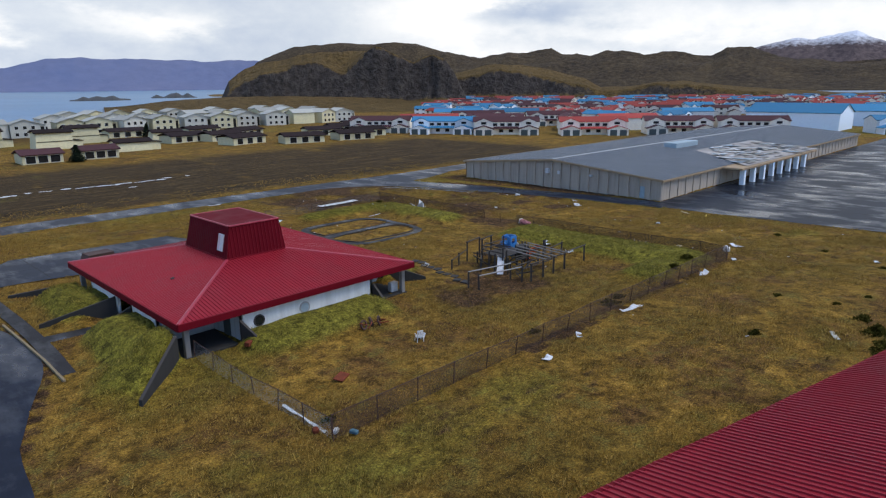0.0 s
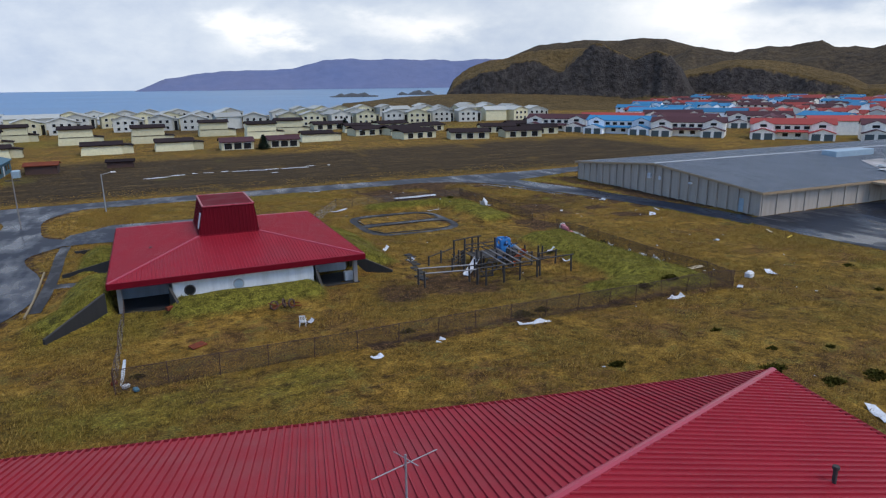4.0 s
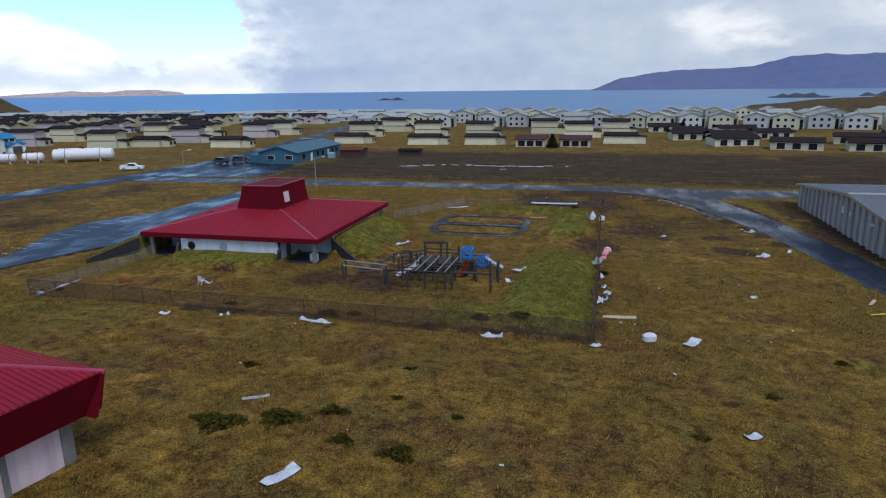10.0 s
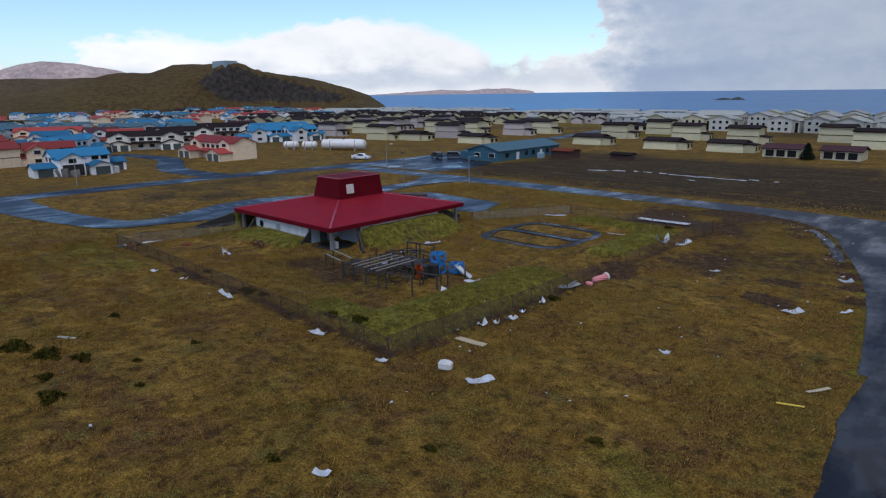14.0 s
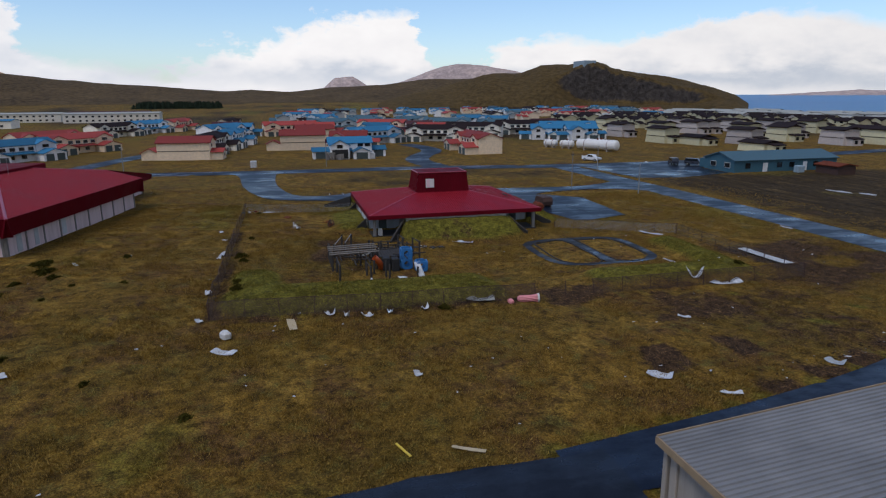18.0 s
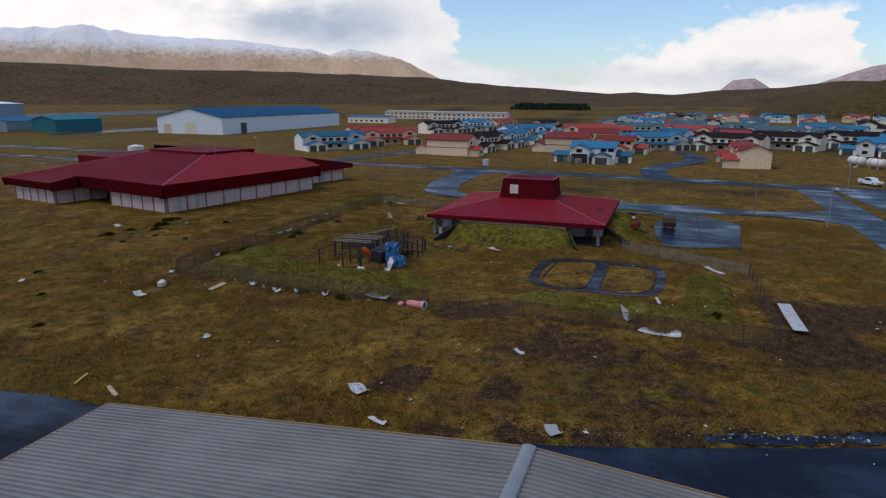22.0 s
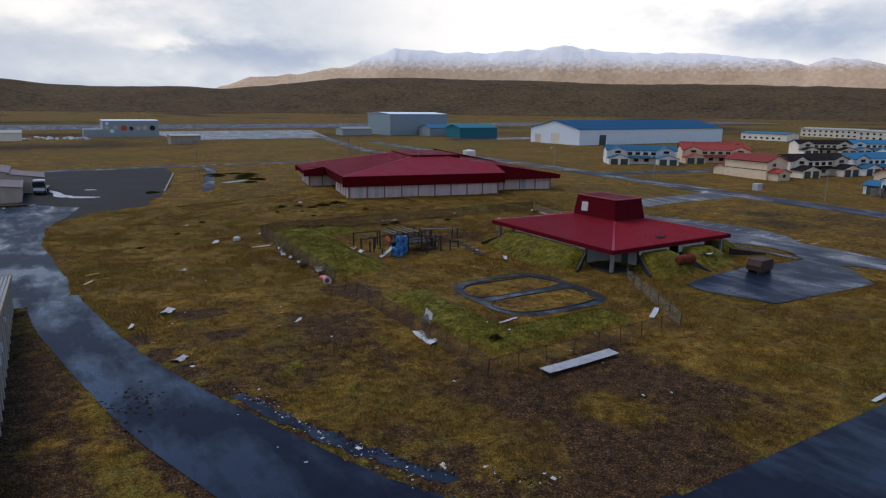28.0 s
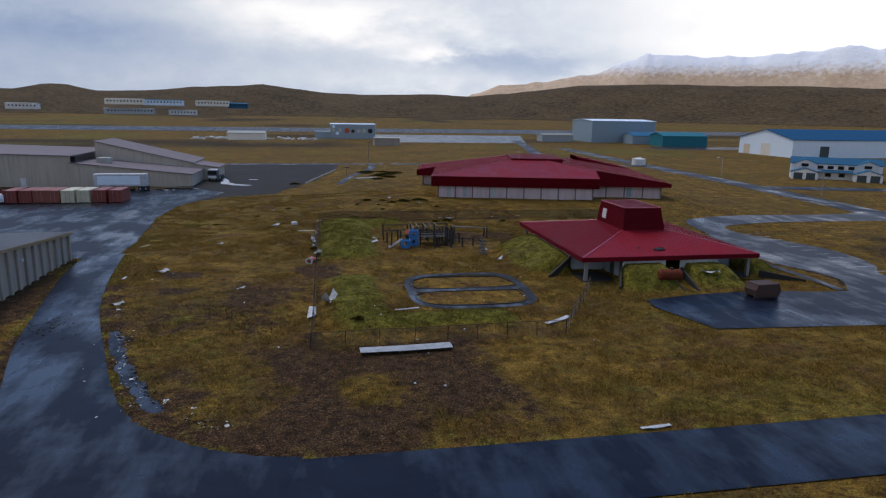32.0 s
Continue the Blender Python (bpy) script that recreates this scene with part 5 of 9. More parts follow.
def small_building():
    b = thing("daycare_building", "low square building with dark red metal pyramid roof and tower", "building")
    corner = {"a": (X0, Y0, EAVE), "b": (X1, Y0, EAVE), "c": (X1, Y1, EAVE), "d": (X0, Y1, EAVE)}
    foot = {"a": (TX0, TY0, TFOOT), "b": (TX1, TY0, TFOOT), "c": (TX1, TY1, TFOOT), "d": (TX0, TY1, TFOOT)}
    for p, q, mat in (("a", "b", "red_x"), ("b", "c", "red_y"), ("c", "d", "red_x"), ("d", "a", "red_y")):
        mb = MB()
        ribbed_slope(mb, corner[p], corner[q], foot[p], foot[q], 0.30, 0.055)
        part("roof_slope", mb, mat, b, "dark red ribbed metal roofing")
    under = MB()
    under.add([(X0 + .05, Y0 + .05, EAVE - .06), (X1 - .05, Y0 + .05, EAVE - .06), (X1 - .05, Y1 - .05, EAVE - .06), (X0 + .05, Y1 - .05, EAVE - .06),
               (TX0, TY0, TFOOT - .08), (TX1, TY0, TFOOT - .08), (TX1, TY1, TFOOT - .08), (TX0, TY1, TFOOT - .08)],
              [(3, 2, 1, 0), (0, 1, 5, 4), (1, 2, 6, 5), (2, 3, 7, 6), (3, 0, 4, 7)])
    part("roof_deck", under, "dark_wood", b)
    for k in "abcd":
        mb = MB()
        cap_line(mb, corner[k], foot[k])
        part("hip_cap", mb, "red_cap", b, "lighter red metal hip cap")
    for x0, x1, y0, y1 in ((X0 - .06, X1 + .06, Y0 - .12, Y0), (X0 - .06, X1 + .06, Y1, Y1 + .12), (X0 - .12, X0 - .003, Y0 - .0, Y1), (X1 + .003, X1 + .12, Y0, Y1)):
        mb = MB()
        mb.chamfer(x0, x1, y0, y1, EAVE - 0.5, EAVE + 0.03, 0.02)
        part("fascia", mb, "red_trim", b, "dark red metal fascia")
    # tower: four leaning ribbed walls, their shade put into a darker red
    up = {"a": (UX0, UY0, TTOP), "b": (UX1, UY0, TTOP), "c": (UX1, UY1, TTOP), "d": (UX0, UY1, TTOP)}
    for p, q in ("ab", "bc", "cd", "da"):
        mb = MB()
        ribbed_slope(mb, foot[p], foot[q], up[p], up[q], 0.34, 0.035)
        part("tower_wall", mb, "red_tower", b, "red ribbed tower wall, shaded in its colour")
    mb = MB()
    mb.chamfer(UX0 - .08, UX1 + .08, UY0 - .08, UY1 + .08, TTOP - 0.04, TTOP + 0.09, 0.04)
    part("tower_roof", mb, "red_tower", b)
    for p, q in ("ab", "bc", "cd", "da"):
        mb = MB()
        a, c = Vector(up[p]), Vector(up[q])
        cap_line(mb, a + Vector((0, 0, .08)), c + Vector((0, 0, .08)), 0.09, 0.06)
        part("tower_trim", mb, "red_cap", b)
        mb = MB()
        cap_line(mb, Vector(foot[p]) + Vector((0, 0, .02)), Vector(foot[q]) + Vector((0, 0, .02)), 0.12, 0.07)
        part("flashing", mb, "red_trim", b)

    def tower_window(cx_, cy_, ang, lean, w, h):
        m = Matrix.Translation((cx_, cy_, 5.95)) @ Matrix.Rotation(radians(ang), 4, "Z") @ Matrix.Rotation(radians(-lean), 4, "X")
        fr = MB()
        fr.chamfer(-w / 2 - .08, w / 2 + .08, -.09, 0.02, -h / 2 - .08, h / 2 + .08, 0.02, m)
        f = part("tower_window", fr, "frame", b, "pale square window in the tower")
        pn = MB()
        pn.box(-w / 2, -0.03, -.11, -.092, -h / 2, h / 2, m)
        part("pane", pn, "mauve_wall", f, "boarded pale pink pane")
        pn = MB()
        pn.box(0.03, w / 2, -.11, -.092, -h / 2, h / 2, m)
        part("pane", pn, "frame", f)
    # black slabs for the dark inside holes: torn north slope, smaller one on west
    k = (TFOOT - EAVE) / (Y1 - TY1)
    for x, y, w, d, a in ((28.5, 67.1, .62, .34, 12), (28.15, 66.95, .3, .2, 40), (28.95, 67.25, .34, .16, -25), (30.9, 66.6, .14, .12, 0)):
        mb = MB()
        mb.chamfer(-w, w, -d, d, .05, .14, .03, Matrix.Translation((x, y, EAVE + (Y1 - y) * k + .04)) @ Matrix.Rotation(math.atan(-k), 4, "X") @ Matrix.Rotation(radians(a), 4, "Z"))
        part("torn_sheet", mb, "black", b, "black slab for the dark of a torn hole in the roofing")
    kw = (TFOOT - EAVE) / (TX0 - X0)
    mb = MB()
    mb.chamfer(-.14, .14, -.18, .18, .05, .13, .03, Matrix.Translation((19.9, 53.4, EAVE + (19.9 - X0) * kw + .04)) @ Matrix.Rotation(math.atan(-kw), 4, "Y"))
    part("torn_sheet", mb, "black", b, "black slab for the dark of a small hole in the roofing")
    tower_window(TX1 - 0.15, 54.75, 90, 6.5, 1.1, 1.15)
    tower_window(TX0 + 0.32, 54.0, -90, 13, .8, 1.35)

    # low white walls set back under the eave, open at the four corners
    i, t, zb = 0.34, 0.2, -0.3
    wx0, wx1, wy0, wy1 = X0 + i, X1 - i, Y0 + i, Y1 - i
    gap = 4.5
    for x0, x1, y0, y1 in ((wx0 + gap, wx1 - gap, wy0, wy0 + t), (wx0 + gap, 26.4, wy1 - t, wy1), (28.3, wx1 - gap, wy1 - t, wy1), (wx0, wx0 + t, wy0 + gap, 54.2), (wx0, wx0 + t, 57.4, wy1 - gap), (wx1 - t, wx1, wy0 + gap, wy1 - gap)):
        mb = MB()
        mb.box(x0, x1, y0, y1, zb, EAVE - 0.12)
        part("wall", mb, "white_wall", b, "white painted low wall, streaked")
    for sx, sy in ((0, 0), (1, 0), (1, 1), (0, 1)):
        ax, ay = (wx0, wx1)[sx], (wy0, wy1)[sy]
        dx, dy = (1, -1)[sx], (1, -1)[sy]
        mb = MB()
        mb.box(min(ax + dx * gap, ax + dx * (gap + t)), max(ax + dx * gap, ax + dx * (gap + t)), min(ay, ay + dy * gap), max(ay, ay + dy * gap), zb, EAVE - 0.12)
        mb.box(min(ax, ax + dx * gap), max(ax, ax + dx * gap), min(ay + dy * gap, ay + dy * (gap + t)), max(ay + dy * gap, ay + dy * (gap + t)), zb, EAVE - 0.12)
        part("porch_wall", mb, "pale_blue_wall", b, "pale blue-grey porch wall")
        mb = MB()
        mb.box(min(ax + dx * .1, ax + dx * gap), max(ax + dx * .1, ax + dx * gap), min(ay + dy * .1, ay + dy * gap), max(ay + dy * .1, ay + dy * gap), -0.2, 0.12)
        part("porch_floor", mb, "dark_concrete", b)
        mb = MB()
        mb.chamfer(ax + dx * .45 - .2, ax + dx * .45 + .2, ay + dy * .45 - .2, ay + dy * .45 + .2, -0.2, EAVE - 0.14, 0.03)
        part("post", mb, "post", b, "grey corner post")
        mb = MB()
        mb.box(ax + dx * gap - (0.02 if dx > 0 else -0.0) - .02, ax + dx * gap + .02, ay + dy * 1.6, ay + dy * 2.7, 0.12, 2.15)
        part("door", mb, "door_dark", b, "dark doorway")
    # round windows in the south wall
    for px, dark in ((22.75, True), (26.95, False)):
        rim = MB()
        n = 20
        ring = [(math.cos(2 * math.pi * k / n), math.sin(2 * math.pi * k / n)) for k in range(n)]
        pts = [(px + 0.50 * c, wy0 - .05, 1.55 + 0.50 * s) for c, s in ring] + [(px + 0.38 * c, wy0 - .05, 1.55 + 0.38 * s) for c, s in ring] + [(px + 0.50 * c, wy0 + .01, 1.55 + 0.50 * s) for c, s in ring]
        rim.add(pts, [(k, (k + 1) % n, n + (k + 1) % n, n + k) for k in range(n)] + [(k, 2 * n + k, 2 * n + (k + 1) % n, (k + 1) % n) for k in range(n)])
        r = part("round_window", rim, "dark_wood" if dark else "galv", b, "round porthole window")
        gl = MB()
        gl.add([(px + 0.39 * c, wy0 - .03, 1.55 + 0.39 * s) for c, s in ring], [tuple(range(n))])
        part("pane", gl, "glass" if dark else "hangar_grey", r)
    return b


small_building()

# wing walls that hold the earth back at the open corners
def wing_wall(x0, y0, x1, y1, h0, h1, t=0.22):
    w = thing("retaining_wall", "sloping concrete wing wall, its shade in the colour, holding back a grass bank", "wall", "wing walls of the small building")
    d = Vector((x1 - x0, y1 - y0, 0)).normalized()
    s = Vector((-d.y, d.x, 0)) * t / 2
    mb = MB()
    a, c = Vector((x0, y0, 0)), Vector((x1, y1, 0))
    pts = [a - s, a + s, c + s, c - s]
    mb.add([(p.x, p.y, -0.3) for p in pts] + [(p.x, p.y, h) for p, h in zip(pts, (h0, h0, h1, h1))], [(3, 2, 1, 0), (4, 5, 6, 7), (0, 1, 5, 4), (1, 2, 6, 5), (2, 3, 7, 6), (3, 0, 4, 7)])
    # wall and coping are coloured near black for their shaded sides
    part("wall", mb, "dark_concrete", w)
    mb = MB()
    mb.slab([(pts[0].x, pts[0].y, h0 + .05), (pts[3].x, pts[3].y, h1 + .05), (pts[2].x, pts[2].y, h1 + .05), (pts[1].x, pts[1].y, h0 + .05)], 0.046)
    part("coping", mb, "dark_wood", w)


for v in ((16.0, 44.3, 11.8, 40.2, 2.3, 0.4), (21.1, 44.6, 21.9, 42.6, 2.0, 0.4), (34.2, 44.6, 34.3, 42.9, 1.9, 0.4), (38.7, 49.0, 42.6, 46.6, 2.1, 0.3),
          (38.7, 64.2, 41.8, 65.9, 2.1, 0.3), (34.1, 68.7, 35.6, 72.0, 1.9, 0.3), (26.3, 68.7, 26.9, 74.0, 1.5, 0.1), (28.4, 68.7, 28.9, 74.2, 1.5, 0.1), (21.1, 68.7, 20.2, 71.4, 1.3, 0.2), (16.0, 68.9, 11.4, 71.4, 0.9, 0.2),
          (16.5, 57.5, 11.2, 60.2, 2.1, 0.3), (16.5, 54.1, 13.0, 54.5, 2.0, 0.4)):
    wing_wall(*v)


# ---- the large red-roofed building in the south ----
def panel_run(b, ax, ay, bx, by, n, z0, z1, seed, blank=False):
    """Pale upright panels between dark posts, from one corner to another."""
    rg = random.Random(seed)
    length, turn = math.hypot(bx - ax, by - ay), math.degrees(math.atan2(by - ay, bx - ax))
    m, w = pose(ax, ay, 0, 0, 0, turn), length / n
    for i in range(n):
        mb = MB()
        mb.box(i * w + .14, (i + 1) * w - .14, -.12, .12, z0, z1, m)
        p = part("wall_panel", mb, "mauve_wall", b, "pale mauve wall panel")
        if not blank and rg.random() < .2:
            k, wd = i * w + .14 + (w - .3) * rg.uniform(.05, .55), rg.uniform(.6, 1.1)
            mb = MB()
            mb.box(k, k + wd, -.155, -.124, z0 + .9, z1 - .2, m)
            part("boarded_window", mb, rg.choice(("grey_wood", "grey_siding", "hangar_grey")), p, "narrow boarded window")
    for i in range(n + 1):
        mb = MB()
        mb.chamfer(i * w - .14, i * w + .14, -.2, .2, z0, z1, .02, m)
        part("wall_post", mb, "grey_wood", b)


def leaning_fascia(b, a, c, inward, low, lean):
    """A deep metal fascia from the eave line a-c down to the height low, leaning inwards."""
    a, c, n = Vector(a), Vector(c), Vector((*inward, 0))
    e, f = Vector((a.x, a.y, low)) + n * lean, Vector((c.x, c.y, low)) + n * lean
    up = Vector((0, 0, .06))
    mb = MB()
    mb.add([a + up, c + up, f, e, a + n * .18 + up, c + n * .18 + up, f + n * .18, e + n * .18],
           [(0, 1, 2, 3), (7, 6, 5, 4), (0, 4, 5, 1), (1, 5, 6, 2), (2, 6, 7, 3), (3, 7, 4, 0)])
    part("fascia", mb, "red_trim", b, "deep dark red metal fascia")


SCHOOL = pose(46.5, 4.5, 0, 0, 0, -12)          # its north-east corner; x runs east, y north


def large_building():
    b = thing("school_building", "large low building with deep dark red metal roof and mauve panels", "building", at=SCHOOL)
    t, e, low = 8.9, 6.0, 3.9

    def slope(p, q, u, v, mat, top=None):
        mb = MB()
        ribbed_slope(mb, p, q, u, v, .30, .06, 0, top)
        part("roof_slope", mb, mat, b, "dark red ribbed metal roofing")
    ne, nt, wt = (-.2, -.2, e), (-18, -12, t), (-25.1, -12, t)
    slope((-25.1, -.2, e), ne, wt, nt, "red_x")
    full = math.hypot(11.8, t - e)
    slope((-35.4, -.2, e), (-25.1, -.2, e), (-35.4, -12, t), wt, "red_x", lambda s: full * (.449 + .551 * s / 10.3))
    slope((-.2, -22.8, e), ne, (-18, -22.8, t), nt, "red_y")
    slope((4.4, -38.5, 5.25), (4.4, -22.8, 5.25), (-18, -27, t), (-18, -22.8, t), "red_y")
    slope((-34, -38.5, 5.25), (4.4, -38.5, 5.25), (-29, -27, t), (-18, -27, t), "red_x")
    wide = math.hypot(26.7, 4.14)
    slope((-51.8, -5.5, 4.76), (-51.8, -42.2, 4.76), (-25.1, -5.5, t), (-25.1, -42.2, t), "red_y", lambda s: wide * (min(1, .614 + .386 * s / 6.5) if s < 22 else .66))
    slope((-51.9, -56, 4.85), (-51.9, -42.2, 4.85), (-38, -56, 7.65), (-38, -42.2, 7.65), "red_y")
    for p, q in ((ne, nt), ((-35.4, -5.5, 7.3), wt), ((4.4, -38.5, 5.25), (-18, -27, t))):
        mb = MB()
        cap_line(mb, p, q, .17, .10)
        part("hip_cap", mb, "red_cap", b, "lighter red metal hip cap")
    mb = MB()
    mb.chamfer(-29.2, -17.6, -28, -11.6, t - .5, t + .33, .08)
    part("roof_top", mb, "red_trim", b, "flat red box along the top of the roof")
    mb = MB()
    mb.box(-38, -19, -55.5, -28.05, 3.95, 6.6)
    part("roof_back", mb, "red_trim", b)
    for a, c, n, z in ((ne, (-35.4, -.2, e), (0, -1), low), ((-.2, -22.8, e), ne, (-1, 0), low), ((4.4, -22.8, 5.25), (-.2, -22.8, e), (0, -1), low), ((4.4, -38.5, 5.25), (4.4, -22.8, 5.25), (-1, 0), low),
                       ((-35.4, -.2, e), (-35.4, -5.5, 7.3), (1, 0), low), ((-35.4, -5.5, 7.3), (-51.8, -5.5, 4.76), (0, -1), low), ((-51.8, -5.5, 4.76), (-51.8, -42.2, 4.76), (1, 0), low),
                       ((-38, -42.2, 7.65), (-51.9, -42.2, 4.85), (0, -1), low), ((-51.9, -42.2, 4.85), (-51.9, -56, 4.85), (1, 0), low), ((-34, -38.5, 5.25), (4.4, -38.5, 5.25), (0, 1), low), ((-51.9, -56, 4.85), (-38, -56, 7.65), (0, 1), low)):
        leaning_fascia(b, a, c, n, z, .7 if abs(a[2] - c[2]) < .01 else .12)
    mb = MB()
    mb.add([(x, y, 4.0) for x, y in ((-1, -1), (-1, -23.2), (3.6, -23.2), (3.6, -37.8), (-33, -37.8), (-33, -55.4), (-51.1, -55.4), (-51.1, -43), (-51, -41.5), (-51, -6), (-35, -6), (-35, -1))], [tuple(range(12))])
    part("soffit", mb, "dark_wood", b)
    z0, z1 = .8, 4.05
    panel_run(b, -1.7, -1.6, -34.2, -1.6, 9, z0, z1, 1)
    panel_run(b, -34.2, -7, -50, -7, 4, z0, z1, 2)
    panel_run(b, -1.7, -16, -1.7, -1.9, 5, z0, z1, 3)
    panel_run(b, -6, -24.4, 2.9, -24.4, 3, z0, z1, 4, True)
    panel_run(b, 2.9, -37, 2.9, -24.7, 5, z0, z1, 5)
    panel_run(b, -50, -7.4, -50, -41, 9, z0, z1, 6)
    panel_run(b, -34.2, -1.9, -34.2, -6.7, 1, z0, z1, 7, True)
    panel_run(b, -50.2, -44, -50.2, -54.6, 3, z0, z1, 8)
    # entrance recess: its shade is painted on as near-black walls
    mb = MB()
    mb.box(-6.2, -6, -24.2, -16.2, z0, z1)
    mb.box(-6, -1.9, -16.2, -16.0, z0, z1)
    part("entrance_wall", mb, "dark_concrete", b, "recessed entrance wall, its shade put into the colour")
    mb = MB()
    mb.box(-34, 2.6, -37.2, -37.0, z0, z1)
    mb.box(-50.0, -33, -54.9, -54.7, z0, z1)
    part("back_wall", mb, "mauve_wall", b)
    m = MB()
    m.tube((25.4, -2.3, 8.3), (25.4, -2.3, 10.9), 0.028)
    m.tube((24.5, -2.5, 10.62), (26.3, -2.05, 10.66), 0.014)
    m.tube((25.25, -1.9, 10.8), (25.55, -2.7, 10.8), 0.012)
    tagged(part("roof_antenna", m, "galv"), "thin metal aerial standing on the red roof", "antenna")
    m = MB()
    m.tube((39.2, -3.5, 6.7), (39.2, -3.5, 7.4), 0.07)
    m.tube((39.2, -3.5, 7.36), (39.2, -3.5, 7.46), 0.11)
    tagged(part("vent_pipe", m, "dark_wood"), "short dark vent pipe through the red roof", "pipe")


large_building()
SCHOOL_PLAN = [tuple((SCHOOL @ Vector((x, y, 0)))[:2]) for x, y in ((-1, -1), (-1, -23), (3.6, -23), (3.6, -38), (-33, -38), (-33, -56), (-54, -56), (-54, -43), (-51, -42), (-51, -6), (-35, -6), (-35, -1))]


# ---- the long grey-roofed building beside the drive ----
def long_building():
    b = thing("long_hall", "long low concrete building with a torn shallow grey metal roof", "building")
    x0, x1, y0, y1, yr, ze, zr, z0 = 100.4, 226.0, 50.1, 94.2, 71.9, 3.52, 5.38, -0.6
    lo, hi = x0 - 0.45, x1 + 0.4
    def zed(y):
        return ze + (zr - ze) * (1 - abs(y - yr) / (yr - y0))
    for (ya, yb), nm in (((y0 - .5, yr), "s"), ((yr, y1 + .5), "n")):
        mb = MB()
        if nm == "s":
            ribbed_slope(mb, (lo, ya, zed(ya)), (hi, ya, zed(ya)), (lo, yb, zr), (hi, yb, zr), 0.30, 0.08)
        else:
            ribbed_slope(mb, (lo, yb, zed(yb)), (hi, yb, zed(yb)), (lo, ya, zr), (hi, ya, zr), 0.30, 0.08)
        part("roof_slope", mb, "grey_roof", b, "grey ribbed metal roofing")
    mb = MB()
    cap_line(mb, (lo, yr, zr + .09), (hi, yr, zr + .09), 0.30, 0.09)
    part("ridge_cap", mb, "galv", b, "pale ridge cap")
    for y in (y0 - .55, y1 + .52):
        mb = MB()
        mb.box(lo, hi, y - .04, y + .04, zed(y0 - .5) - 0.32, zed(y0 - .5) + 0.05)
        part("eave_trim", mb, "tan_trim", b, "tan painted eave board")
    for ya, yb in ((y0 - .5, yr), (y1 + .5, yr)):
        mb = MB()
        mb.add([(lo - .06, ya, zed(ya) - .3), (lo, ya, zed(ya) - .3), (lo, yb, zr - .3), (lo - .06, yb, zr - .3), (lo - .06, ya, zed(ya) + .07), (lo, ya, zed(ya) + .07), (lo, yb, zr + .07), (lo - .06, yb, zr + .07)],
               [(3, 2, 1, 0), (4, 5, 6, 7), (0, 1, 5, 4), (1, 2, 6, 5), (2, 3, 7, 6), (3, 0, 4, 7)])
        part("verge_trim", mb, "tan_trim", b, "tan painted verge board")
    # west wall: concrete panels with raised ribs
    n = 22
    for i in range(n):
        a, c = y0 + (y1 - y0) * i / n, y0 + (y1 - y0) * (i + 1) / n
        mb = MB()
        mb.add([(x0, a, z0), (x0 + .2, a, z0), (x0 + .2, c, z0), (x0, c, z0), (x0, a, zed(a) - .1), (x0 + .2, a, zed(a) - .1), (x0 + .2, c, zed(c) - .1), (x0, c, zed(c) - .1)],
               [(3, 2, 1, 0), (4, 5, 6, 7), (0, 1, 5, 4), (1, 2, 6, 5), (2, 3, 7, 6), (3, 0, 4, 7)])
        p = part("wall_panel", mb, "concrete", b, "weathered concrete wall panel")
        mb = MB()
        mb.chamfer(x0 - 0.3, x0 + .01, a - 0.22, a + 0.22, z0, zed(a) - 0.28, 0.04)
        part("rib", mb, "concrete", p)
    for x, w in ((x0, 126),):
        k = 42
        for i in range(k):
            a = x0 + i * 3.0
            mb = MB()
            mb.box(a, a + 3.0, y0, y0 + .2, z0, ze - .1)
            p = part("wall_panel", mb, "concrete", b, "weathered concrete wall panel")
            mb = MB()
            mb.chamfer(a + 0.2, a + 0.7, y0 - 0.16, y0 + .01, z0, ze - .32, 0.04)
            part("rib", mb, "concrete", p)
    for c in ((x0, x1, y1 - .2, y1), (x1 - .2, x1, y0, y1)):
        mb = MB()
        mb.box(*c, z0, ze - .1)
        part("wall", mb, "concrete", b)
    # wall boxes and a faded blue door on the west side
    for y, z, w, h in ((73.0, 2.7, .8, 0.9), (70.4, 2.75, .5, .6), (63.5, 2.9, .6, .3)):
        mb = MB()
        mb.chamfer(x0 - 0.42, x0 - .02, y - w / 2, y + w / 2, z, z + h, 0.03)
        part("wall_box", mb, "white_sheet", b, "white metal box on the wall")
    mb = MB()
    mb.box(x0 - 0.05, x0 + .02, 53.0, 54.2, 0.1, 2.1)
    part("door", mb, "hangar_grey", b, "faded blue door")
    # entrance canopy on square white columns, its roof stripped
    mb = MB()
    mb.box(124, 170, 45.8, 49.5, 3.05, 3.4)
    part("canopy", mb, "tan_trim", b, "flat entrance canopy with torn edge")
    for i in range(8):
        a = 126.5 + i * 5.2
        mb = MB()
        mb.chamfer(a - .45, a + .45, 46.1, 47.0, 0, 3.05, 0.05)
        part("column", mb, "pale_blue", b, "pale blue-grey square column")
    rng = random.Random(9)
    mb = MB()
    mb.slab([(128, 46.5, 3.5), (172, 46.5, 3.5), (172, 62, 4.62), (140, 62, 4.62)], 0.03)
    part("torn_roof_patch", mb, "stripped", b, "stripped roof patch of grey and brown boarding")
    for i in range(150):
        a, c = rng.uniform(130, 171), rng.uniform(47, 61)
        if a < 128 + (c - 46.5) * 0.8:
            continue
        z = max(zed(c), 3.5 + (c - 46.5) * .0723) + rng.uniform(.06, .25)
        w, d, r = rng.uniform(0.8, 5.0), rng.uniform(0.4, 1.3), rng.uniform(-.3, .3) + rng.choice((0, 0, 1.57))
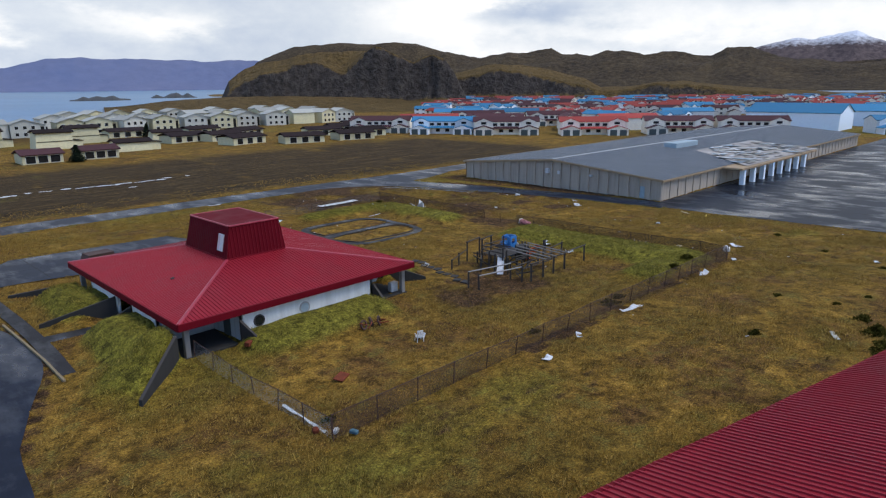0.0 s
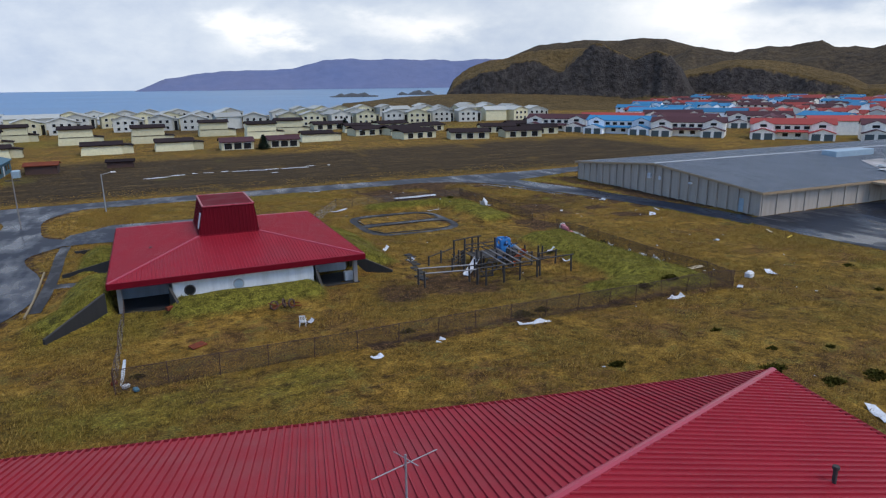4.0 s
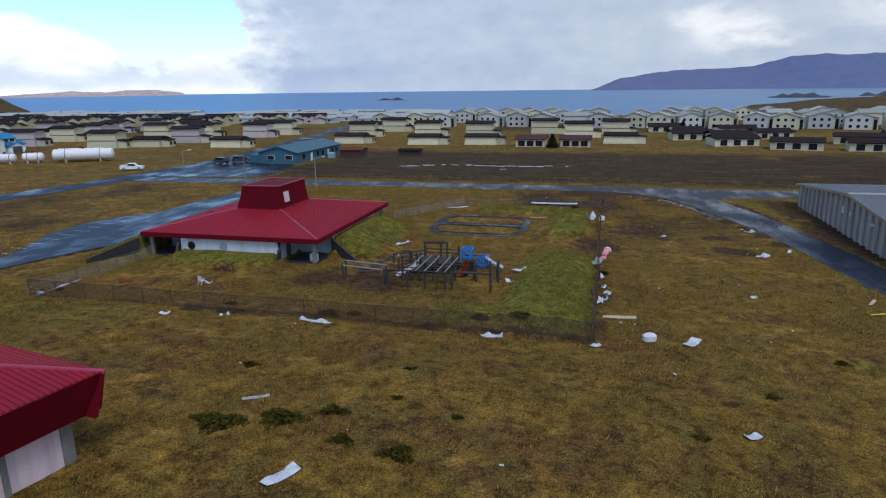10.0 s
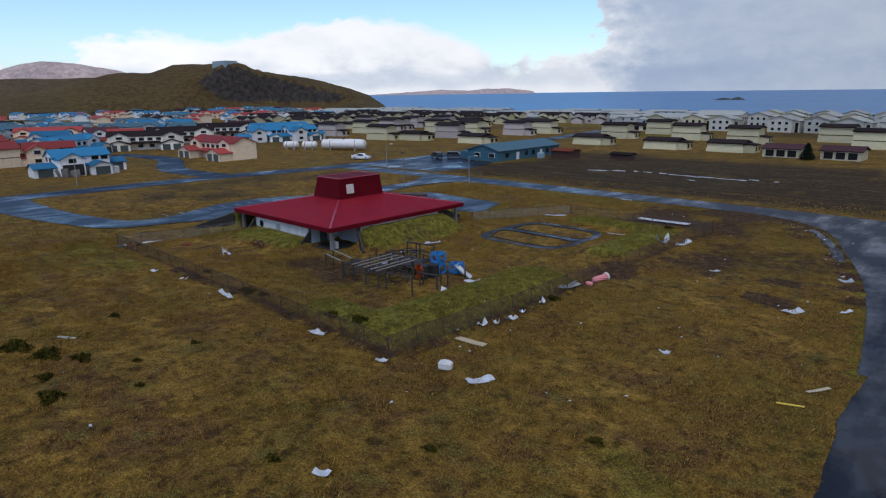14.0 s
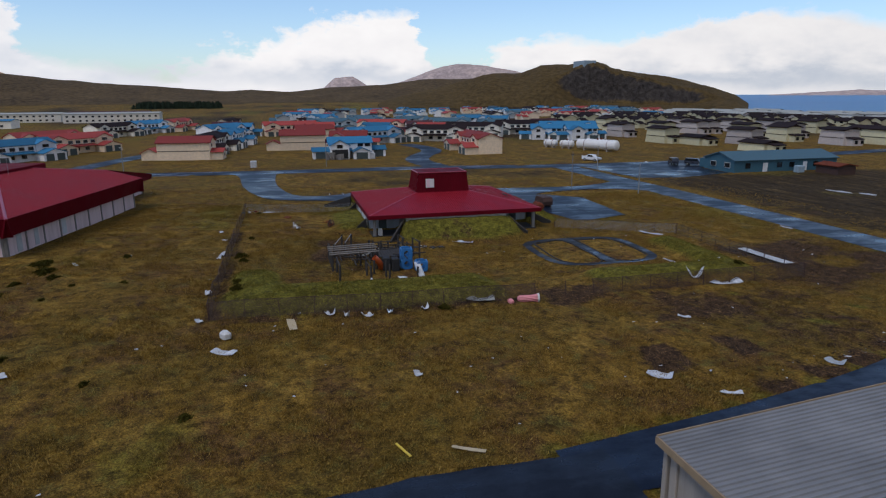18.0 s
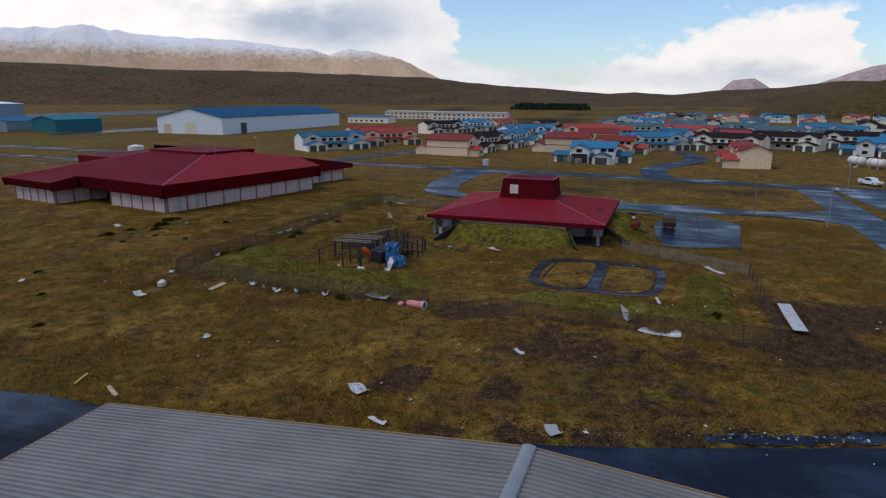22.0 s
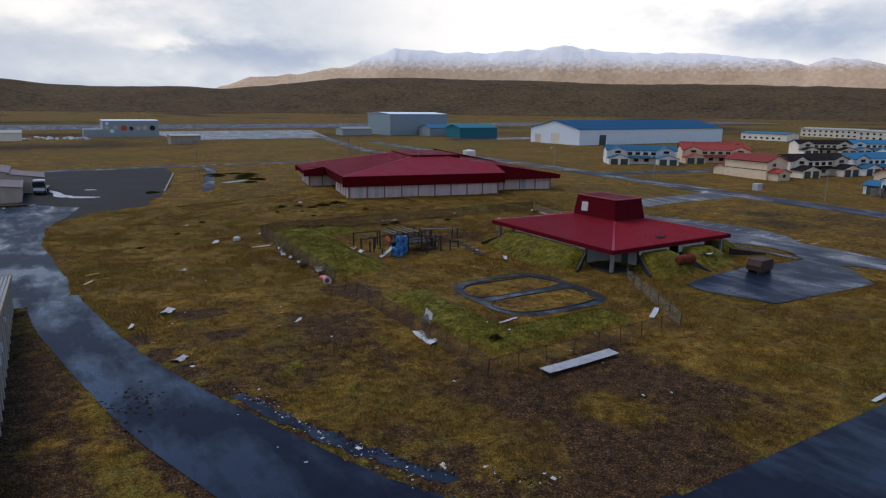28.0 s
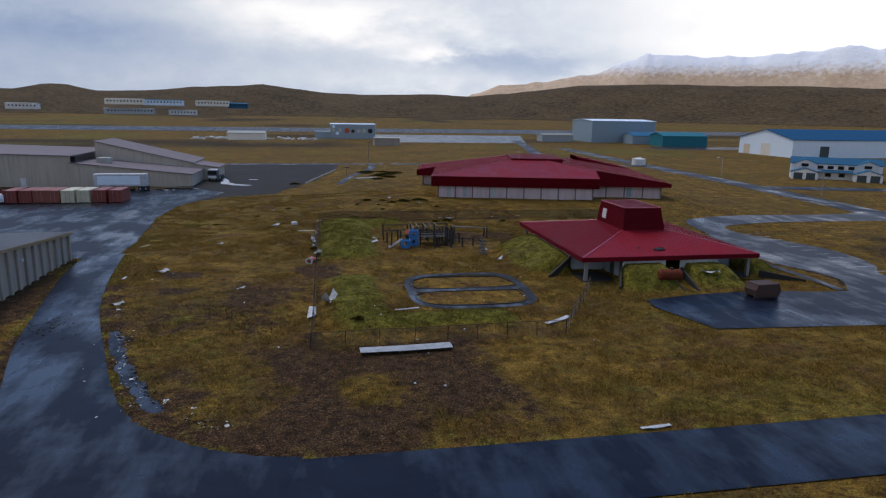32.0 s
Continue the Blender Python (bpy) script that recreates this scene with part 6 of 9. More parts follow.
        m = Matrix.Translation((a, c, z)) @ Matrix.Rotation(r, 4, "Z") @ Matrix.Rotation(rng.uniform(-.05, .12), 4, "Y")
        mb = MB()
        mb.box(-w / 2, w / 2, -d / 2, d / 2, 0, 0.05, m)
        part("loose_sheet", mb, rng.choice(("grey_shingle", "grey_siding", "grey_shingle", "hangar_grey", "white_sheet", "stripped", "grey_wood")), b)
    mb = MB()
    mb.chamfer(138, 149, 65.5, 68.5, 4.6, 6.0, 0.05)
    part("roof_unit", mb, "hangar_grey", b, "low weathered rooftop housing")


long_building()

# ---- the town: empty houses in rows ----
def windows_on(parent, w, z, count, width, height, y, face=-1, label="dark window"):
    """A row of framed windows on a wall that looks along -y (face -1) or +y."""
    for i in range(count):
        x = -w / 2 + w * (i + 0.5) / count
        mb = MB()
        y0, y1 = sorted((y, y + face * 0.06))
        mb.box(x - width / 2 - .1, x + width / 2 + .1, y0, y1, z - .1, z + height + .1)
        f = part("window", mb, "frame", parent, label)
        mb = MB()
        y0, y1 = sorted((y + face * 0.064, y + face * 0.085))
        mb.box(x - width / 2, x + width / 2, y0, y1, z, z + height)
        part("pane", mb, "glass", f)


def gable(mb, x0, x1, y0, y1, ze, zr, over=0.35, t=0.18, ridge="x"):
    """Two roof sheets with thickness over a rectangle."""
    if ridge == "x":
        ym = (y0 + y1) / 2
        k = (zr - ze) / (ym - y0)
        mb.slab([(x0 - over, y0 - over, ze - over * k), (x1 + over, y0 - over, ze - over * k), (x1 + over, ym, zr), (x0 - over, ym, zr)], t)
        mb.slab([(x0 - over, y1 + over, ze - over * k), (x1 + over, y1 + over, ze - over * k), (x1 + over, ym, zr + .003), (x0 - over, ym, zr + .003)], t)
    else:
        xm = (x0 + x1) / 2
        k = (zr - ze) / (xm - x0)
        mb.slab([(x0 - over, y0 - over, ze - over * k), (x0 - over, y1 + over, ze - over * k), (xm, y1 + over, zr), (xm, y0 - over, zr)], t)
        mb.slab([(x1 + over, y0 - over, ze - over * k), (x1 + over, y1 + over, ze - over * k), (xm, y1 + over, zr + .003), (xm, y0 - over, zr + .003)], t)
    return mb


def gable_body(mb, x0, x1, y0, y1, z0, ze, zr, ridge="x"):
    if ridge == "x":
        ym = (y0 + y1) / 2
        prof = [(y0, z0), (y1, z0), (y1, ze), (ym, zr), (y0, ze)]
        mb.add([(x0, y, z) for y, z in prof] + [(x1, y, z) for y, z in prof], [(4, 3, 2, 1, 0), (5, 6, 7, 8, 9)] + [(i, (i + 1) % 5, 5 + (i + 1) % 5, 5 + i) for i in range(5)])
    else:
        xm = (x0 + x1) / 2
        prof = [(x0, z0), (x1, z0), (x1, ze), (xm, zr), (x0, ze)]
        mb.add([(x, y0, z) for x, z in prof] + [(x, y1, z) for x, z in prof], [(0, 1, 2, 3, 4), (9, 8, 7, 6, 5)] + [(i, 5 + i, 5 + (i + 1) % 5, (i + 1) % 5) for i in range(5)])
    return mb


def townhouse(roof, wall, label, group):
    """A row of flats in two storeys with a gable roof; in front two broad garages with their own roofs. It looks along -y."""
    h = thing("house", label, "house", group)
    w, d = 25.0, 8.0
    mb = gable_body(MB(), -w / 2, w / 2, -d / 2, d / 2, -0.5, 5.0, 6.6)
    wl = part("wall", mb, wall, h)
    part("roof", gable(MB(), -w / 2, w / 2, -d / 2, d / 2, 5.06, 6.7), roof, h)
    windows_on(wl, w * .45, 3.3, 4, 1.6, 1.0, -d / 2)
    windows_on(wl, w * .3, 0.9, 2, 1.6, 1.1, -d / 2)
    for side in (-1, 1):
        cx_ = side * 8.6
        mb = gable_body(MB(), cx_ - 3.7, cx_ + 3.7, -d / 2 - 4.4, -d / 2 + 0.05, -0.5, 2.4, 3.6, "y")
        g = part("garage", mb, wall, h)
        part("garage_roof", gable(MB(), cx_ - 3.7, cx_ + 3.7, -d / 2 - 4.4, -d / 2 - 0.36, 2.46, 3.7, 0.35, 0.16, "y"), roof, g)
        for q in (-1.75, 1.75):
            mb = MB()
            mb.box(cx_ + q - 1.25, cx_ + q + 1.25, -d / 2 - 4.47, -d / 2 - 4.41, 0, 2.1)
            part("garage_door", mb, "door_dark", g, "dark garage door")
        # dormer gable over the upper floor
        mb = gable_body(MB(), cx_ - 3.0, cx_ + 3.0, -d / 2 - 0.5, 0, 2.6, 5.0, 6.2, "y")
        part("dormer", mb, wall, h)
        part("dormer_roof", gable(MB(), cx_ - 3.0, cx_ + 3.0, -d / 2 - 0.5, 0.2, 5.06, 6.3, 0.3, 0.15, "y"), roof, h)
        mb = MB()
        mb.box(cx_ - 1.0, cx_ + 1.0, -d / 2 - .58, -d / 2 - .51, 3.9, 4.8)
        part("dormer_window", mb, "glass", h, "dark dormer window")
    mb = MB()
    mb.slab([(-4.8, -d / 2 - 1.9, 2.5), (4.8, -d / 2 - 1.9, 2.5), (4.8, -d / 2 - .003, 3.1), (-4.8, -d / 2 - .003, 3.1)], 0.15)
    part("porch_roof", mb, roof, h)
    return h


def cluster_house(roof, wall, label, group, torn=False):
    """Two storeys in two crossing gables, with low garages stepped out before and beside them. It looks along -y."""
    h = thing("house", label, "house", group)
    wl = part("wall", gable_body(MB(), -6.5, 6.5, -1, 6, -.5, 4.6, 6.2), wall, h)
    part("roof", gable(MB(), -6.5, 6.5, -1, 6, 4.66, 6.3, .4), roof, h)
    wing = part("wing", gable_body(MB(), -6.3, -.8, -5.2, 1.5, -.5, 4.3, 5.7, "y"), wall, h)
    part("wing_roof", gable(MB(), -6.3, -.8, -5.2, 1.6, 4.36, 5.8, .4, .18, "y"), roof, wing)
    for x0, x1, y0, y1, ridge in ((.4, 5.4, -6.0, -1.05, "y"), (-11.4, -6.55, -2.5, 2.6, "x"), (6.55, 11.0, .4, 5.2, "x")):
        g = part("garage", gable_body(MB(), x0, x1, y0, y1, -.5, 2.3, 3.3, ridge), wall, h)
        part("garage_roof", gable(MB(), x0, x1, y0, y1, 2.36, 3.4, .35, .16, ridge), roof, g)
        mb = MB()
        mb.box(x0 + .8, x1 - .8, y0 - .08, y0 - .01, 0, 2.0)
        part("garage_door", mb, "door_dark", g, "dark garage door")
    mb = MB()
    mb.slab([(-.7, -4.6, 2.5), (.35, -4.6, 2.5), (.35, -1.05, 3.0), (-.7, -1.05, 3.0)], .14)
    part("porch_roof", mb, roof, h)
    for x, z, y in ((-3.6, 3.3, -5.2), (-3.6, .9, -5.2), (3.0, 3.4, -1.0), (5.2, 3.4, -1.0)):
        mb = MB()
        mb.box(x - .95, x + .95, y - .07, y - .005, z - .1, z + 1.1)
        f = part("window", mb, "frame", wl)
        mb = MB()
        mb.box(x - .8, x + .8, y - .1, y - .074, z, z + 1.0)
        part("pane", mb, "glass", f)
    for z in (.9, 3.3):
        for y in (1.0, 3.6):
            if z < 2 and y < 4:
                continue
            mb = MB()
            mb.box(-6.58, -6.505, y, y + 1.3, z, z + 1.1)
            part("window", mb, "glass", wl, "dark window")
    if torn:
        # no real hole: a black panel paints the unlit rooms behind the front
        mb = MB()
        mb.box(-5.9, -1.2, -5.4, -5.22, .2, 2.9)
        part("torn_opening", mb, "black", wing, "black panel for the dark inside where the front is torn off")
        rg = random.Random(8)
        for k in range(9):
            mb = MB()
            x = rg.uniform(-7.5, -.5)
            mb.box(-.7, .7, -.03, .03, 0, rg.uniform(.8, 2.2), pose(x, -5.9 - rg.random(), 0, rg.uniform(-30, 20), 0, rg.uniform(-50, 50)))
            part("loose_board", mb, "grey_wood", wing)
    return h


def end_house(roof, wall, label, group):
    """The plain broad end of a row: two storeys with a dark line between them, a gable roof, a low porch and a garage. Its blank side looks along -y."""
    h = thing("house", label, "house", group)
    wl = part("wall", gable_body(MB(), -7.6, 7.6, -4.3, 4.3, -.5, 5.3, 6.9), wall, h)
    part("roof", gable(MB(), -7.6, 7.6, -4.3, 4.3, 5.36, 7.0, .45, .2), roof, h)
    mb = MB()
    mb.box(-7.62, 7.62, -4.36, -4.302, 2.62, 2.78)
    part("band", mb, "brown_roof", wl, "dark line between the storeys")
    g = part("garage", gable_body(MB(), -12.4, -7.62, -3.6, 2.4, -.5, 2.4, 3.5, "y"), wall, h)
    part("garage_roof", gable(MB(), -12.4, -7.7, -3.6, 2.4, 2.46, 3.6, .35, .16, "y"), roof, g)
    pc = part("porch", gable_body(MB(), 7.62, 11.2, -3.8, 1.0, -.5, 2.4, 3.3, "x"), wall, h)
    part("porch_roof", gable(MB(), 7.7, 11.2, -3.8, 1.0, 2.46, 3.4, .35, .16, "x"), roof, pc)
    for x, z, w_ in ((11.22, .9, 1.3), (7.63, 3.7, 1.4)):
        mb = MB()
        mb.box(x, x + .07, -2.2, -2.2 + w_, z, z + 1.1)
        f = part("window", mb, "frame", wl)
        mb = MB()
        mb.box(x + .074, x + .1, -2.08, -2.32 + w_, z + .1, z + 1.0)
        part("pane", mb, "glass", f)
    return h


def beige_house(storeys, wall, label, group, w=11.0, d=7.2):
    """A plain long house: walls that lean in at the ends under a dark flat-pitched roof."""
    h = thing("house", label, "house", group)
    t = 3.0 * storeys - (0.4 if storeys == 2 else 0.0)
    mb = MB()
    c = 0.55
    lo = [(-w / 2, -d / 2), (w / 2, -d / 2), (w / 2, d / 2), (-w / 2, d / 2)]
    hi = [(-w / 2 + c, -d / 2 + .25), (w / 2 - c * 0.4, -d / 2 + .25), (w / 2 - c * 0.4, d / 2 - .25), (-w / 2 + c, d / 2 - .25)]
    mb.add([(x, y, -0.4) for x, y in lo] + [(x, y, 0.6) for x, y in lo] + [(x, y, t) for x, y in hi], [(3, 2, 1, 0), (8, 9, 10, 11)] + [(i, (i + 1) % 4, 4 + (i + 1) % 4, 4 + i) for i in range(4)] + [(4 + i, 4 + (i + 1) % 4, 8 + (i + 1) % 4, 8 + i) for i in range(4)])
    wl = part("wall", mb, wall, h)
    part("roof", gable(MB(), -w / 2 + c - .3, w / 2 - c * 0.4 + .3, -d / 2, d / 2, t + 0.02, t + 0.85, 0.35, 0.3), "brown_roof", h)
    if storeys == 2:
        mb = MB()
        mb.box(-w / 2 + 0.4, w / 2 - 0.2, -d / 2 - .02, -d / 2 + .3, 2.55, 2.72)
        part("band", mb, "brown_roof", wl, "dark band between the storeys")
    # the end bay with its porch, windows and a dark lean-to roof
    mb = MB()
    mb.box(w / 2 - 0.3, w / 2 + 3.0, -d / 2 + 1.2, d / 2 - 1.5, -0.4, 2.4)
    p = part("porch", mb, wall, h)
    mb = MB()
    mb.slab([(w / 2 - 0.6, -d / 2 + .9, 3.1), (w / 2 + 3.3, -d / 2 + .9, 2.5), (w / 2 + 3.3, d / 2 - 1.2, 2.5), (w / 2 - 0.6, d / 2 - 1.2, 3.1)], 0.25)
    part("porch_roof", mb, "brown_roof", p)
    for y in (-1.7, 1.0):
        mb = MB()
        mb.box(w / 2 + 3.0, w / 2 + 3.06, y, y + 1.3, 0.7, 1.9)
        part("window", mb, "glass", p, "dark window")
    windows_on(wl, w * 0.5, 1.0, 2, 1.4, 1.1, d / 2 - 0.1, 1)
    return h


def low_house(wall, roof, label, group, w=14.0):
    """A one-storey house with a row of dark windows under a low roof. It looks along -y."""
    h = thing("house", label, "house", group)
    d = 8.0
    mb = MB()
    mb.box(-w / 2, w / 2, -d / 2, d / 2, -0.4, 2.6)
    wl = part("wall", mb, wall, h)
    part("roof", gable(MB(), -w / 2, w / 2, -d / 2, d / 2, 2.66, 3.7, 0.5, 0.22), roof, h)
    windows_on(wl, w * 0.9, 0.3, 3, 2.2, 1.8, -d / 2)
    return h


def apartment(wall, label, group):
    """Two storeys under a low pale gable; the gable end with dark windows looks along -y."""
    h = thing("apartment_block", label, "apartment block", group)
    w, d = 10.0, 11.5
    mb = gable_body(MB(), -w / 2, w / 2, -d / 2, d / 2, -0.5, 5.6, 7.2, "y")
    wl = part("wall", mb, wall, h)
    part("roof", gable(MB(), -w / 2, w / 2, -d / 2, d / 2, 5.66, 7.3, 0.4, 0.2, "y"), "grey_shingle", h)
    for z in (0.8, 3.4):
        windows_on(wl, w * 0.85, z, 3, 1.2, 1.2, -d / 2)
    mb = MB()
    mb.box(w / 2 + .003, w / 2 + 2.4, -3.5, 3.5, -0.5, 4.9)
    s = part("stairwell", mb, wall, h)
    mb = MB()
    mb.slab([(w / 2, -3.8, 5.5), (w / 2 + 2.7, -3.8, 5.0), (w / 2 + 2.7, 3.8, 5.0), (w / 2, 3.8, 5.5)], 0.2)
    part("stairwell_roof", mb, "grey_shingle", s)
    mb = MB()
    mb.box(w / 2 + 0.6, w / 2 + 1.9, -3.58, -3.52, 0, 4.2)
    part("stair_opening", mb, "glass", s, "dark stair opening")
    return h


PROTO = []


FAR = {}            # houses too far off to be picked apart: wall material, roof material -> places


def row(kind, places, far_as=None):
    """Copies of a finished house at (x, y, turn); those far off are kept for one joined mesh."""
    first = True
    for x, y, a in places:
        if far_as and math.hypot(x - 50, y - 50) > 300:
            FAR.setdefault(far_as, []).append((x, y, a))
            continue
        m = pose(x, y, 0, 0, 0, a)
        if first and kind not in PROTO:
            kind.matrix_basis = m
            PROTO.append(kind)
        else:
            copy_thing(kind, m)
        first = False


rng = random.Random(21)
EAST, WEST, BEIGE, FLATS, GREY = "town houses to the east", "town houses to the west", "pale yellow houses", "pale apartment blocks by the shore", "long grey houses"
th = {
    "blue": townhouse("blue_roof", "white_siding", "white two-storey house with bright blue roof and twin garages", EAST),
    "red": townhouse("orange_roof", "cream", "cream two-storey house with red roof and twin garages", EAST),
    "brown": townhouse("maroon_roof", "cream", "cream two-storey house with maroon roof and twin garages", EAST),
}
# eastern field: rows that face the moor, going back towards the hill
spots = {"blue": [], "red": [], "brown": []}
first_row = [(187, 186, "blue"), (199, 164, "brown"), (218, 137, "red"), (241, 114, "brown"), (256, 92, "brown"), (292, 50, "blue"), (304, 30, "blue"), (176, 212, "brown")]
for x, y, c in first_row:
    spots[c].append((x, y, -52 + rng.uniform(-6, 6)))
ux, uy, vx, vy = 0.57, -0.82, 0.82, 0.57
for r in range(1, 17):
    block = rng.choice(("blue", "red", "brown"))
    for k in range(-3 - r // 2, 12 + r // 2):
        s = k * 29 + rng.uniform(-4, 4) + (r % 2) * 13
        x, y = 205 + ux * s + vx * r * 29 + rng.uniform(-4, 4), 152 + uy * s + vy * r * 29 + rng.uniform(-4, 4)
        far = math.hypot(x, y)
        if (270 < x < 352 and 44 < y < 118) or rng.random() < 0.14 or y < -60 or math.degrees(math.atan2(y, x)) > 52 - far * 0.012:
            continue
        if rng.random() < 0.8:
            block = rng.choice(("blue", "red", "brown", "red", "blue"))
        spots[block].append((x, y, -52 + rng.choice((0, 0, 45, 90, 135, 180)) + rng.uniform(-16, 16)))
for c in spots:
    row(th[c], spots[c], ("house", {"blue": "white_siding"}.get(c, "cream"), {"blue": "blue_roof", "red": "orange_roof", "brown": "maroon_roof"}[c]))

tw = {
    "blue": townhouse("blue_roof", "white_siding", "white house with blue roofs over house and garages", WEST),
    "red": townhouse("orange_roof", "tan_siding", "tan house with red roofs over house and garages", WEST),
    "brown": townhouse("brown_roof", "cream", "cream house with dark brown roof and garages", WEST),
    "teal": townhouse("teal_roof", "grey_siding", "grey house with blue-green roof and garages", WEST),
}
tc = {
    "torn": cluster_house("blue_roof", "white_siding", "white house with blue roofs, its front torn open", WEST, True),
    "blue": cluster_house("blue_roof", "white_siding", "white two-storey house with blue roofs and low garages", WEST),
    "red": cluster_house("orange_roof", "tan_siding", "tan two-storey house with red roofs and low garages", WEST),
    "brown": cluster_house("maroon_roof", "white_siding", "white two-storey house with maroon roofs and low garages", WEST),
    "teal": cluster_house("teal_roof", "grey_siding", "grey two-storey house with blue-green roofs and garages", WEST),
}
te = end_house("orange_roof", "tan_siding", "plain tan two-storey end house with red roof", WEST)
row(tc["torn"], [(-77, 54, 90)])
row(te, [(-87.2, 5.6, 83), (-152, 47, 95), (-113, 41, 88)])
row(tw["blue"], [(-93, -44.7, 143), (-136.2, 13.9, 170), (-135, 68, 127), (-240, -34, 150), (-183, 8, 150), (-152, 160, 75)])
row(tw["red"], [(-123.5, -35.5, 143), (-87, 98, 2), (-142, -50, 143), (-262, -22, 165), (-206, 84, 60), (-200, 38, 100)])
row(tw["brown"], [(-109.6, 9.2, 170), (-140, 96.6, 64), (-172, 146, 64), (-214, -44, 150), (-252, 6, 170), (-158, 118, 64)])
row(tw["teal"], [(-215, 120, 64), (-230, 60, 90)])
row(tc["blue"], [(-135, 143, 70), (-128, 156, 85), (-178, 76, 60), (-246, 158, 60), (-196, 14, 80)])
row(tc["red"], [(-112, 57, 80), (-190, 52, 95), (-168, 100, 64)])
row(tc["brown"], [(-191, 100, 90), (-190, 165, 90), (-212, 8, 90)])
row(tc["teal"], [(-202, 140, 80), (-225, 95, 95)])
far_spots = {"blue": [], "red": [], "brown": [], "teal": []}
for r in range(9):
    for k in range(11):
        x, y = -262 - r * 34 + rng.uniform(-7, 7), 22 + k * 30 + r * 6 + rng.uniform(-6, 6)
        if rng.random() < 0.28 or (x > -300 and y > 165):
            continue
        far_spots[rng.choice(("blue", "red", "brown", "teal", "teal", "blue"))].append((x, y, rng.choice((0, 90, 90, 180)) + rng.uniform(-12, 12)))
for c in far_spots:
    row(tw[c], far_spots[c], ("house", {"blue": "white_siding", "red": "tan_siding", "brown": "cream", "teal": "grey_siding"}[c], {"blue": "blue_roof", "red": "orange_roof", "brown": "brown_roof", "teal": "teal_roof"}[c]))

b1 = beige_house(1, "beige", "plain pale yellow house under a dark brown roof", BEIGE)
b2 = beige_house(2, "beige", "two-storey pale yellow house with dark brown roof", BEIGE)
b3 = beige_house(2, "mauve_siding", "two-storey faded mauve-grey house with dark brown roof", BEIGE)
row(b1, [(-59, 186, 6), (-21, 206, 5), (8, 203, 3), (28, 205, 2), (75, 214, -3), (-90, 184, 8), (101, 250, -8)])
row(b2, [(-103, 178, 8), (-28, 238, 5), (-2, 246, 4), (21, 240, 2), (74, 258, -2), (-70, 247, 6), (45, 262, 0), (-25, 271, 6), (60, 240, 0)])
row(b3, [(-141, 181, 9), (-149, 230, 9), (-112, 244, 8), (-191, 243, 10), (-152, 268, 9)])
more = {0: [], 1: [], 2: []}
for r in range(6):
    for k in range(9):
        x, y = -250 + k * 27 + rng.uniform(-5, 5) - r * 8, 200 + r * 27 + rng.uniform(-5, 5)
        if rng.random() < 0.22 or x > -66 - r * 5:
            continue
        more[rng.choice((0, 1, 1, 2))].append((x, y, 8 + rng.uniform(-8, 8)))
row(b1, more[0], ("house", "beige", "brown_roof")), row(b2, more[1], ("house", "beige", "brown_roof")), row(b3, more[2], ("house", "mauve_siding", "brown_roof"))
lo1 = low_house("beige", "maroon_roof", "low cream house with maroon roof and broken windows", BEIGE, 9.6)
row(lo1, [(46, 199, 0), (60.5, 200, 0)])
lo2 = low_house("beige", "brown_roof", "low cream house with dark brown roof", BEIGE, 14)
row(lo2, [(110, 208, 12), (126, 196, -14), (146, 193, -10), (160, 203, -14), (176, 214, -22), (112, 228, 15), (128, 240, 20), (150, 218, -15), (168, 228, -12), (100, 232, 8), (185, 240, -20), (120, 262, 10), (-40, 290, 5), (95, 275, 0)])
lo3 = low_house("grey_siding", "grey_shingle", "long pale grey house with pale roof", GREY, 30)
far = []
for r in range(7):
    for k in range(14):
        x, y = -420 + k * 40 + rng.uniform(-6, 6) + r * 5, 345 + r * 21 + rng.uniform(-4, 4)
        if rng.random() < 0.2 or x > 20 - r * 10 or (x > -50 and y < 380):
            continue
        far.append((x, y, rng.uniform(-6, 10)))
for k in range(26):
    far.append((rng.uniform(-520, -300), rng.uniform(230, 420), rng.uniform(-10, 30)))
row(lo3, far[:6])
FAR[("long", "grey_siding", "grey_shingle")] = far[6:]
a1 = apartment("beige", "two-storey pale yellow apartment block with grey roof", FLATS)
a2 = apartment("stone_siding", "two-storey pale apartment block with grey roof", FLATS)
pa, pb = [], []
for k in range(20):
    for r, y0 in enumerate((312, 352, 392)):
        x = -40 + k * 13.5 + r * 5 + rng.uniform(-2, 2)
        if rng.random() < (0.02, 0.15, 0.3)[r] or x > 230:
            continue
        p = (x, y0 - 0.09 * max(0, x - 30) + rng.uniform(-4, 4), rng.uniform(-14, 12) + (90 if rng.random() < 0.15 else 0))
        (pa if rng.random() < 0.5 else pb).append(p)
row(a1, pa), row(a2, pb)


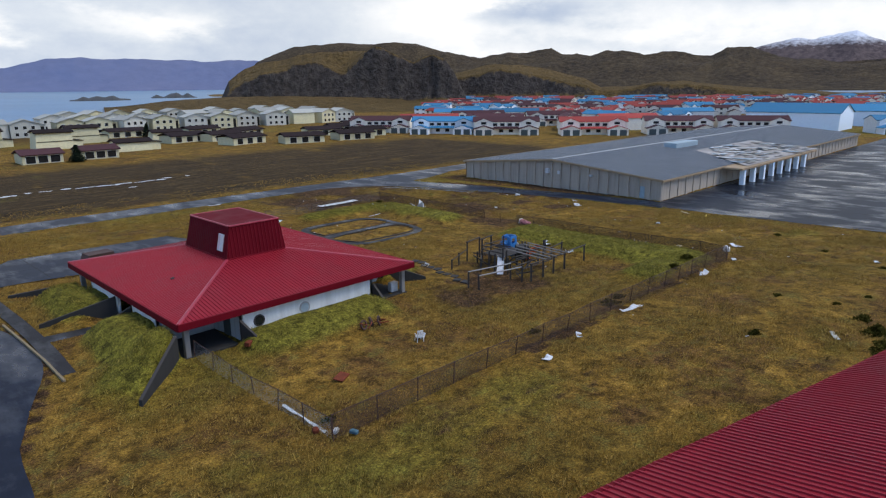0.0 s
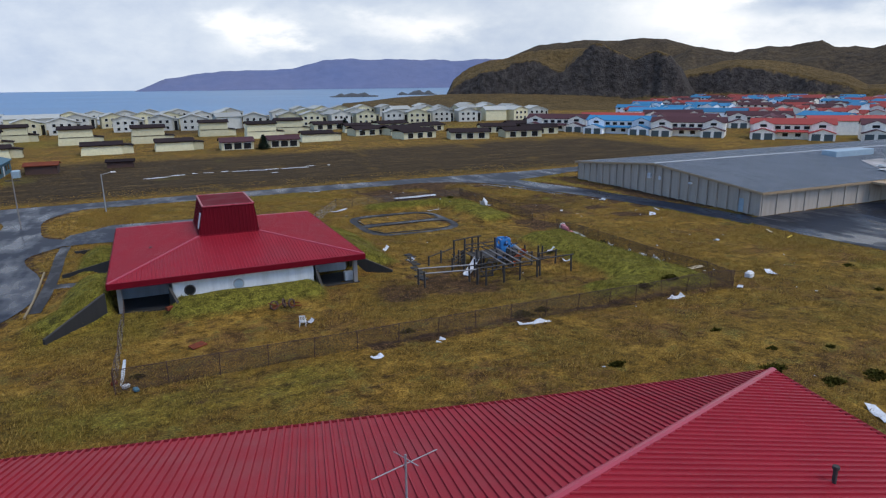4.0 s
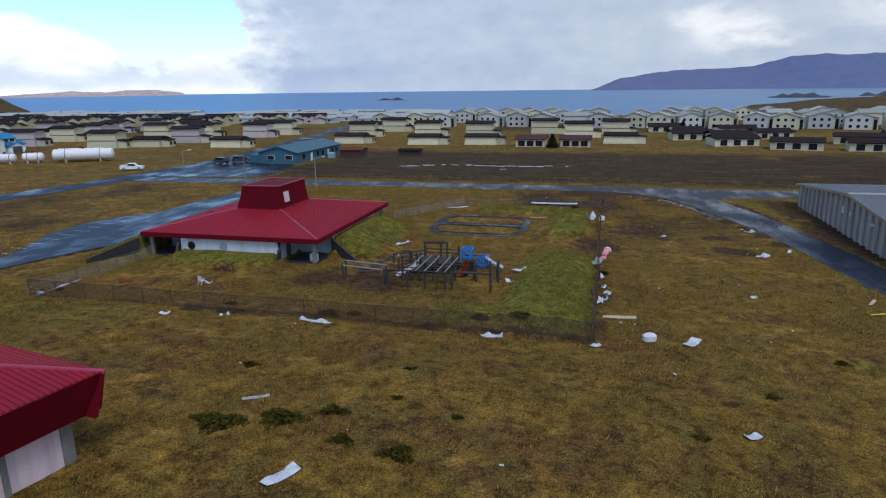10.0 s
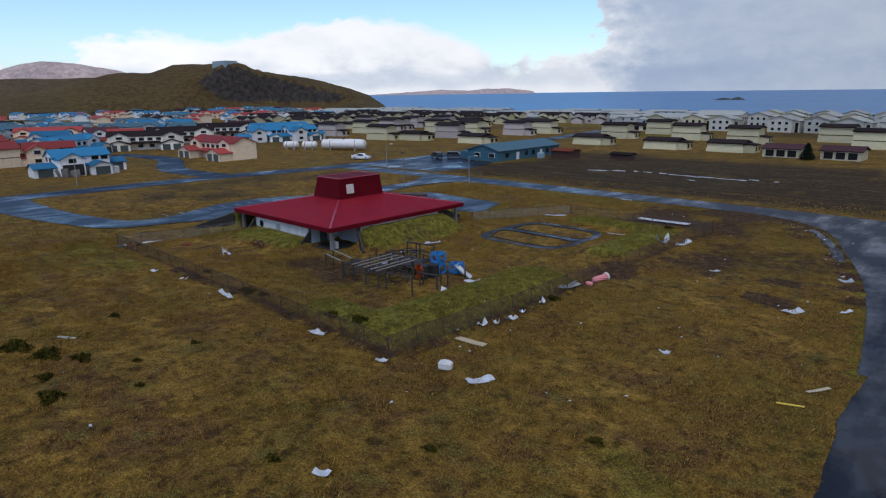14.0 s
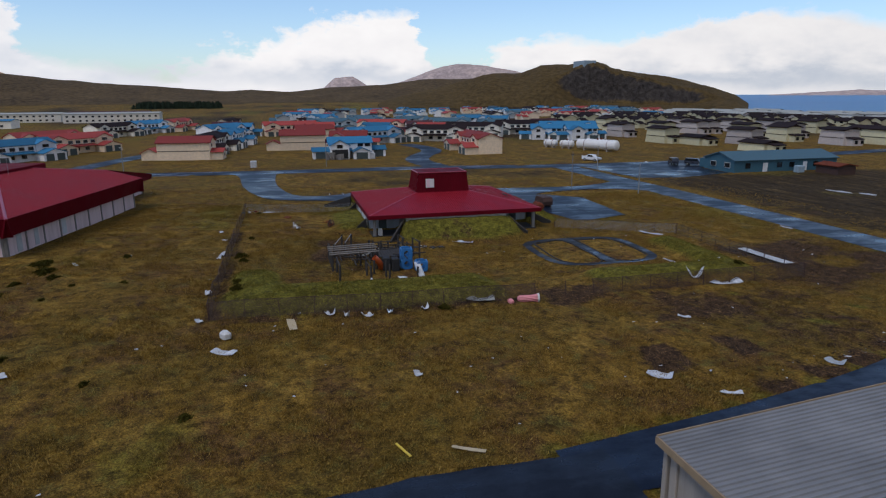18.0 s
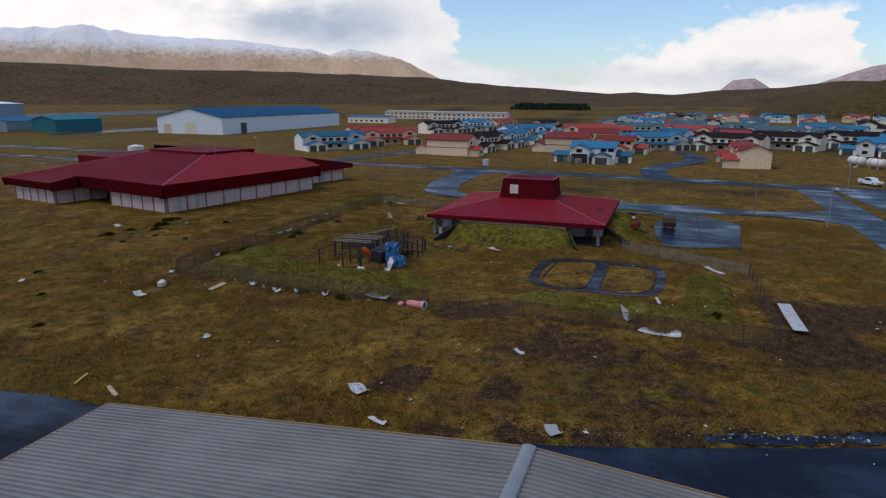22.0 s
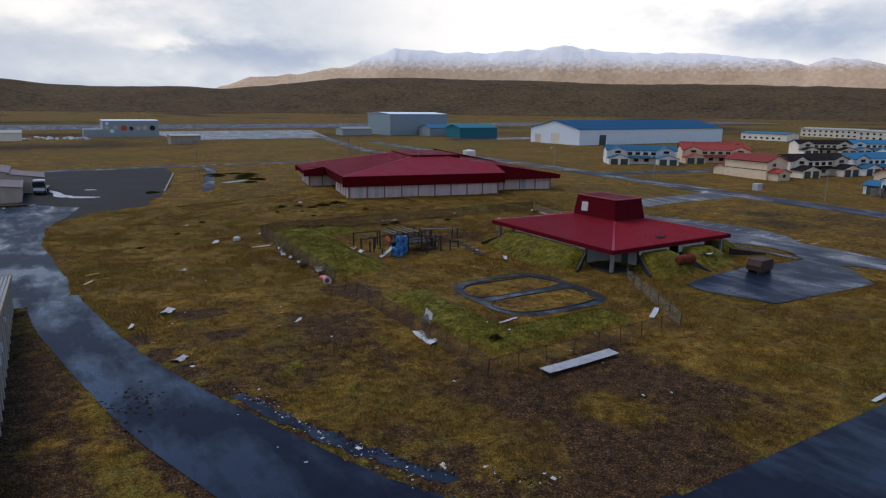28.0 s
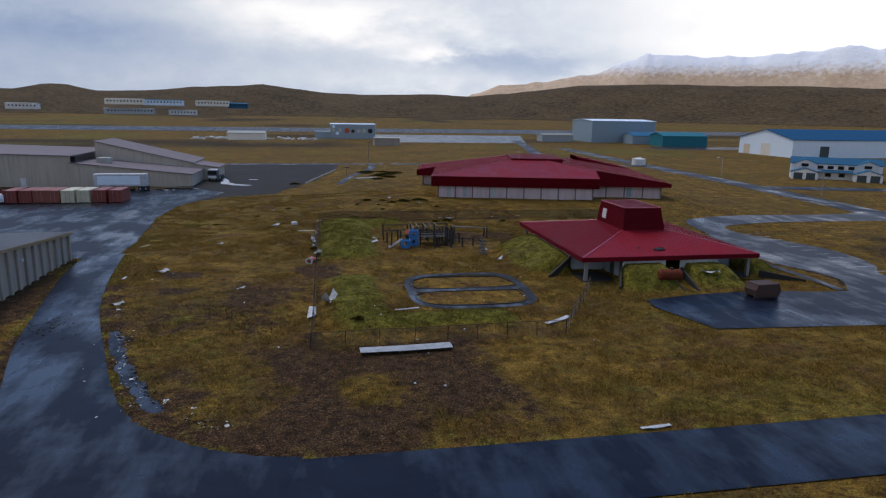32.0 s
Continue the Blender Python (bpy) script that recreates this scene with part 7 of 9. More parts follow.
def joined_houses():
    for (kind, wall, roof), places in FAR.items():
        walls, roofs, wins = MB(), MB(), MB()
        for x, y, a in places:
            m = pose(x, y, 0, 0, 0, a)
            w, d, e, r = (30, 8, 2.8, 3.8) if kind == "long" else (19, 8, 4.5, 6.0)
            for mb, build in ((walls, gable_body), (roofs, gable)):
                t_ = MB()
                if build is gable_body:
                    build(t_, -w / 2, w / 2, -d / 2, d / 2, -.5, e, r)
                    if kind != "long":
                        for s_ in (-1, 1):
                            build(t_, s_ * 6.4 - 3.3, s_ * 6.4 + 3.3, -d / 2 - 4.4, -d / 2, -.5, 2.5, 3.7, "y")
                            build(t_, s_ * 6.4 - 2.7, s_ * 6.4 + 2.7, -d / 2 - .5, 0, 2.6, 4.7, 5.8, "y")
                else:
                    build(t_, -w / 2, w / 2, -d / 2, d / 2, e + .06, r + .1)
                    if kind != "long":
                        for s_ in (-1, 1):
                            build(t_, s_ * 6.4 - 3.3, s_ * 6.4 + 3.3, -d / 2 - 4.4, -d / 2 - .36, 2.56, 3.8, .35, .16, "y")
                            build(t_, s_ * 6.4 - 2.7, s_ * 6.4 + 2.7, -d / 2 - .5, .2, 4.76, 5.9, .3, .15, "y")
                mb.add([m @ Vector(p) for p in t_.v], t_.f)
            for k in range(5):
                u = -w / 2 + w * (k + .5) / 5
                for z in ((1.0,) if kind == "long" else (0.9, 3.4)):
                    wins.box(u - .7, u + .7, -d / 2 - .08, -d / 2 - .01, z, z + 1.0, m)
                    wins.box(u - .7, u + .7, d / 2 + .01, d / 2 + .08, z, z + 1.0, m)
        me_ = bpy.data.meshes.new("far_houses")
        o1, o2 = len(walls.v), len(walls.v) + len(roofs.v)
        me_.from_pydata(walls.v + roofs.v + wins.v, [], walls.f + [tuple(i + o1 for i in f) for f in roofs.f] + [tuple(i + o2 for i in f) for f in wins.f])
        for k in (wall, roof, "glass"):
            me_.materials.append(MAT[k])
        me_.polygons.foreach_set("material_index", [0] * len(walls.f) + [1] * len(roofs.f) + [2] * len(wins.f))
        tagged(new("far_houses", me_), "far rows of small houses at the edge of town", "houses", kind="stuff")


joined_houses()


# ---- single buildings ----
def shed(name, label, category, x0, x1, y0, y1, ze, zr, wall, roof, ridge="x", over=0.4, doors=(), wins=0):
    b = thing(name, label, category)
    wl = part("wall", gable_body(MB(), x0, x1, y0, y1, -0.4, ze, zr, ridge), wall, b)
    part("roof", gable(MB(), x0, x1, y0, y1, ze + .06, zr + .08, over, 0.2, ridge), roof, b)
    for side, a, w, h, mat in doors:
        mb = MB()
        if side == "s":
            mb.box(a, a + w, y0 - .07, y0 - .01, 0, h)
        elif side == "n":
            mb.box(a, a + w, y1 + .01, y1 + .07, 0, h)
        elif side == "e":
            mb.box(x1 + .01, x1 + .07, a, a + w, 0, h)
        else:
            mb.box(x0 - .07, x0 - .01, a, a + w, 0, h)
        part("door", mb, mat, b)
    return b, wl


t_b, t_w = shed("teal_building", "weathered teal single-storey building with blue-green roof", "building", -21, -9.6, 138.5, 168, 3.0, 4.6, "teal", "teal_roof", "y",
                doors=(("e", 146.5, 1.3, 2.2, "door_white"), ("e", 158, 1.2, 2.2, "door_white")))
for a in (-18.5, -13.2):
    mb = MB()
    mb.box(a, a + 2.2, 138.36, 138.44, 1.0, 2.3)
    f = part("window", mb, "frame", t_b)
    mb = MB()
    mb.box(a + .12, a + 2.08, 138.32, 138.355, 1.1, 2.2)
    part("pane", mb, "glass", f)
for a in (141.5, 150.5, 154, 161, 164):
    mb = MB()
    mb.box(-9.56, -9.50, a, a + 1.4, 1.0, 2.2)
    part("window", mb, "glass", t_b)
mb = MB()
mb.box(-24.5, -21.0, 139.5, 143, -0.3, 2.3)
part("annexe", mb, "teal", t_b)
shed("red_shed", "small dark red shed beside the teal building", "shed", -5.5, 1.0, 158, 163, 2.1, 2.6, "rust_dark", "rust", "x")
shed("dark_hut", "small dark hut on the brown field", "shed", 11, 17, 163, 166, 1.6, 2.0, "rust_dark", "brown_roof", "x")
mb = MB()
mb.chamfer(-7.5, -5.9, 153.4, 155.4, 0, 1.6, 0.15)
tagged(part("water_box", mb, "hangar_grey"), "pale turquoise utility box by the teal building", "utility box")

shed("hangar", "huge white metal hangar with a blue roof", "hangar", -275, -152, -180, -139, 8.6, 13.0, "pale_blue", "hangar_blue", "x", 0.5,
     doors=(("e", -176, 5, 5, "tan_siding"), ("e", -162, 7, 6, "cream"), ("n", -172, 5, 5.5, "door_dark")))
shed("hangar", "large grey-blue flat-roofed hangar", "hangar", -156, -110, -316, -280, 14.5, 15.5, "hangar_grey", "pale_blue", "x")
shed("airfield_shed", "blue-roofed shed beside the hangar", "shed", -151, -131, -277, -262, 5.5, 7.5, "hangar_grey", "blue_roof", "x")
shed("airfield_shed", "teal metal shed beside the hangar", "shed", -167, -137, -251, -234, 6.5, 8.5, "teal_metal", "teal_metal", "x")
shed("airfield_shed", "low pale shed by the apron", "shed", -100, -78, -300, -288, 4.5, 5.5, "grey_siding", "grey_shingle", "x")
mb_, _ = shed("painted_building", "blue-grey block building painted with pale discs", "building", 34, 64, -325, -306, 9.6, 10.0, "mural", "pale_blue", "x", 0.2)
mb = MB()
mb.box(64, 74, -322, -308, -0.4, 4.6)
part("annexe", mb, "mural", mb_)
for k, (x, z, r) in enumerate(((37.5, 5.2, 1.6), (41.6, 5.4, 1.3), (45.2, 5.2, 1.3), (49.0, 5.0, 1.2), (53.0, 5.3, 1.7), (57.6, 5.9, 1.1), (59.4, 3.6, 1.2), (62.0, 5.6, 1.1), (61.8, 8.0, 1.0))):
    n = 18
    m = MB()
    m.add([(x + r * math.cos(2 * math.pi * i / n), -305.95, z + r * math.sin(2 * math.pi * i / n)) for i in range(n)], [tuple(range(n))])
    part("painted_disc", m, ("black", "cream_steel", "white_sheet", "rust_dark", "orange_plastic", "white_sheet", "pale_blue", "cream_steel", "pale_blue")[k], mb_, "round painted emblem")
shed("block_hut", "small pale block hut", "hut", 27, 41, -232, -222, 4.2, 4.6, "concrete", "grey_shingle", "x")
shed("airfield_shed", "long pale green-trimmed shed", "shed", 104, 126, -290, -278, 4.2, 5.4, "cream", "grey_shingle", "x")
def barracks(x0, x1, y0, y1, ze, wall, roof, label):
    b, wl = shed("barracks", label, "building", x0, x1, y0, y1, ze, ze + .9, wall, roof, "y")
    for z in ((1.0, 3.9) if ze > 5 else (1.0,)):
        k = y0 + 2
        while k < y1 - 2.5:
            mb = MB()
            mb.box(x1 + .01, x1 + .08, k, k + 1.6, z, z + 1.2)
            part("window", mb, "glass", wl, "dark window")
            k += 4.2


barracks(-334, -320, -156, -123, 4.6, "cream", "blue_roof", "cream low barracks with a faded blue roof")
barracks(-432, -418, -170, -124, 6.2, "cream", "grey_shingle", "long cream two-storey barracks, windows dark")
barracks(-408, -394, -116, -52, 6.4, "cream", "grey_shingle", "long cream two-storey barracks, windows dark")
barracks(-470, -456, -130, -70, 5.8, "white_siding", "maroon_roof", "far cream barracks with maroon roof")
shed("storage_hall", "large pale blue hall with a bright blue roof", "hall", 286, 306, 70, 105, 6.8, 10.2, "pale_blue", "blue_roof", "y")
shed("storage_hall", "large pale blue hall with a bright blue roof", "hall", 322, 340, 58, 78, 6.5, 9.0, "pale_blue", "blue_roof", "y")
b = thing("summit_bunker", "pale blue-grey concrete building on the summit of the hill", "building")
mb = MB()
mb.box(-680, -648, 408, 424, 50, 58.5)
part("wall", mb, "hangar_grey", b)
for k, (az, w, z1, mat) in enumerate(((-74.8, 80, 35, "cream"), (-77.6, 84, 34, "pale_blue"), (-81.3, 74, 34, "cream"), (-83.3, 44, 30, "blue_roof"), (-75.1, 104, 14, "grey_siding"), (-79, 60, 12, "white_siding"), (-68.0, 60, 22, "white_siding"))):
    dd = 1640
    x, y = 75.8 + dd * math.cos(radians(az)), 135 + dd * math.sin(radians(az))
    hb = thing("hillside_block", "long pale building far off on the moor", "building")
    mb = MB()
    mb.box(x - w / 2, x + w / 2, y - 10, y + 10, z1 - 13, z1 - 1.5)
    wl = part("wall", mb, mat, hb)
    part("roof", gable(MB(), x - w / 2, x + w / 2, y - 10, y + 10, z1 - 1.45, z1, .6, .3), "blue_roof" if k in (1, 3) else "grey_shingle", hb)
    for q in range(int(w / 7)):
        mb = MB()
        mb.box(x - w / 2 + 2 + q * 7, x - w / 2 + 5 + q * 7, y + 10.01, y + 10.2, z1 - 7, z1 - 4)
        part("window", mb, "glass", wl, "dark window")


def workshop():
    b = thing("workshop_hall", "stepped tan metal workshop with sloping mauve-grey roofs", "building")
    def block(x0, x1, y0, y1, z0, z1, nm):
        mb = MB()
        mb.add([(x0, y0, -.4), (x1, y0, -.4), (x1, y1, -.4), (x0, y1, -.4), (x0, y0, z0), (x1, y0, z1), (x1, y1, z1), (x0, y1, z0)], [(3, 2, 1, 0), (4, 5, 6, 7), (0, 1, 5, 4), (1, 2, 6, 5), (2, 3, 7, 6), (3, 0, 4, 7)])
        part("wall", mb, "workshop_wall", b)
        mb = MB()
        mb.slab([(x0 - .4, y0 - .3, z0 + .1), (x1 + .2, y0 - .3, z1 + .1), (x1 + .2, y1 + .4, z1 + .1), (x0 - .4, y1 + .4, z0 + .1)], 0.18)
        part("roof", mb, "workshop_roof", b, "weathered grey-mauve metal roof")
    block(100.5, 128, -46, -31, 3.0, 5.8, "low")
    block(103, 127, -63, -46.01, 4.6, 10.2, "high")
    block(128.01, 172, -63, -31, 7.4, 8.6, "back")
    block(96.5, 103, -57, -46.02, 3.4, 4.4, "lean")
    mb = MB()
    mb.box(127.0, 128.0, -45.5, -31.4, 5.9, 7.3)
    part("clerestory", mb, "glass", b, "dark strip window")
    for x, w, h, m in ((146, 4, 4.2, "rust"), (138, 1.2, 2.1, "door_white")):
        mb = MB()
        mb.box(x, x + w, -30.98, -30.92, 0, h)
        part("door", mb, m, b)
    for x, y in ((121, -38),):
        mb = MB()
        mb.chamfer(x, x + 3, y - 1.5, y + 1.5, 5.0, 6.6, 0.1)
        part("roof_hatch", mb, "grey_shingle", b)


workshop()


def container(mat, label):
    c = thing("shipping_container", label, "container", "shipping containers")
    mb = MB()
    L_, n = 6.06, 20
    for s in (-1, 1):
        mb = MB()
        pts, fs = [], []
        for i in range(n * 2 + 1):
            x = -L_ / 2 + 0.1 + (L_ - 0.2) * i / (n * 2)
            y = s * (1.18 if i % 2 else 1.22)
            pts += [(x, y, 0.15), (x, y, 2.5)]
        mb.add(pts, [(2 * i, 2 * i + 2, 2 * i + 3, 2 * i + 1) for i in range(n * 2)])
        part("side_wall", mb, mat, c, "corrugated steel side")
    mb = MB()
    for x in (-L_ / 2, L_ / 2 - 0.12):
        for y in (-1.22, 1.1):
            mb.box(x, x + .12, y, y + .12, 0, 2.59)
    for y in (-1.22, 1.1):
        for z in (0, 2.47):
            mb.box(-L_ / 2, L_ / 2, y + .002, y + .118, z + .002, z + .118)
    part("corner_frame", mb, mat, c)
    mb = MB()
    mb.box(-L_ / 2 + .05, L_ / 2 - .05, -1.15, 1.15, 2.48, 2.56)
    part("roof_sheet", mb, mat, c)
    for s in (-1, 1):
        mb = MB()
        x = L_ / 2 - .1
        mb.box(x, x + .08, 0.01 if s > 0 else -1.1, 1.1 if s > 0 else -0.01, .14, 2.46)
        d = part("door", mb, mat, c)
        mb = MB()
        mb.tube((x + .1, s * .4, .2), (x + .1, s * .4, 2.4), .025, 6)
        part("lock_rod", mb, "galv", d)
    mb = MB()
    mb.box(-L_ / 2 + .02, -L_ / 2 + .1, -1.1, 1.1, .14, 2.46)
    part("end_wall", mb, mat, c)
    return c


cr, cc, co, cb = container("corten", "dark red steel shipping container"), container("cream_steel", "cream steel shipping container"), container("orange_steel", "faded brick-red steel shipping container"), container("pale_blue", "pale blue steel shipping container")
for proto, spots_ in ((cr, [(110, -5.2, 90), (113, -5.4, 90), (126.5, -5.2, 88), (129.4, -5.0, 91), (135, -4.2, 60)]), (cc, [(116, -5.2, 90), (118.8, -5.0, 90)]), (co, [(121.6, -5.2, 90), (124.1, -5.3, 90)]), (cb, [(140, -4.5, 75), (146, -3, 40)])):
    for i, (x, y, a) in enumerate(spots_):
        m = pose(x, y, 0.06, 0, 0, a)
        if i == 0:
            proto.matrix_basis = m
        else:
            copy_thing(proto, m)


def wheel(parent, x, y, r=0.4, w=0.28):
    mb = MB()
    mb.tube((x, y - w / 2, r), (x, y + w / 2, r), r, 18)
    t = part("tyre", mb, "black", parent, smooth=False)
    mb = MB()
    mb.tube((x, y - w / 2 - .02, r), (x, y + w / 2 + .02, r), r * 0.55, 14)
    part("rim", mb, "galv", t)


def pickup(name, label, body, m, group=""):
    c = thing(name, label, "truck", group, m)
    mb = MB()
    prof = [(-2.7, .45), (2.6, .45), (2.7, .75), (2.65, 1.05), (1.35, 1.15), (-2.7, 1.15)]
    mb.profile(prof, -.95, .95)
    part("body", mb, body, c)
    mb = MB()
    mb.profile([(1.3, 1.15), (0.75, 1.78), (-0.75, 1.82), (-0.95, 1.15)], -.85, .85)
    cab = part("cab", mb, body, c)
    mb = MB()
    mb.profile([(1.12, 1.2), (0.7, 1.7), (-0.68, 1.73), (-0.85, 1.2)], -.865, .865)
    part("window_band", mb, "glass", cab)
    mb = MB()
    mb.box(-2.6, -1.0, -.85, .85, 1.15, 1.17)
    part("bed_floor", mb, "black", c)
    for s in (-1, 1):
        mb = MB()
        mb.box(-2.68, -.97, s * .95 - .08 if s > 0 else -.95, s * .95 if s > 0 else -.87, 1.15, 1.42)
        part("bed_side", mb, body, c)
        mb = MB()
        mb.box(2.66, 2.72, s * .7 - .2, s * .7 + .2, .72, .95)
        part("headlight", mb, "frame", c)
        for x in (-1.75, 1.75):
            wheel(c, x, s * .85)
    mb = MB()
    mb.chamfer(2.6, 2.8, -.95, .95, .42, .66, .05)
    part("bumper", mb, "galv", c)
    return c


def van(name, label, body, m, group=""):
    c = thing(name, label, "car", group, m)
    mb = MB()
    mb.profile([(-2.3, .4), (2.3, .4), (2.35, .95), (1.5, 1.1), (.9, 1.75), (-2.1, 1.8), (-2.35, 1.0)], -.9, .9)
    part("body", mb, body, c)
    mb = MB()
    mb.profile([(1.3, 1.12), (.82, 1.65), (-1.95, 1.68), (-2.1, 1.12)], -.915, .915)
    part("window_band", mb, "glass", c)
    for s in (-1, 1):
        for x in (-1.5, 1.5):
            wheel(c, x, s * .82, .34, .22)
        mb = MB()
        mb.box(2.3, 2.37, s * .65 - .18, s * .65 + .18, .7, .88)
        part("headlight", mb, "frame", c)
    return c


pickup("pickup_truck", "white pickup truck parked on the street", "white_paint", pose(-45.5, 119.2, 0.05, 0, 0, 28))
van("parked_car", "dark car parked by the teal building", "dark_paint", pose(-27.5, 140, 0.05, 0, 0, 40))
van("parked_car", "dark car in the yard of the teal building", "dark_paint", pose(-31, 136, 0.05, 0, 0, 160))
van("parked_car", "white car beside the shipping containers", "white_paint", pose(131.8, -3.4, 0.05, 0, 0, -70))
for i, x in enumerate((146, 151, 156, 161)):
    van("parked_car", "white car parked before the workshop" if i % 2 == 0 else "dark car parked before the workshop", "white_paint" if i % 2 == 0 else "dark_paint", pose(x, -26, 0.05, 0, 0, 84 + i * 4), "cars before the workshop")


def trailer():
    c = thing("box_trailer", "white box trailer with a faded blue side panel", "trailer", at=pose(114.6, -23.0, 0.05, 0, 0, 2))
    mb = MB()
    mb.chamfer(-5.6, 5.6, -1.25, 1.25, 1.1, 3.9, .05)
    bx = part("box", mb, "white_sheet", c)
    mb = MB()
    mb.box(-4.3, 4.8, 1.255, 1.275, 1.5, 3.5)
    part("side_panel", mb, "pale_blue", bx, "faded blue printed panel")
    mb = MB()
    mb.box(-5.4, 5.4, -.5, .5, .8, 1.1)
    part("chassis", mb, "black", c)
    for x in (-5.4, -4.2):
        for s in (-1, 1):
            wheel(c, x, s * 1.0, .5, .3)
    for s in (-1, 1):
        mb = MB()
        mb.box(4.4, 4.6, s * .6 - .08, s * .6 + .08, 0, .85)
        part("landing_leg", mb, "galv", c)


def heavy_truck():
    c = thing("flatbed_truck", "dark heavy truck with white grille and roof on gravel", "truck", at=pose(97.0, -45, 0.05, 0, 0, 84))
    mb = MB()
    mb.chamfer(1.6, 3.9, -1.2, 1.2, .9, 3.0, .15)
    cab = part("cab", mb, "dark_paint", c)
    mb = MB()
    mb.box(3.88, 3.93, -1.0, 1.0, 1.9, 2.8)
    part("windscreen", mb, "glass", cab)
    mb = MB()
    mb.box(3.86, 3.95, -1.1, 1.1, .95, 1.6)
    part("grille", mb, "white_paint", cab, "white painted grille")
    mb = MB()
    mb.chamfer(1.7, 3.5, -1.1, 1.1, 3.0, 3.25, .08)
    part("roof_fairing", mb, "white_paint", cab, "white roof fairing")
    mb = MB()
    mb.box(-4.2, 1.5, -1.2, 1.2, 1.0, 1.25)
    part("bed", mb, "dark_paint", c)
    for x in (-3.2, -2.0, 2.8):
        for s in (-1, 1):
            wheel(c, x, s * 1.0, .5, .32)


trailer(), heavy_truck()


def storage_tank(length, r, label, m, rust_end=False):
    c = thing("storage_tank", label, "tank", "storage tanks", m)
    mb = MB()
    n, st = 20, [(-length / 2 - .5, .35), (-length / 2 - .3, .75), (-length / 2, 1.0), (length / 2, 1.0), (length / 2 + .3, .75), (length / 2 + .5, .35)]
    pts = [(x, r * k * math.cos(2 * math.pi * i / n), r + .5 + r * k * math.sin(2 * math.pi * i / n)) for x, k in st for i in range(n)]
    fs = [(a * n + i, a * n + (i + 1) % n, (a + 1) * n + (i + 1) % n, (a + 1) * n + i) for a in range(5) for i in range(n)] + [tuple(range(n - 1, -1, -1)), tuple(range(5 * n, 6 * n))]
    part("shell", mb.add(pts, fs), "tank_white", c, smooth=False)
    for x in (-length * .3, length * .3):
        mb = MB()
        mb.chamfer(x - .25, x + .25, -r * .8, r * .8, 0, r * .75, .04)
        part("saddle", mb, "concrete", c, "concrete saddle")
        mb = MB()
        mb.tube((x - .08, 0, r + .5), (x + .08, 0, r + .5), r + .02, 20)
        part("strap", mb, "rust", c, "rusty steel strap")
    mb = MB()
    mb.tube((0, 0, 2 * r + .4), (0, 0, 2 * r + 1.0), .3, 12)
    part("manhole", mb, "rust", c)


storage_tank(15, 1.6, "long white steel storage tank lying on saddles", pose(-75, 136, 0, 0, 0, 28))
storage_tank(12, 1.5, "long white storage tank with a rusty end", pose(-79, 139.5, 0, 0, 0, 27))
storage_tank(4.5, 1.2, "short white storage tank", pose(-87, 130.5, 0, 0, 0, 30))
storage_tank(4.5, 1.2, "short white storage tank", pose(-93, 127, 0, 0, 0, 28))

c = thing("water_tank", "squat white round tank behind the large building", "tank")
mb = MB()
mb.tube((-52, -97, 0), (-52, -97, 2.4), 2.6, 20)
mb.tube((-52, -97, 2.4), (-52, -97, 2.9), 2.7, 20, 0.5)
part("shell", mb, "tank_white", c)
for x, y in ((-57, 26), (-72, 60)):
    mb = MB()
    mb.chamfer(x - 1, x + 1, y - .8, y + .8, 0, 1.7, .08)
    tagged(part("utility_box", mb, "white_sheet"), "white metal utility box on the verge", "utility box")


def spruce(x, y, h, r, label):
    t = thing("spruce_tree", label, "tree", "spruce trees")
    mb = MB()
    mb.tube((x, y, -.2), (x, y, h * .9), .16, 7, .03)
    part("trunk", mb, "dark_wood", t)
    rg = random.Random(int(x * 10))
    mb = MB()
    for i in range(2400):
        f = rg.random() ** 1.1
        z = 0.3 + f * (h - .3)
        rad = r * (1 - f) * (0.75 + .25 * math.sin(i * 2.4 + z * 3)) * math.sqrt(rg.uniform(.25, 1))
        a = rg.uniform(0, 6.283)
        px, py = x + rad * math.cos(a), y + rad * math.sin(a)
        s = rg.uniform(.3, .6)
        o = Vector((math.cos(a), math.sin(a), rg.uniform(-.5, .1))).normalized() * s
        q = Vector((-math.sin(a), math.cos(a), rg.uniform(-.3, .3))) * s * .45
        p = Vector((px, py, z))
        mb.add([p - q, p + q, p + o], [(0, 1, 2)])
    part("crown", mb, "needles", t)


spruce(53.4, 192.5, 4.6, 2.5, "small dark spruce tree beside the low houses")
spruce(101.2, 268, 5.2, 2.4, "dark spruce tree between the houses")


def pole(x, y, h, label, lamp):
    z = height_at(x, y)
    p = thing("street_lamp" if lamp else "utility_pole", label, "lamp post" if lamp else "pole", "poles along the streets")
    mb = MB()
    mb.tube((x, y, z - .2), (x, y, z + h), .11, 8, .07)
    part("pole", mb, "grey_wood" if not lamp else "galv", p)
    mb = MB()
    if lamp:
        mb.tube((x, y, z + h - .1), (x + 1.6, y + .2, z + h + .25), .05, 6)
        a = part("arm", mb, "galv", p)
        mb = MB()
        mb.chamfer(x + 1.4, x + 2.1, y + .05, y + .4, z + h + .15, z + h + .35, .05)
        part("lamp_head", mb, "frame", a)
    else:
        mb.box(x - .9, x + .9, y - .06, y + .06, z + h - .7, z + h - .55)
        part("crossarm", mb, "dark_wood", p)


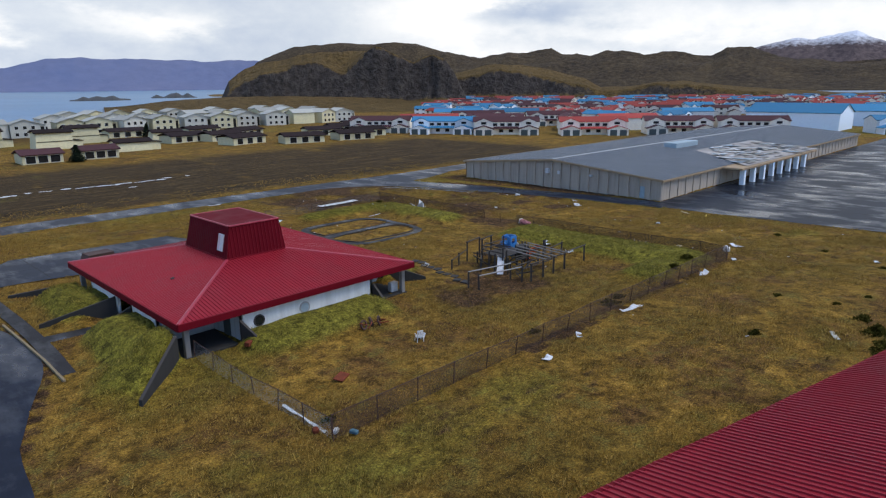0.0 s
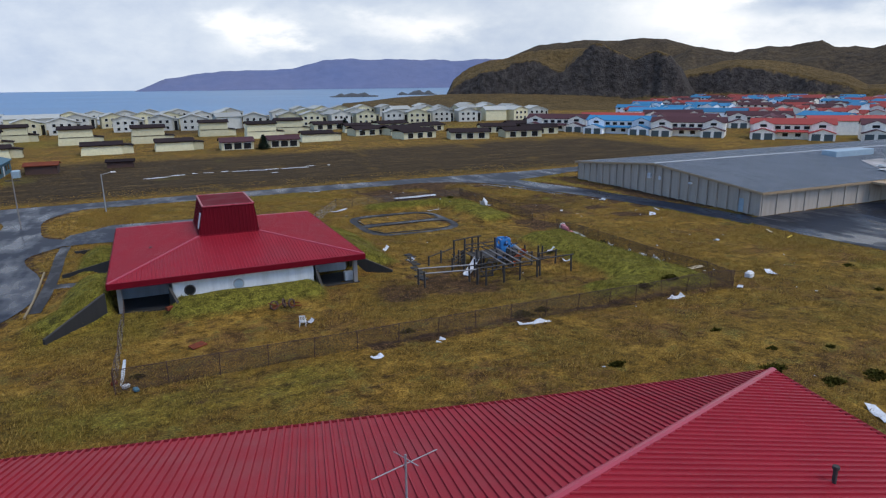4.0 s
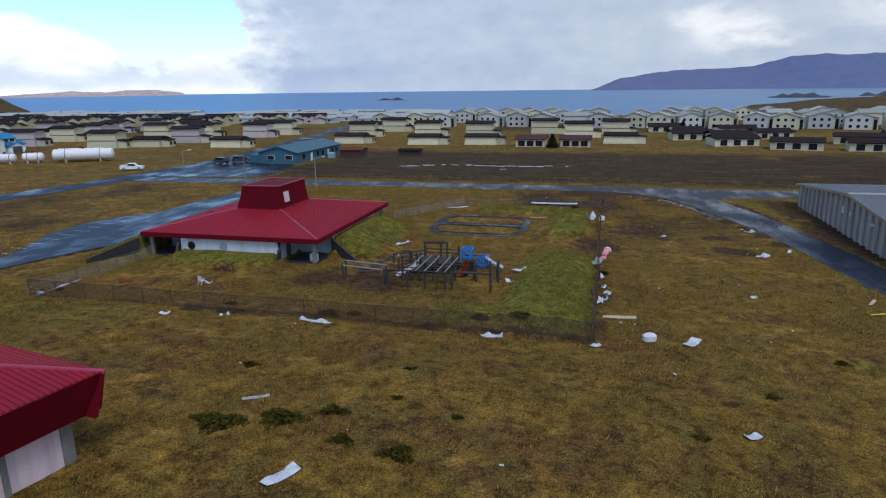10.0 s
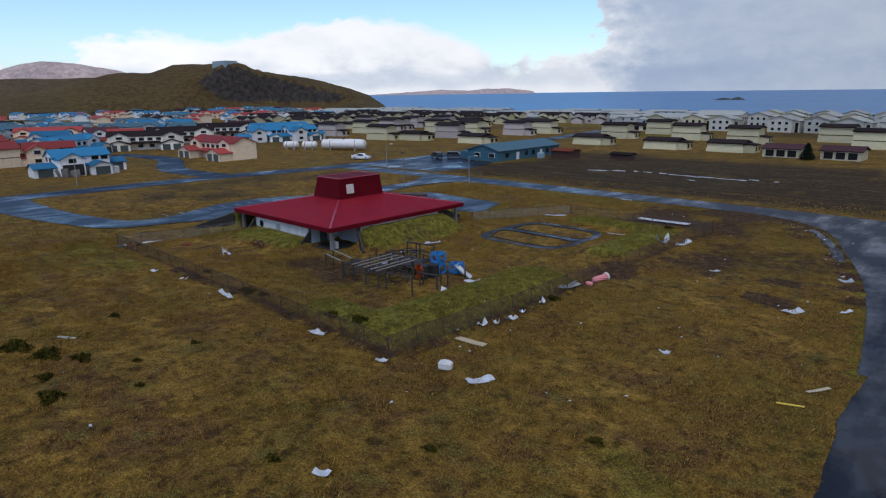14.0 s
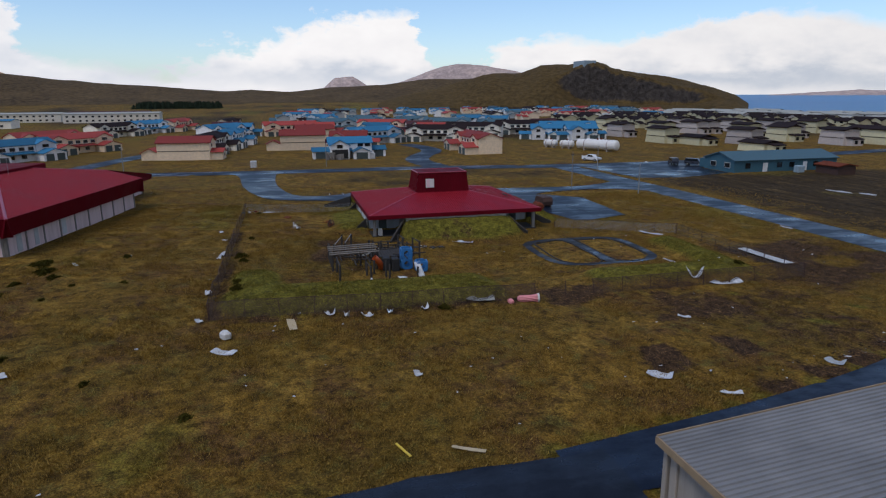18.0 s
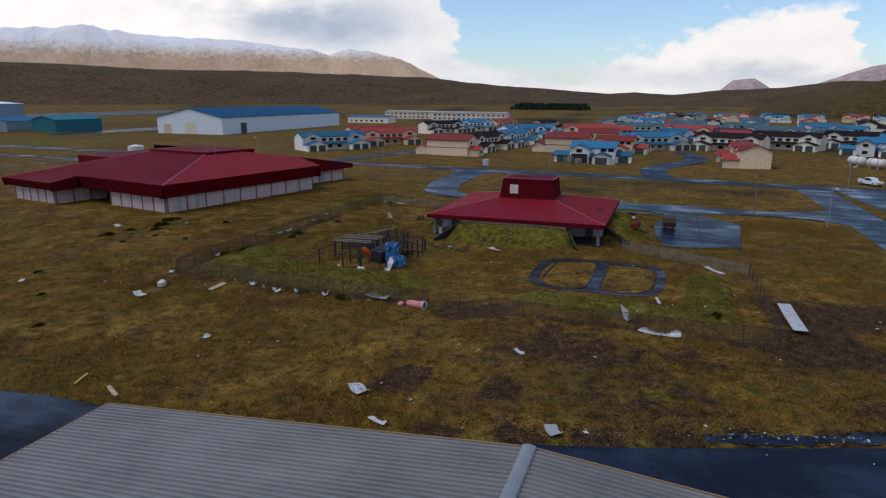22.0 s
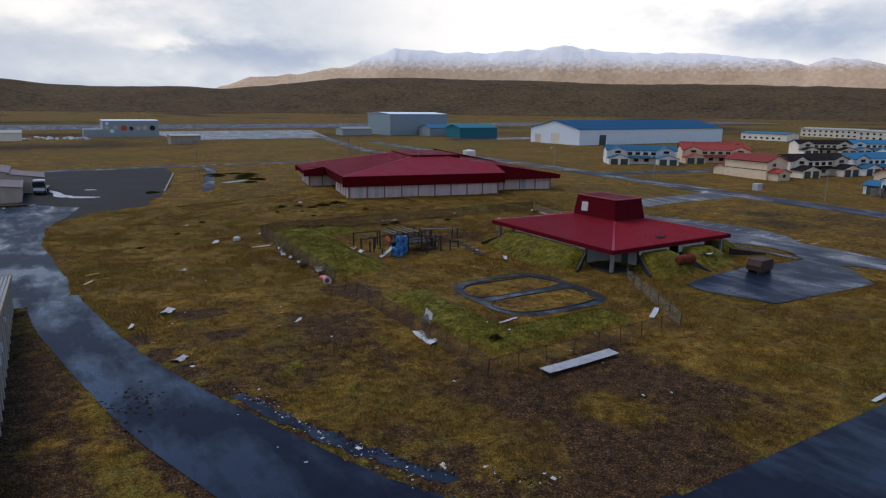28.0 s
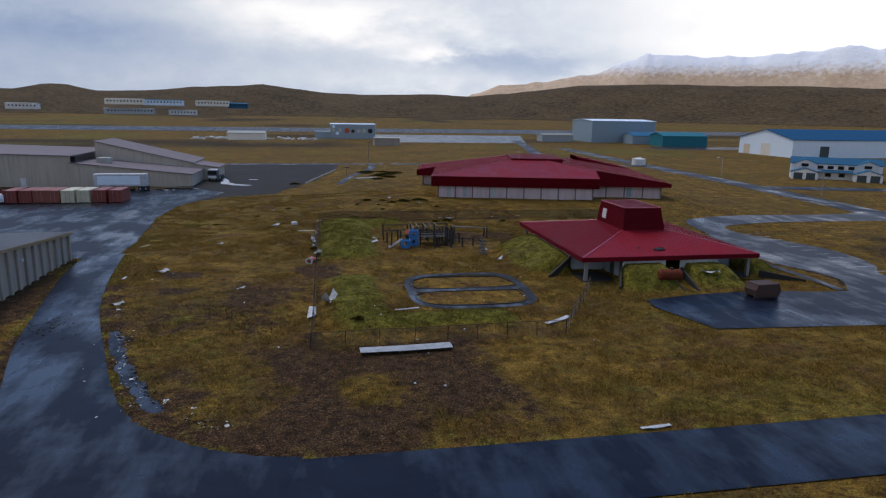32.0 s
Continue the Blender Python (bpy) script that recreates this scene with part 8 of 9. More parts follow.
for x, y, h, lamp in ((3.2, 90.4, 7.5, False), (13.5, 99.5, 6, True), (-53, 45, 6, True), (-56, -6, 6, True), (-58, -52, 6, True), (-24, 110, 6, True), (-3, -106, 8, False), (-14, -120, 8, False), (52, -106, 8, False), (62, -52, 3, False), (26, -240, 9, False)):
    pole(x, y, h, "street lamp with a bent arm" if lamp else "bare weathered utility pole", lamp)



# ---- a dark plantation at the foot of the ridge ----
def plantation():
    rg = random.Random(77)
    mb = MB()
    for i in range(420):
        f = rg.random()
        x, y = -925 + 25 * f + rg.gauss(0, 14), -165 + 112 * f + rg.gauss(0, 3)
        h, r = rg.uniform(6, 11), rg.uniform(3.5, 6.0)
        for k in range(3):
            z0, rr = h * (.05 + .28 * k), r * (1 - .28 * k)
            n = 6
            pts = [(x + rr * math.cos(6.283 * q / n + k) * rg.uniform(.7, 1.2), y + rr * math.sin(6.283 * q / n + k) * rg.uniform(.7, 1.2), z0 + rg.uniform(-.4, .3)) for q in range(n)] + [(x, y, z0 + h * .45)]
            mb.add(pts, [(q, (q + 1) % n, n) for q in range(n)])
    tagged(part("far_woods", mb, "needles"), "dark spruce plantation at the foot of the ridge", "trees", kind="stuff")


plantation()
# ---- the fenced play yard ----
def fence(points, height, label, skip=(), lean=0.0, wire="chain", tip=0.0):
    """Chain-link fence along a line: posts, a top rail and wire panels between them."""
    f = thing("chain_link_fence", label, "fence", "fence round the play yard")
    pts = []
    for (xa, ya), (xb, yb) in zip(points[:-1], points[1:]):
        n = max(1, round(math.hypot(xb - xa, yb - ya) / 3.0))
        pts += [(xa + (xb - xa) * i / n, ya + (yb - ya) * i / n) for i in range(n)]
    pts.append(points[-1])
    rg = random.Random(3)
    tops = []
    for x, y in pts:
        z = height_at(x, y)
        dx, dy = rg.uniform(-.12, .12) + lean, rg.uniform(-.12, .12) + tip
        mb = MB()
        mb.tube((x, y, z - .2), (x + dx, y + dy, z + height), .034, 7)
        mb.tube((x + dx, y + dy, z + height - .01), (x + dx, y + dy, z + height + .06), .06, 7, .02)
        part("fence_post", mb, "rust_dark", f)
        tops.append((x, y, z, x + dx, y + dy, z + height))
    for i, (a, b) in enumerate(zip(tops[:-1], tops[1:])):
        if i in skip:
            continue
        mb = MB()
        mb.tube(a[3:], b[3:], .024, 6)
        part("top_rail", mb, "rust_dark", f)
        me_ = bpy.data.meshes.new("wire_panel")
        sag = rg.uniform(-.08, .05)
        me_.from_pydata([(a[0], a[1], a[2] + .03), (b[0], b[1], b[2] + .03), b[3:], ((a[3] + b[3]) / 2, (a[4] + b[4]) / 2 + .02, (a[5] + b[5]) / 2 + sag), a[3:]], [], [(0, 1, 2, 3, 4)])
        uv = me_.uv_layers.new(name="UVMap")
        w = math.hypot(b[0] - a[0], b[1] - a[1])
        for k, (u, v) in enumerate(((0, 0), (w, 0), (w, height), (w / 2, height), (0, height))):
            uv.data[k].uv = (u, v)
        part("wire_panel", me_, wire, f)


fence([(69.3, 26.8), (55, 27.0), (36, 27.2), (17.2, 27.4)], 1.55, "rusty chain-link fence sagging along the yard", wire="chain_rust", tip=-0.1)
fence([(69.3, 26.8), (69.5, 50), (69.6, 86)], 1.5, "rusty chain-link fence with a gap and litter at its foot", skip=(10, 11), lean=-0.3, wire="chain_rust")
fence([(69.6, 86), (58, 85.8), (47.2, 85.5)], 1.4, "rusty chain-link fence beside the track")
fence([(47.2, 85.5), (43, 78.2), (38.8, 71.2)], 1.4, "grey chain-link fence leading to the building", wire="chain_grey")
fence([(17.2, 27.4), (17.3, 36), (17.3, 44.6)], 1.35, "grey chain-link fence leading to the building", wire="chain_grey")


def playground():
    g = thing("climbing_frame", "collapsing timber climbing frame with blue panels and two slides", "play equipment")
    rg = random.Random(12)

    def beam(a, b, w=0.11, mat="dark_wood", name="beam"):
        mb = MB()
        a, b = Vector(a), Vector(b)
        d = (b - a).normalized()
        s = d.orthogonal().normalized()
        u = d.cross(s)
        pts = [p + s * i * w / 2 + u * j * w / 2 for p in (a, b) for i, j in ((-1, -1), (1, -1), (1, 1), (-1, 1))]
        mb.add(pts, [(3, 2, 1, 0), (4, 5, 6, 7), (0, 1, 5, 4), (1, 2, 6, 5), (2, 3, 7, 6), (3, 0, 4, 7)])
        part(name, mb, mat, g)

    def post(x, y, h):
        beam((x, y, -.1), (x + rg.uniform(-.05, .05), y + rg.uniform(-.05, .05), h), .16, "dark_wood", "post")
    # front row of posts with a long beam, swing beam to its side
    for x in (49.2, 51.2, 53.0, 55.0):
        post(x, 38.2, 1.9)
        post(x, 43.0, 2.1)
    for x in (55.6, 59.4):
        post(x, 38.6, 1.9)
    post(57.4, 41.6, 1.6), post(59.6, 41.8, 1.7)
    beam((49.0, 38.2, 1.9), (55.2, 38.2, 1.9))
    beam((55.4, 38.6, 1.85), (59.6, 38.6, 1.9))
    beam((57.2, 41.6, 1.5), (59.8, 41.8, 1.6))
    for x in (51.2, 52.1, 53.0, 54.2, 55.0):
        beam((x, 37.9, 2.02), (x + .2, 43.3, 2.16), .11, "grey_wood")
    for y in (39.2, 40.4, 41.6):
        beam((49.0, y, 1.2), (55.0, y, 1.25), .09)
    beam((43.6, 40.2, 1.5), (48.6, 38.9, 1.6), .1, "post"), beam((43.4, 41.4, 1.7), (48.4, 40.2, 1.75), .1, "post")
    for x, y in ((43.6, 40.2), (48.6, 38.9), (43.4, 41.4), (48.4, 40.2)):
        post(x, y, 1.7)
    # platform with slatted floor
    for i in range(10):
        mb = MB()
        mb.box(50.8, 54.6, 43.2 + i * .3, 43.45 + i * .3, 1.28, 1.34)
        part("deck_board", mb, "dark_wood", g)
    for x, y, h in ((50.8, 43.2, 2.4), (54.6, 43.2, 2.4), (50.8, 46.2, 2.9), (54.6, 46.2, 2.6), (52.6, 46.4, 2.9)):
        post(x, y, h)
    beam((50.6, 46.3, 2.85), (53.0, 46.5, 2.9))
    for z in (1.75, 2.15):
        beam((50.8, 43.2, z), (50.8, 46.2, z), .09), beam((50.8, 46.25, z), (54.6, 46.25, z), .09)
    # stepped rails at the side
    for k in range(4):
        beam((48.4, 44.2, .35 + k * .36), (50.6, 46.0, .45 + k * .38), .1, "dark_wood")
    post(48.4, 44.2, 1.5), post(50.5, 46.0, 1.7), post(46.9, 47.0, 1.2), post(48.6, 47.6, 1.5), post(50.4, 48.0, 2.3), post(52.8, 48.3, 2.4)
    beam((50.3, 48.0, 2.3), (52.9, 48.3, 2.4))
    beam((46.9, 47.0, 1.1), (50.4, 48.0, 1.5), .09)
    for k in range(7):
        a = rg.uniform(49.5, 55)
        b = rg.uniform(38.5, 45.5)
        beam((a, b, rg.uniform(.1, .7)), (a + rg.uniform(-2, 2), b + rg.uniform(-2, 2), rg.uniform(.3, 1.5)), .1, "dark_wood", "fallen_beam")
    for k in range(13):
        a, b = rg.uniform(49.4, 59.4), rg.uniform(38.6, 47.8)
        post(a, b, rg.uniform(.9, 2.1))
    for k in range(16):
        a, b, c = rg.uniform(49.6, 56.5), rg.uniform(38.6, 47.0), rg.uniform(.8, 1.9)
        if k % 2:
            beam((a, b, c), (a + rg.uniform(1.4, 3.0), b + rg.uniform(-.2, .2), c + rg.uniform(-.1, .1)), .1, "dark_wood")
        else:
            beam((a, b, c), (a + rg.uniform(-.2, .2), b + rg.uniform(1.4, 3.0), c + rg.uniform(-.1, .1)), .1, "dark_wood")
    # blue panels with round holes
    def panel(x, y, z, ang, s=1.15):
        m = Matrix.Translation((x, y, z)) @ Matrix.Rotation(radians(ang), 4, "Z")
        n, r = 16, s * .3
        mb = MB()
        outer_ = []
        for i in range(n):
            a = 2 * math.pi * (i + .5) / n
            k = s / 2 / max(abs(math.cos(a)), abs(math.sin(a)))
            outer_.append((k * math.cos(a), k * math.sin(a)))
        inner_ = [(r * math.cos(2 * math.pi * (i + .5) / n), r * math.sin(2 * math.pi * (i + .5) / n)) for i in range(n)]
        pts = [tuple(m @ Vector((a, y_, s / 2 + b))) for y_ in (-.05, .05) for ring in (outer_, inner_) for a, b in ring]
        fs = []
        for i in range(n):
            j = (i + 1) % n
            fs += [(i, j, n + j, n + i), (2 * n + j, 2 * n + i, 3 * n + i, 3 * n + j), (i, 2 * n + i, 2 * n + j, j), (n + j, 3 * n + j, 3 * n + i, n + i)]
        part("blue_panel", mb.add(pts, fs), "blue_plastic", g, "blue plastic panel with a round hole")
    for x, y in ((55.6, 46.2), (57.0, 47.6)):
        for z in (0.15, 1.32):
            if z > 1 and x > 56:
                continue
            for dx, dy, ang in ((0, -.58, 0), (0, .58, 0), (-.58, 0, 90), (.58, 0, 90)):
                panel(x + dx, y + dy, z, ang)

    def slide(a, b, w, name):
        a, b = Vector(a), Vector(b)
        d = (b - a)
        s = Vector((-d.y, d.x, 0)).normalized() * w / 2
        mb = MB()
        n = 6
        rim, down, pts = Vector((0, 0, .16)), Vector((0, 0, -.04)), []
        for i in range(n + 1):
            p = a + d * i / n + Vector((0, 0, -.12 * math.sin(math.pi * i / n)))
            pts += [p - s * 1.12 + rim, p - s, p + s, p + s * 1.12 + rim, p + s * 1.18 + rim, p + s * 1.06 + down, p - s * 1.06 + down, p - s * 1.18 + rim]
        faces = [(8 * i + k, 8 * i + (k + 1) % 8, 8 * i + 8 + (k + 1) % 8, 8 * i + 8 + k) for i in range(n) for k in range(8)]
        mb.add(pts, faces + [tuple(range(8)), tuple(8 * n + k for k in range(8))])
        part(name, mb, "white_sheet", g, "pale metal slide")
    slide((51.0, 43.6, 1.3), (48.9, 42.0, .15), .6, "slide")
    slide((57.4, 47.0, 1.25), (59.3, 47.2, .12), .55, "slide")
    # a curled orange tube slide, broken off
    mb = MB()
    for k in range(7):
        a, b = k / 7 * 1.6, (k + 1) / 7 * 1.6
        mb.tube((55.2 + .9 * math.cos(a), 42.6 + .9 * math.sin(a), 1.7 - k * .22), (55.2 + .9 * math.cos(b), 42.6 + .9 * math.sin(b), 1.7 - (k + 1) * .22), .34, 12, caps=False)
    part("tube_slide", mb, "orange_plastic", g, "broken orange tube slide")
    for x, y in ((55.5, 44.0), (56.0, 44.9)):
        mb = MB()
        mb.chamfer(x - .6, x + .6, y - .4, y + .4, .1, 1.5, .08)
        part("dark_panel", mb, "black", g)


playground()


# ---- loose things on the grass ----
def sheet(name, label, category, x, y, length, width, turn, material, curl=0.25, wave=0.0, lift=0.06, seed=0, corrugated=False):
    """A bent sheet lying on the ground."""
    rg = random.Random(seed)
    n, k = 10, (16 if corrugated else 4)
    z0 = height_at(x, y) + lift
    m = pose(x, y, z0, 0, 0, turn)
    mb = MB()
    c1, c2 = rg.uniform(.2, 1), rg.uniform(0, 6)
    top = []
    for i in range(n + 1):
        u = i / n - .5
        for j in range(k + 1):
            v = j / k - .5
            z = curl * (u * u * 2 + c1 * v * u) + wave * math.sin(u * 9 + c2) * (.4 + v) + (0.05 * (j % 2) if corrugated else 0)
            top.append(m @ Vector((u * length, v * width * (1 - (.25 * abs(u) if not corrugated else 0)), max(0.0, z) + .02)))
    w = k + 1
    low = [p - Vector((0, 0, .025)) for p in top]
    N_ = len(top)
    fs = [(i * w + j, (i + 1) * w + j, (i + 1) * w + j + 1, i * w + j + 1) for i in range(n) for j in range(k)]
    fs += [tuple(N_ + q for q in reversed(f)) for f in fs]
    edge = [j for j in range(w)] + [i * w + k for i in range(1, n + 1)] + [n * w + j for j in range(k - 1, -1, -1)] + [i * w for i in range(n - 1, 0, -1)]
    fs += [(edge[(q + 1) % len(edge)], edge[q], N_ + edge[q], N_ + edge[(q + 1) % len(edge)]) for q in range(len(edge))]
    return tagged(part(name, mb.add(top, fs[:0]).add(low, []) and _faces(mb, fs), material), label, category)


def _faces(mb, fs):
    mb.f += fs
    return mb


def block(name, label, category, x, y, sx, sy, sz, turn, material, tilt=0.0, lift=0.0, chamfer_=0.06):
    z = height_at(x, y) + lift
    mb = MB()
    mb.chamfer(-sx / 2, sx / 2, -sy / 2, sy / 2, 0, sz, min(chamfer_, sz * .3), pose(x, y, z + .02, tilt, 0, turn))
    return tagged(part(name, mb, material), label, category)


WS, LIT = "white_sheet", "litter"
block("foam_block", "white foam block lying on its side in the grass", "debris", 73.3, 28.4, 1.0, 0.7, 0.55, 25, "foam", lift=.03, chamfer_=.16)
sheet("plastic_sheet", "crumpled white plastic sheet in the grass", "debris", 76.4, 28.5, 1.9, .8, 62, WS, .25, .12, seed=1)
sheet("plywood_board", "pale plywood board lying in the grass", "debris", 71.0, 33.5, 3.2, .7, 5, "pale_wood", .05, seed=2)
sheet("plastic_sheet", "white sheet lying on the damp earth", "debris", 87.5, 57.8, 1.7, 1.0, 50, WS, .3, .1, seed=3)
sheet("metal_sheet", "long bent white corrugated roofing sheet", "debris", 61.8, 87.6, 7.6, 1.15, 2, WS, .08, .0, .28, 4, True)
sheet("plastic_sheet", "white twisted sheeting caught by the fence", "debris", 69.6, 76.6, 3.4, .8, 88, WS, .3, .3, seed=5)
sheet("plastic_sheet", "upright torn end of white sheeting", "debris", 67.9, 74.0, 1.6, .8, 40, WS, 1.6, .3, seed=6)
sheet("plank", "white plank lying on the turf bank", "debris", 60.4, 76.3, 2.7, .3, 10, WS, .05, seed=7)
sheet("metal_sheet", "white sheet lying against the fence", "debris", 46.7, 82.0, 3.3, .55, 32, WS, .2, .05, .15, 8)
sheet("plastic_sheet", "white twisted strip below the building", "debris", 45.0, 55.6, 2.9, .45, 60, WS, .15, .2, seed=9)
sheet("plastic_sheet", "white sheet beside the stepping stones", "debris", 46.0, 50.2, 1.0, .6, 20, WS, .3, .1, seed=10)
sheet("plastic_sheet", "white sheet on the green bank", "debris", 61.4, 45.0, 1.6, .8, 30, WS, .3, .1, .1, 11)
sheet("plastic_sheet", "grey and white sheet beside the fence", "debris", 69.2, 50.6, 2.6, .9, 78, "grey_shingle", .2, .2, .1, 12)
sheet("plastic_sheet", "white sheet half sunk in grass", "debris", 55.2, 4.4, 1.9, .7, 62, WS, .2, .1, .06, 13)
sheet("board", "grey board in the grass", "debris", 49.9, 11.5, 1.6, .35, 28, "grey_shingle", .05, seed=14)
sheet("plastic_sheet", "white rag along the fence", "debris", 47.0, 26.0, 2.8, .5, -8, WS, .15, .25, .06, 15)
sheet("plastic_sheet", "white rag along the fence", "debris", 61.6, 26.0, 1.7, .6, 8, WS, .15, .25, .06, 16)
sheet("plastic_sheet", "small white rag in the grass", "debris", 33.6, 25.0, .9, .5, 10, WS, .2, .1, .06, 17)
sheet("plastic_sheet", "small white rag in the grass", "debris", 38.8, 25.8, .8, .5, 40, WS, .2, .1, .06, 18)
block("yellow_plank", "yellow painted plank in the grass", "debris", 92.6, 39.0, 1.6, .14, .07, 20, "yellow", lift=.08)
sheet("plank", "pale split plank near the drive", "debris", 93.3, 42.5, 1.9, .3, 60, "pale_wood", .05, seed=19)
sheet("plastic_sheet", "white scrap by the drive", "debris", 91.0, 60.8, 1.4, .35, 70, WS, .1, .1, .05, 20)
sheet("plastic_sheet", "pale green sheet near the drive", "debris", 88.7, 71.1, 1.3, .8, 30, "grey_siding", .3, .15, .06, 21)
sheet("plastic_sheet", "white scrap in the grass", "debris", 83.2, 41.8, .8, .5, 10, WS, .3, .1, .06, 22)
sheet("plastic_sheet", "white strip on dark earth", "debris", 77.4, 66.5, 1.1, .35, 50, WS, .1, .1, .06, 23)
sheet("plastic_sheet", "white sheet at the edge of the road", "debris", 47.8, 102.9, 2.1, .35, 4, WS, .05, .05, .05, 24)
sheet("plastic_sheet", "small white rag in the grass", "debris", 77.8, 14.5, .9, .5, 30, WS, .2, .1, .06, 25)
sheet("plastic_sheet", "small white sheet by the fence corner", "debris", 69.3, 26.0, .9, .5, 30, WS, .2, .1, .06, 26)
sheet("plastic_sheet", "white sheet on the play yard fence", "debris", 60.8, 41.5, .9, .6, 130, WS, .4, .1, .06, 27)
for i, (x, y, l, a) in enumerate(((69.6, 36.8, .9, 80), (70.0, 38.2, .6, 20), (70.2, 40.0, 1.1, 70), (69.9, 42.0, .5, 40), (69.8, 45.2, .7, 100))):
    sheet("plastic_scrap", "crumpled white plastic at the foot of the fence" if i != 3 else "pale turquoise plastic at the foot of the fence", "debris", x, y, l, l * .55, a, WS if i != 3 else "pale_blue", .5, .25, .05, 60 + i)


def insulation_roll():
    t = thing("insulation_roll", "pink roll of insulation with a pale open end", "debris")
    a, b = Vector((69.9, 54.0, .36)), Vector((70.3, 55.9, .42))
    mb = MB()
    n = 16
    d = (b - a).normalized()
    s = d.orthogonal().normalized()
    u = d.cross(s)
    st_ = [(0, .18), (.1, .28), (.3, .33), (.6, .30), (.85, .34), (1.0, .40)]
    pts = [a + (b - a) * f + (s * math.cos(2 * math.pi * i / n) + u * math.sin(2 * math.pi * i / n)) * r * (1 + .1 * math.sin(i * 3 + f * 9)) for f, r in st_ for i in range(n)]
    mb.add(pts, [(q * n + i, q * n + (i + 1) % n, (q + 1) * n + (i + 1) % n, (q + 1) * n + i) for q in range(5) for i in range(n)] + [tuple(range(n))])
    part("roll", mb, "pink", t)
    mb = MB()
    pts = [b + d * k + (s * math.cos(2 * math.pi * i / n) + u * math.sin(2 * math.pi * i / n)) * r for k, r in ((-.12, .40), (.05, .47), (.05, .28), (-.5, .2)) for i in range(n)]
    mb.add(pts, [(q * n + i, q * n + (i + 1) % n, (q + 1) * n + (i + 1) % n, (q + 1) * n + i) for q in range(3) for i in range(n)] + [tuple(range(3 * n, 4 * n))])
    part("collar", mb, "foam", t, "pale flared collar")
    mb = MB()
    mb.tube(b + d * -.44, b + d * -.02, .27, 14)
    part("core", mb, "corten", t, "dark red hollow core")
    mb = MB()
    mb.chamfer(69.5, 70.2, 53.1, 53.6, .05, .35, .1)
    part("loose_batt", mb, "pink", t)


insulation_roll()


def garden_chair(x, y, turn):
    z = height_at(x, y)
    c = thing("plastic_chair", "white plastic chair standing in the grass", "chair", at=pose(x, y, z + .05, 0, 0, turn) @ Matrix.Scale(.84, 4))
    mb = MB()
    mb.chamfer(-.3, .3, -.3, .3, .42, .48, .02)
    part("seat", mb, "foam", c)
    for i in range(4):
        mb = MB()
        mb.box(-.26 + i * .15, -.17 + i * .15, .26, .31, .48, 1.05)
        part("back_slat", mb, "foam", c)
    mb = MB()
    mb.chamfer(-.3, .3, .25, .32, 1.0, 1.12, .02)
    part("back_rail", mb, "foam", c)
    for sx in (-1, 1):
        mb = MB()
        mb.chamfer(sx * .3 - .03, sx * .3 + .03, -.28, .28, .66, .72, .01)
        part("armrest", mb, "foam", c)
        for sy in (-1, 1):
            mb = MB()
            mb.tube((sx * .27, sy * .26, .43), (sx * .31, sy * .3, 0), .035, 6)
            part("leg", mb, "foam", c)


block("rubble_lump", "white broken block at the fence corner", "debris", 17.8, 28.0, .5, .3, .2, 30, "foam", 6, .03, .1)
block("rubble_lump", "rust-red broken block at the fence corner", "debris", 17.1, 28.9, .45, .35, .25, 70, "rust", -5, .03, .1)
block("rubble_lump", "faded teal broken block at the fence corner", "debris", 18.4, 27.1, .5, .3, .2, 110, "teal_roof", 4, .03, .1)
sheet("plastic_sheet", "torn white strip along the fence foot", "debris", 17.55, 30.8, 4.6, .22, 89, "grey_siding", .1, .15, .06, 41)
garden_chair(30.6, 34.8, 160)
sheet("plastic_sheet", "white board leaning by the chair", "debris", 31.2, 35.2, .7, .5, 20, WS, .5, .0, .1, 31)
t = thing("scrap_heap", "tangle of rusted steel wheels and bars", "scrap")
for k, (dx, dy, a) in enumerate(((0, 0, 20), (.9, .2, 70), (1.5, -.1, 40))):
    mb = MB()
    n = 14
    m = pose(29.2 + dx, 39.8 + dy, height_at(29.5, 39.8) + .42, 75, 0, a)
    ring = [(math.cos(2 * math.pi * i / n), math.sin(2 * math.pi * i / n)) for i in range(n)]
    pts = [m @ Vector((r * c, r * s, h)) for r, h in ((.42, -.06), (.42, .06), (.3, .06), (.3, -.06)) for c, s in ring]
    part("wheel", mb.add(pts, [(q * n + i, q * n + (i + 1) % n, ((q + 1) % 4) * n + (i + 1) % n, ((q + 1) % 4) * n + i) for q in range(4) for i in range(n)]), "rust_dark", t)
z = height_at(29.5, 39.8)
for k in range(9):
    mb = MB()
    a = Vector((29.2 + rng.uniform(-.6, 2), 39.8 + rng.uniform(-.5, .5), z + rng.uniform(.05, .6)))
    mb.tube(a, a + Vector((rng.uniform(-.9, .9), rng.uniform(-.7, .7), rng.uniform(-.2, .4))), .045, 6)
    part("bar", mb, "rust", t)
block("rusty_plate", "rust-red steel plate lying in the grass", "scrap", 22.5, 33.8, 1.2, .7, .08, 30, "rust", 8, .12, .02)
block("rusty_plate", "small rust-red box beside the porch", "scrap", 20.9, 43.2, .6, .4, .3, 30, "rust", 0, .02, .02)
block("air_unit", "white cooling unit on the porch", "appliance", 37.7, 46.0, .9, .5, .9, 0, "foam", 0, .1, .05)

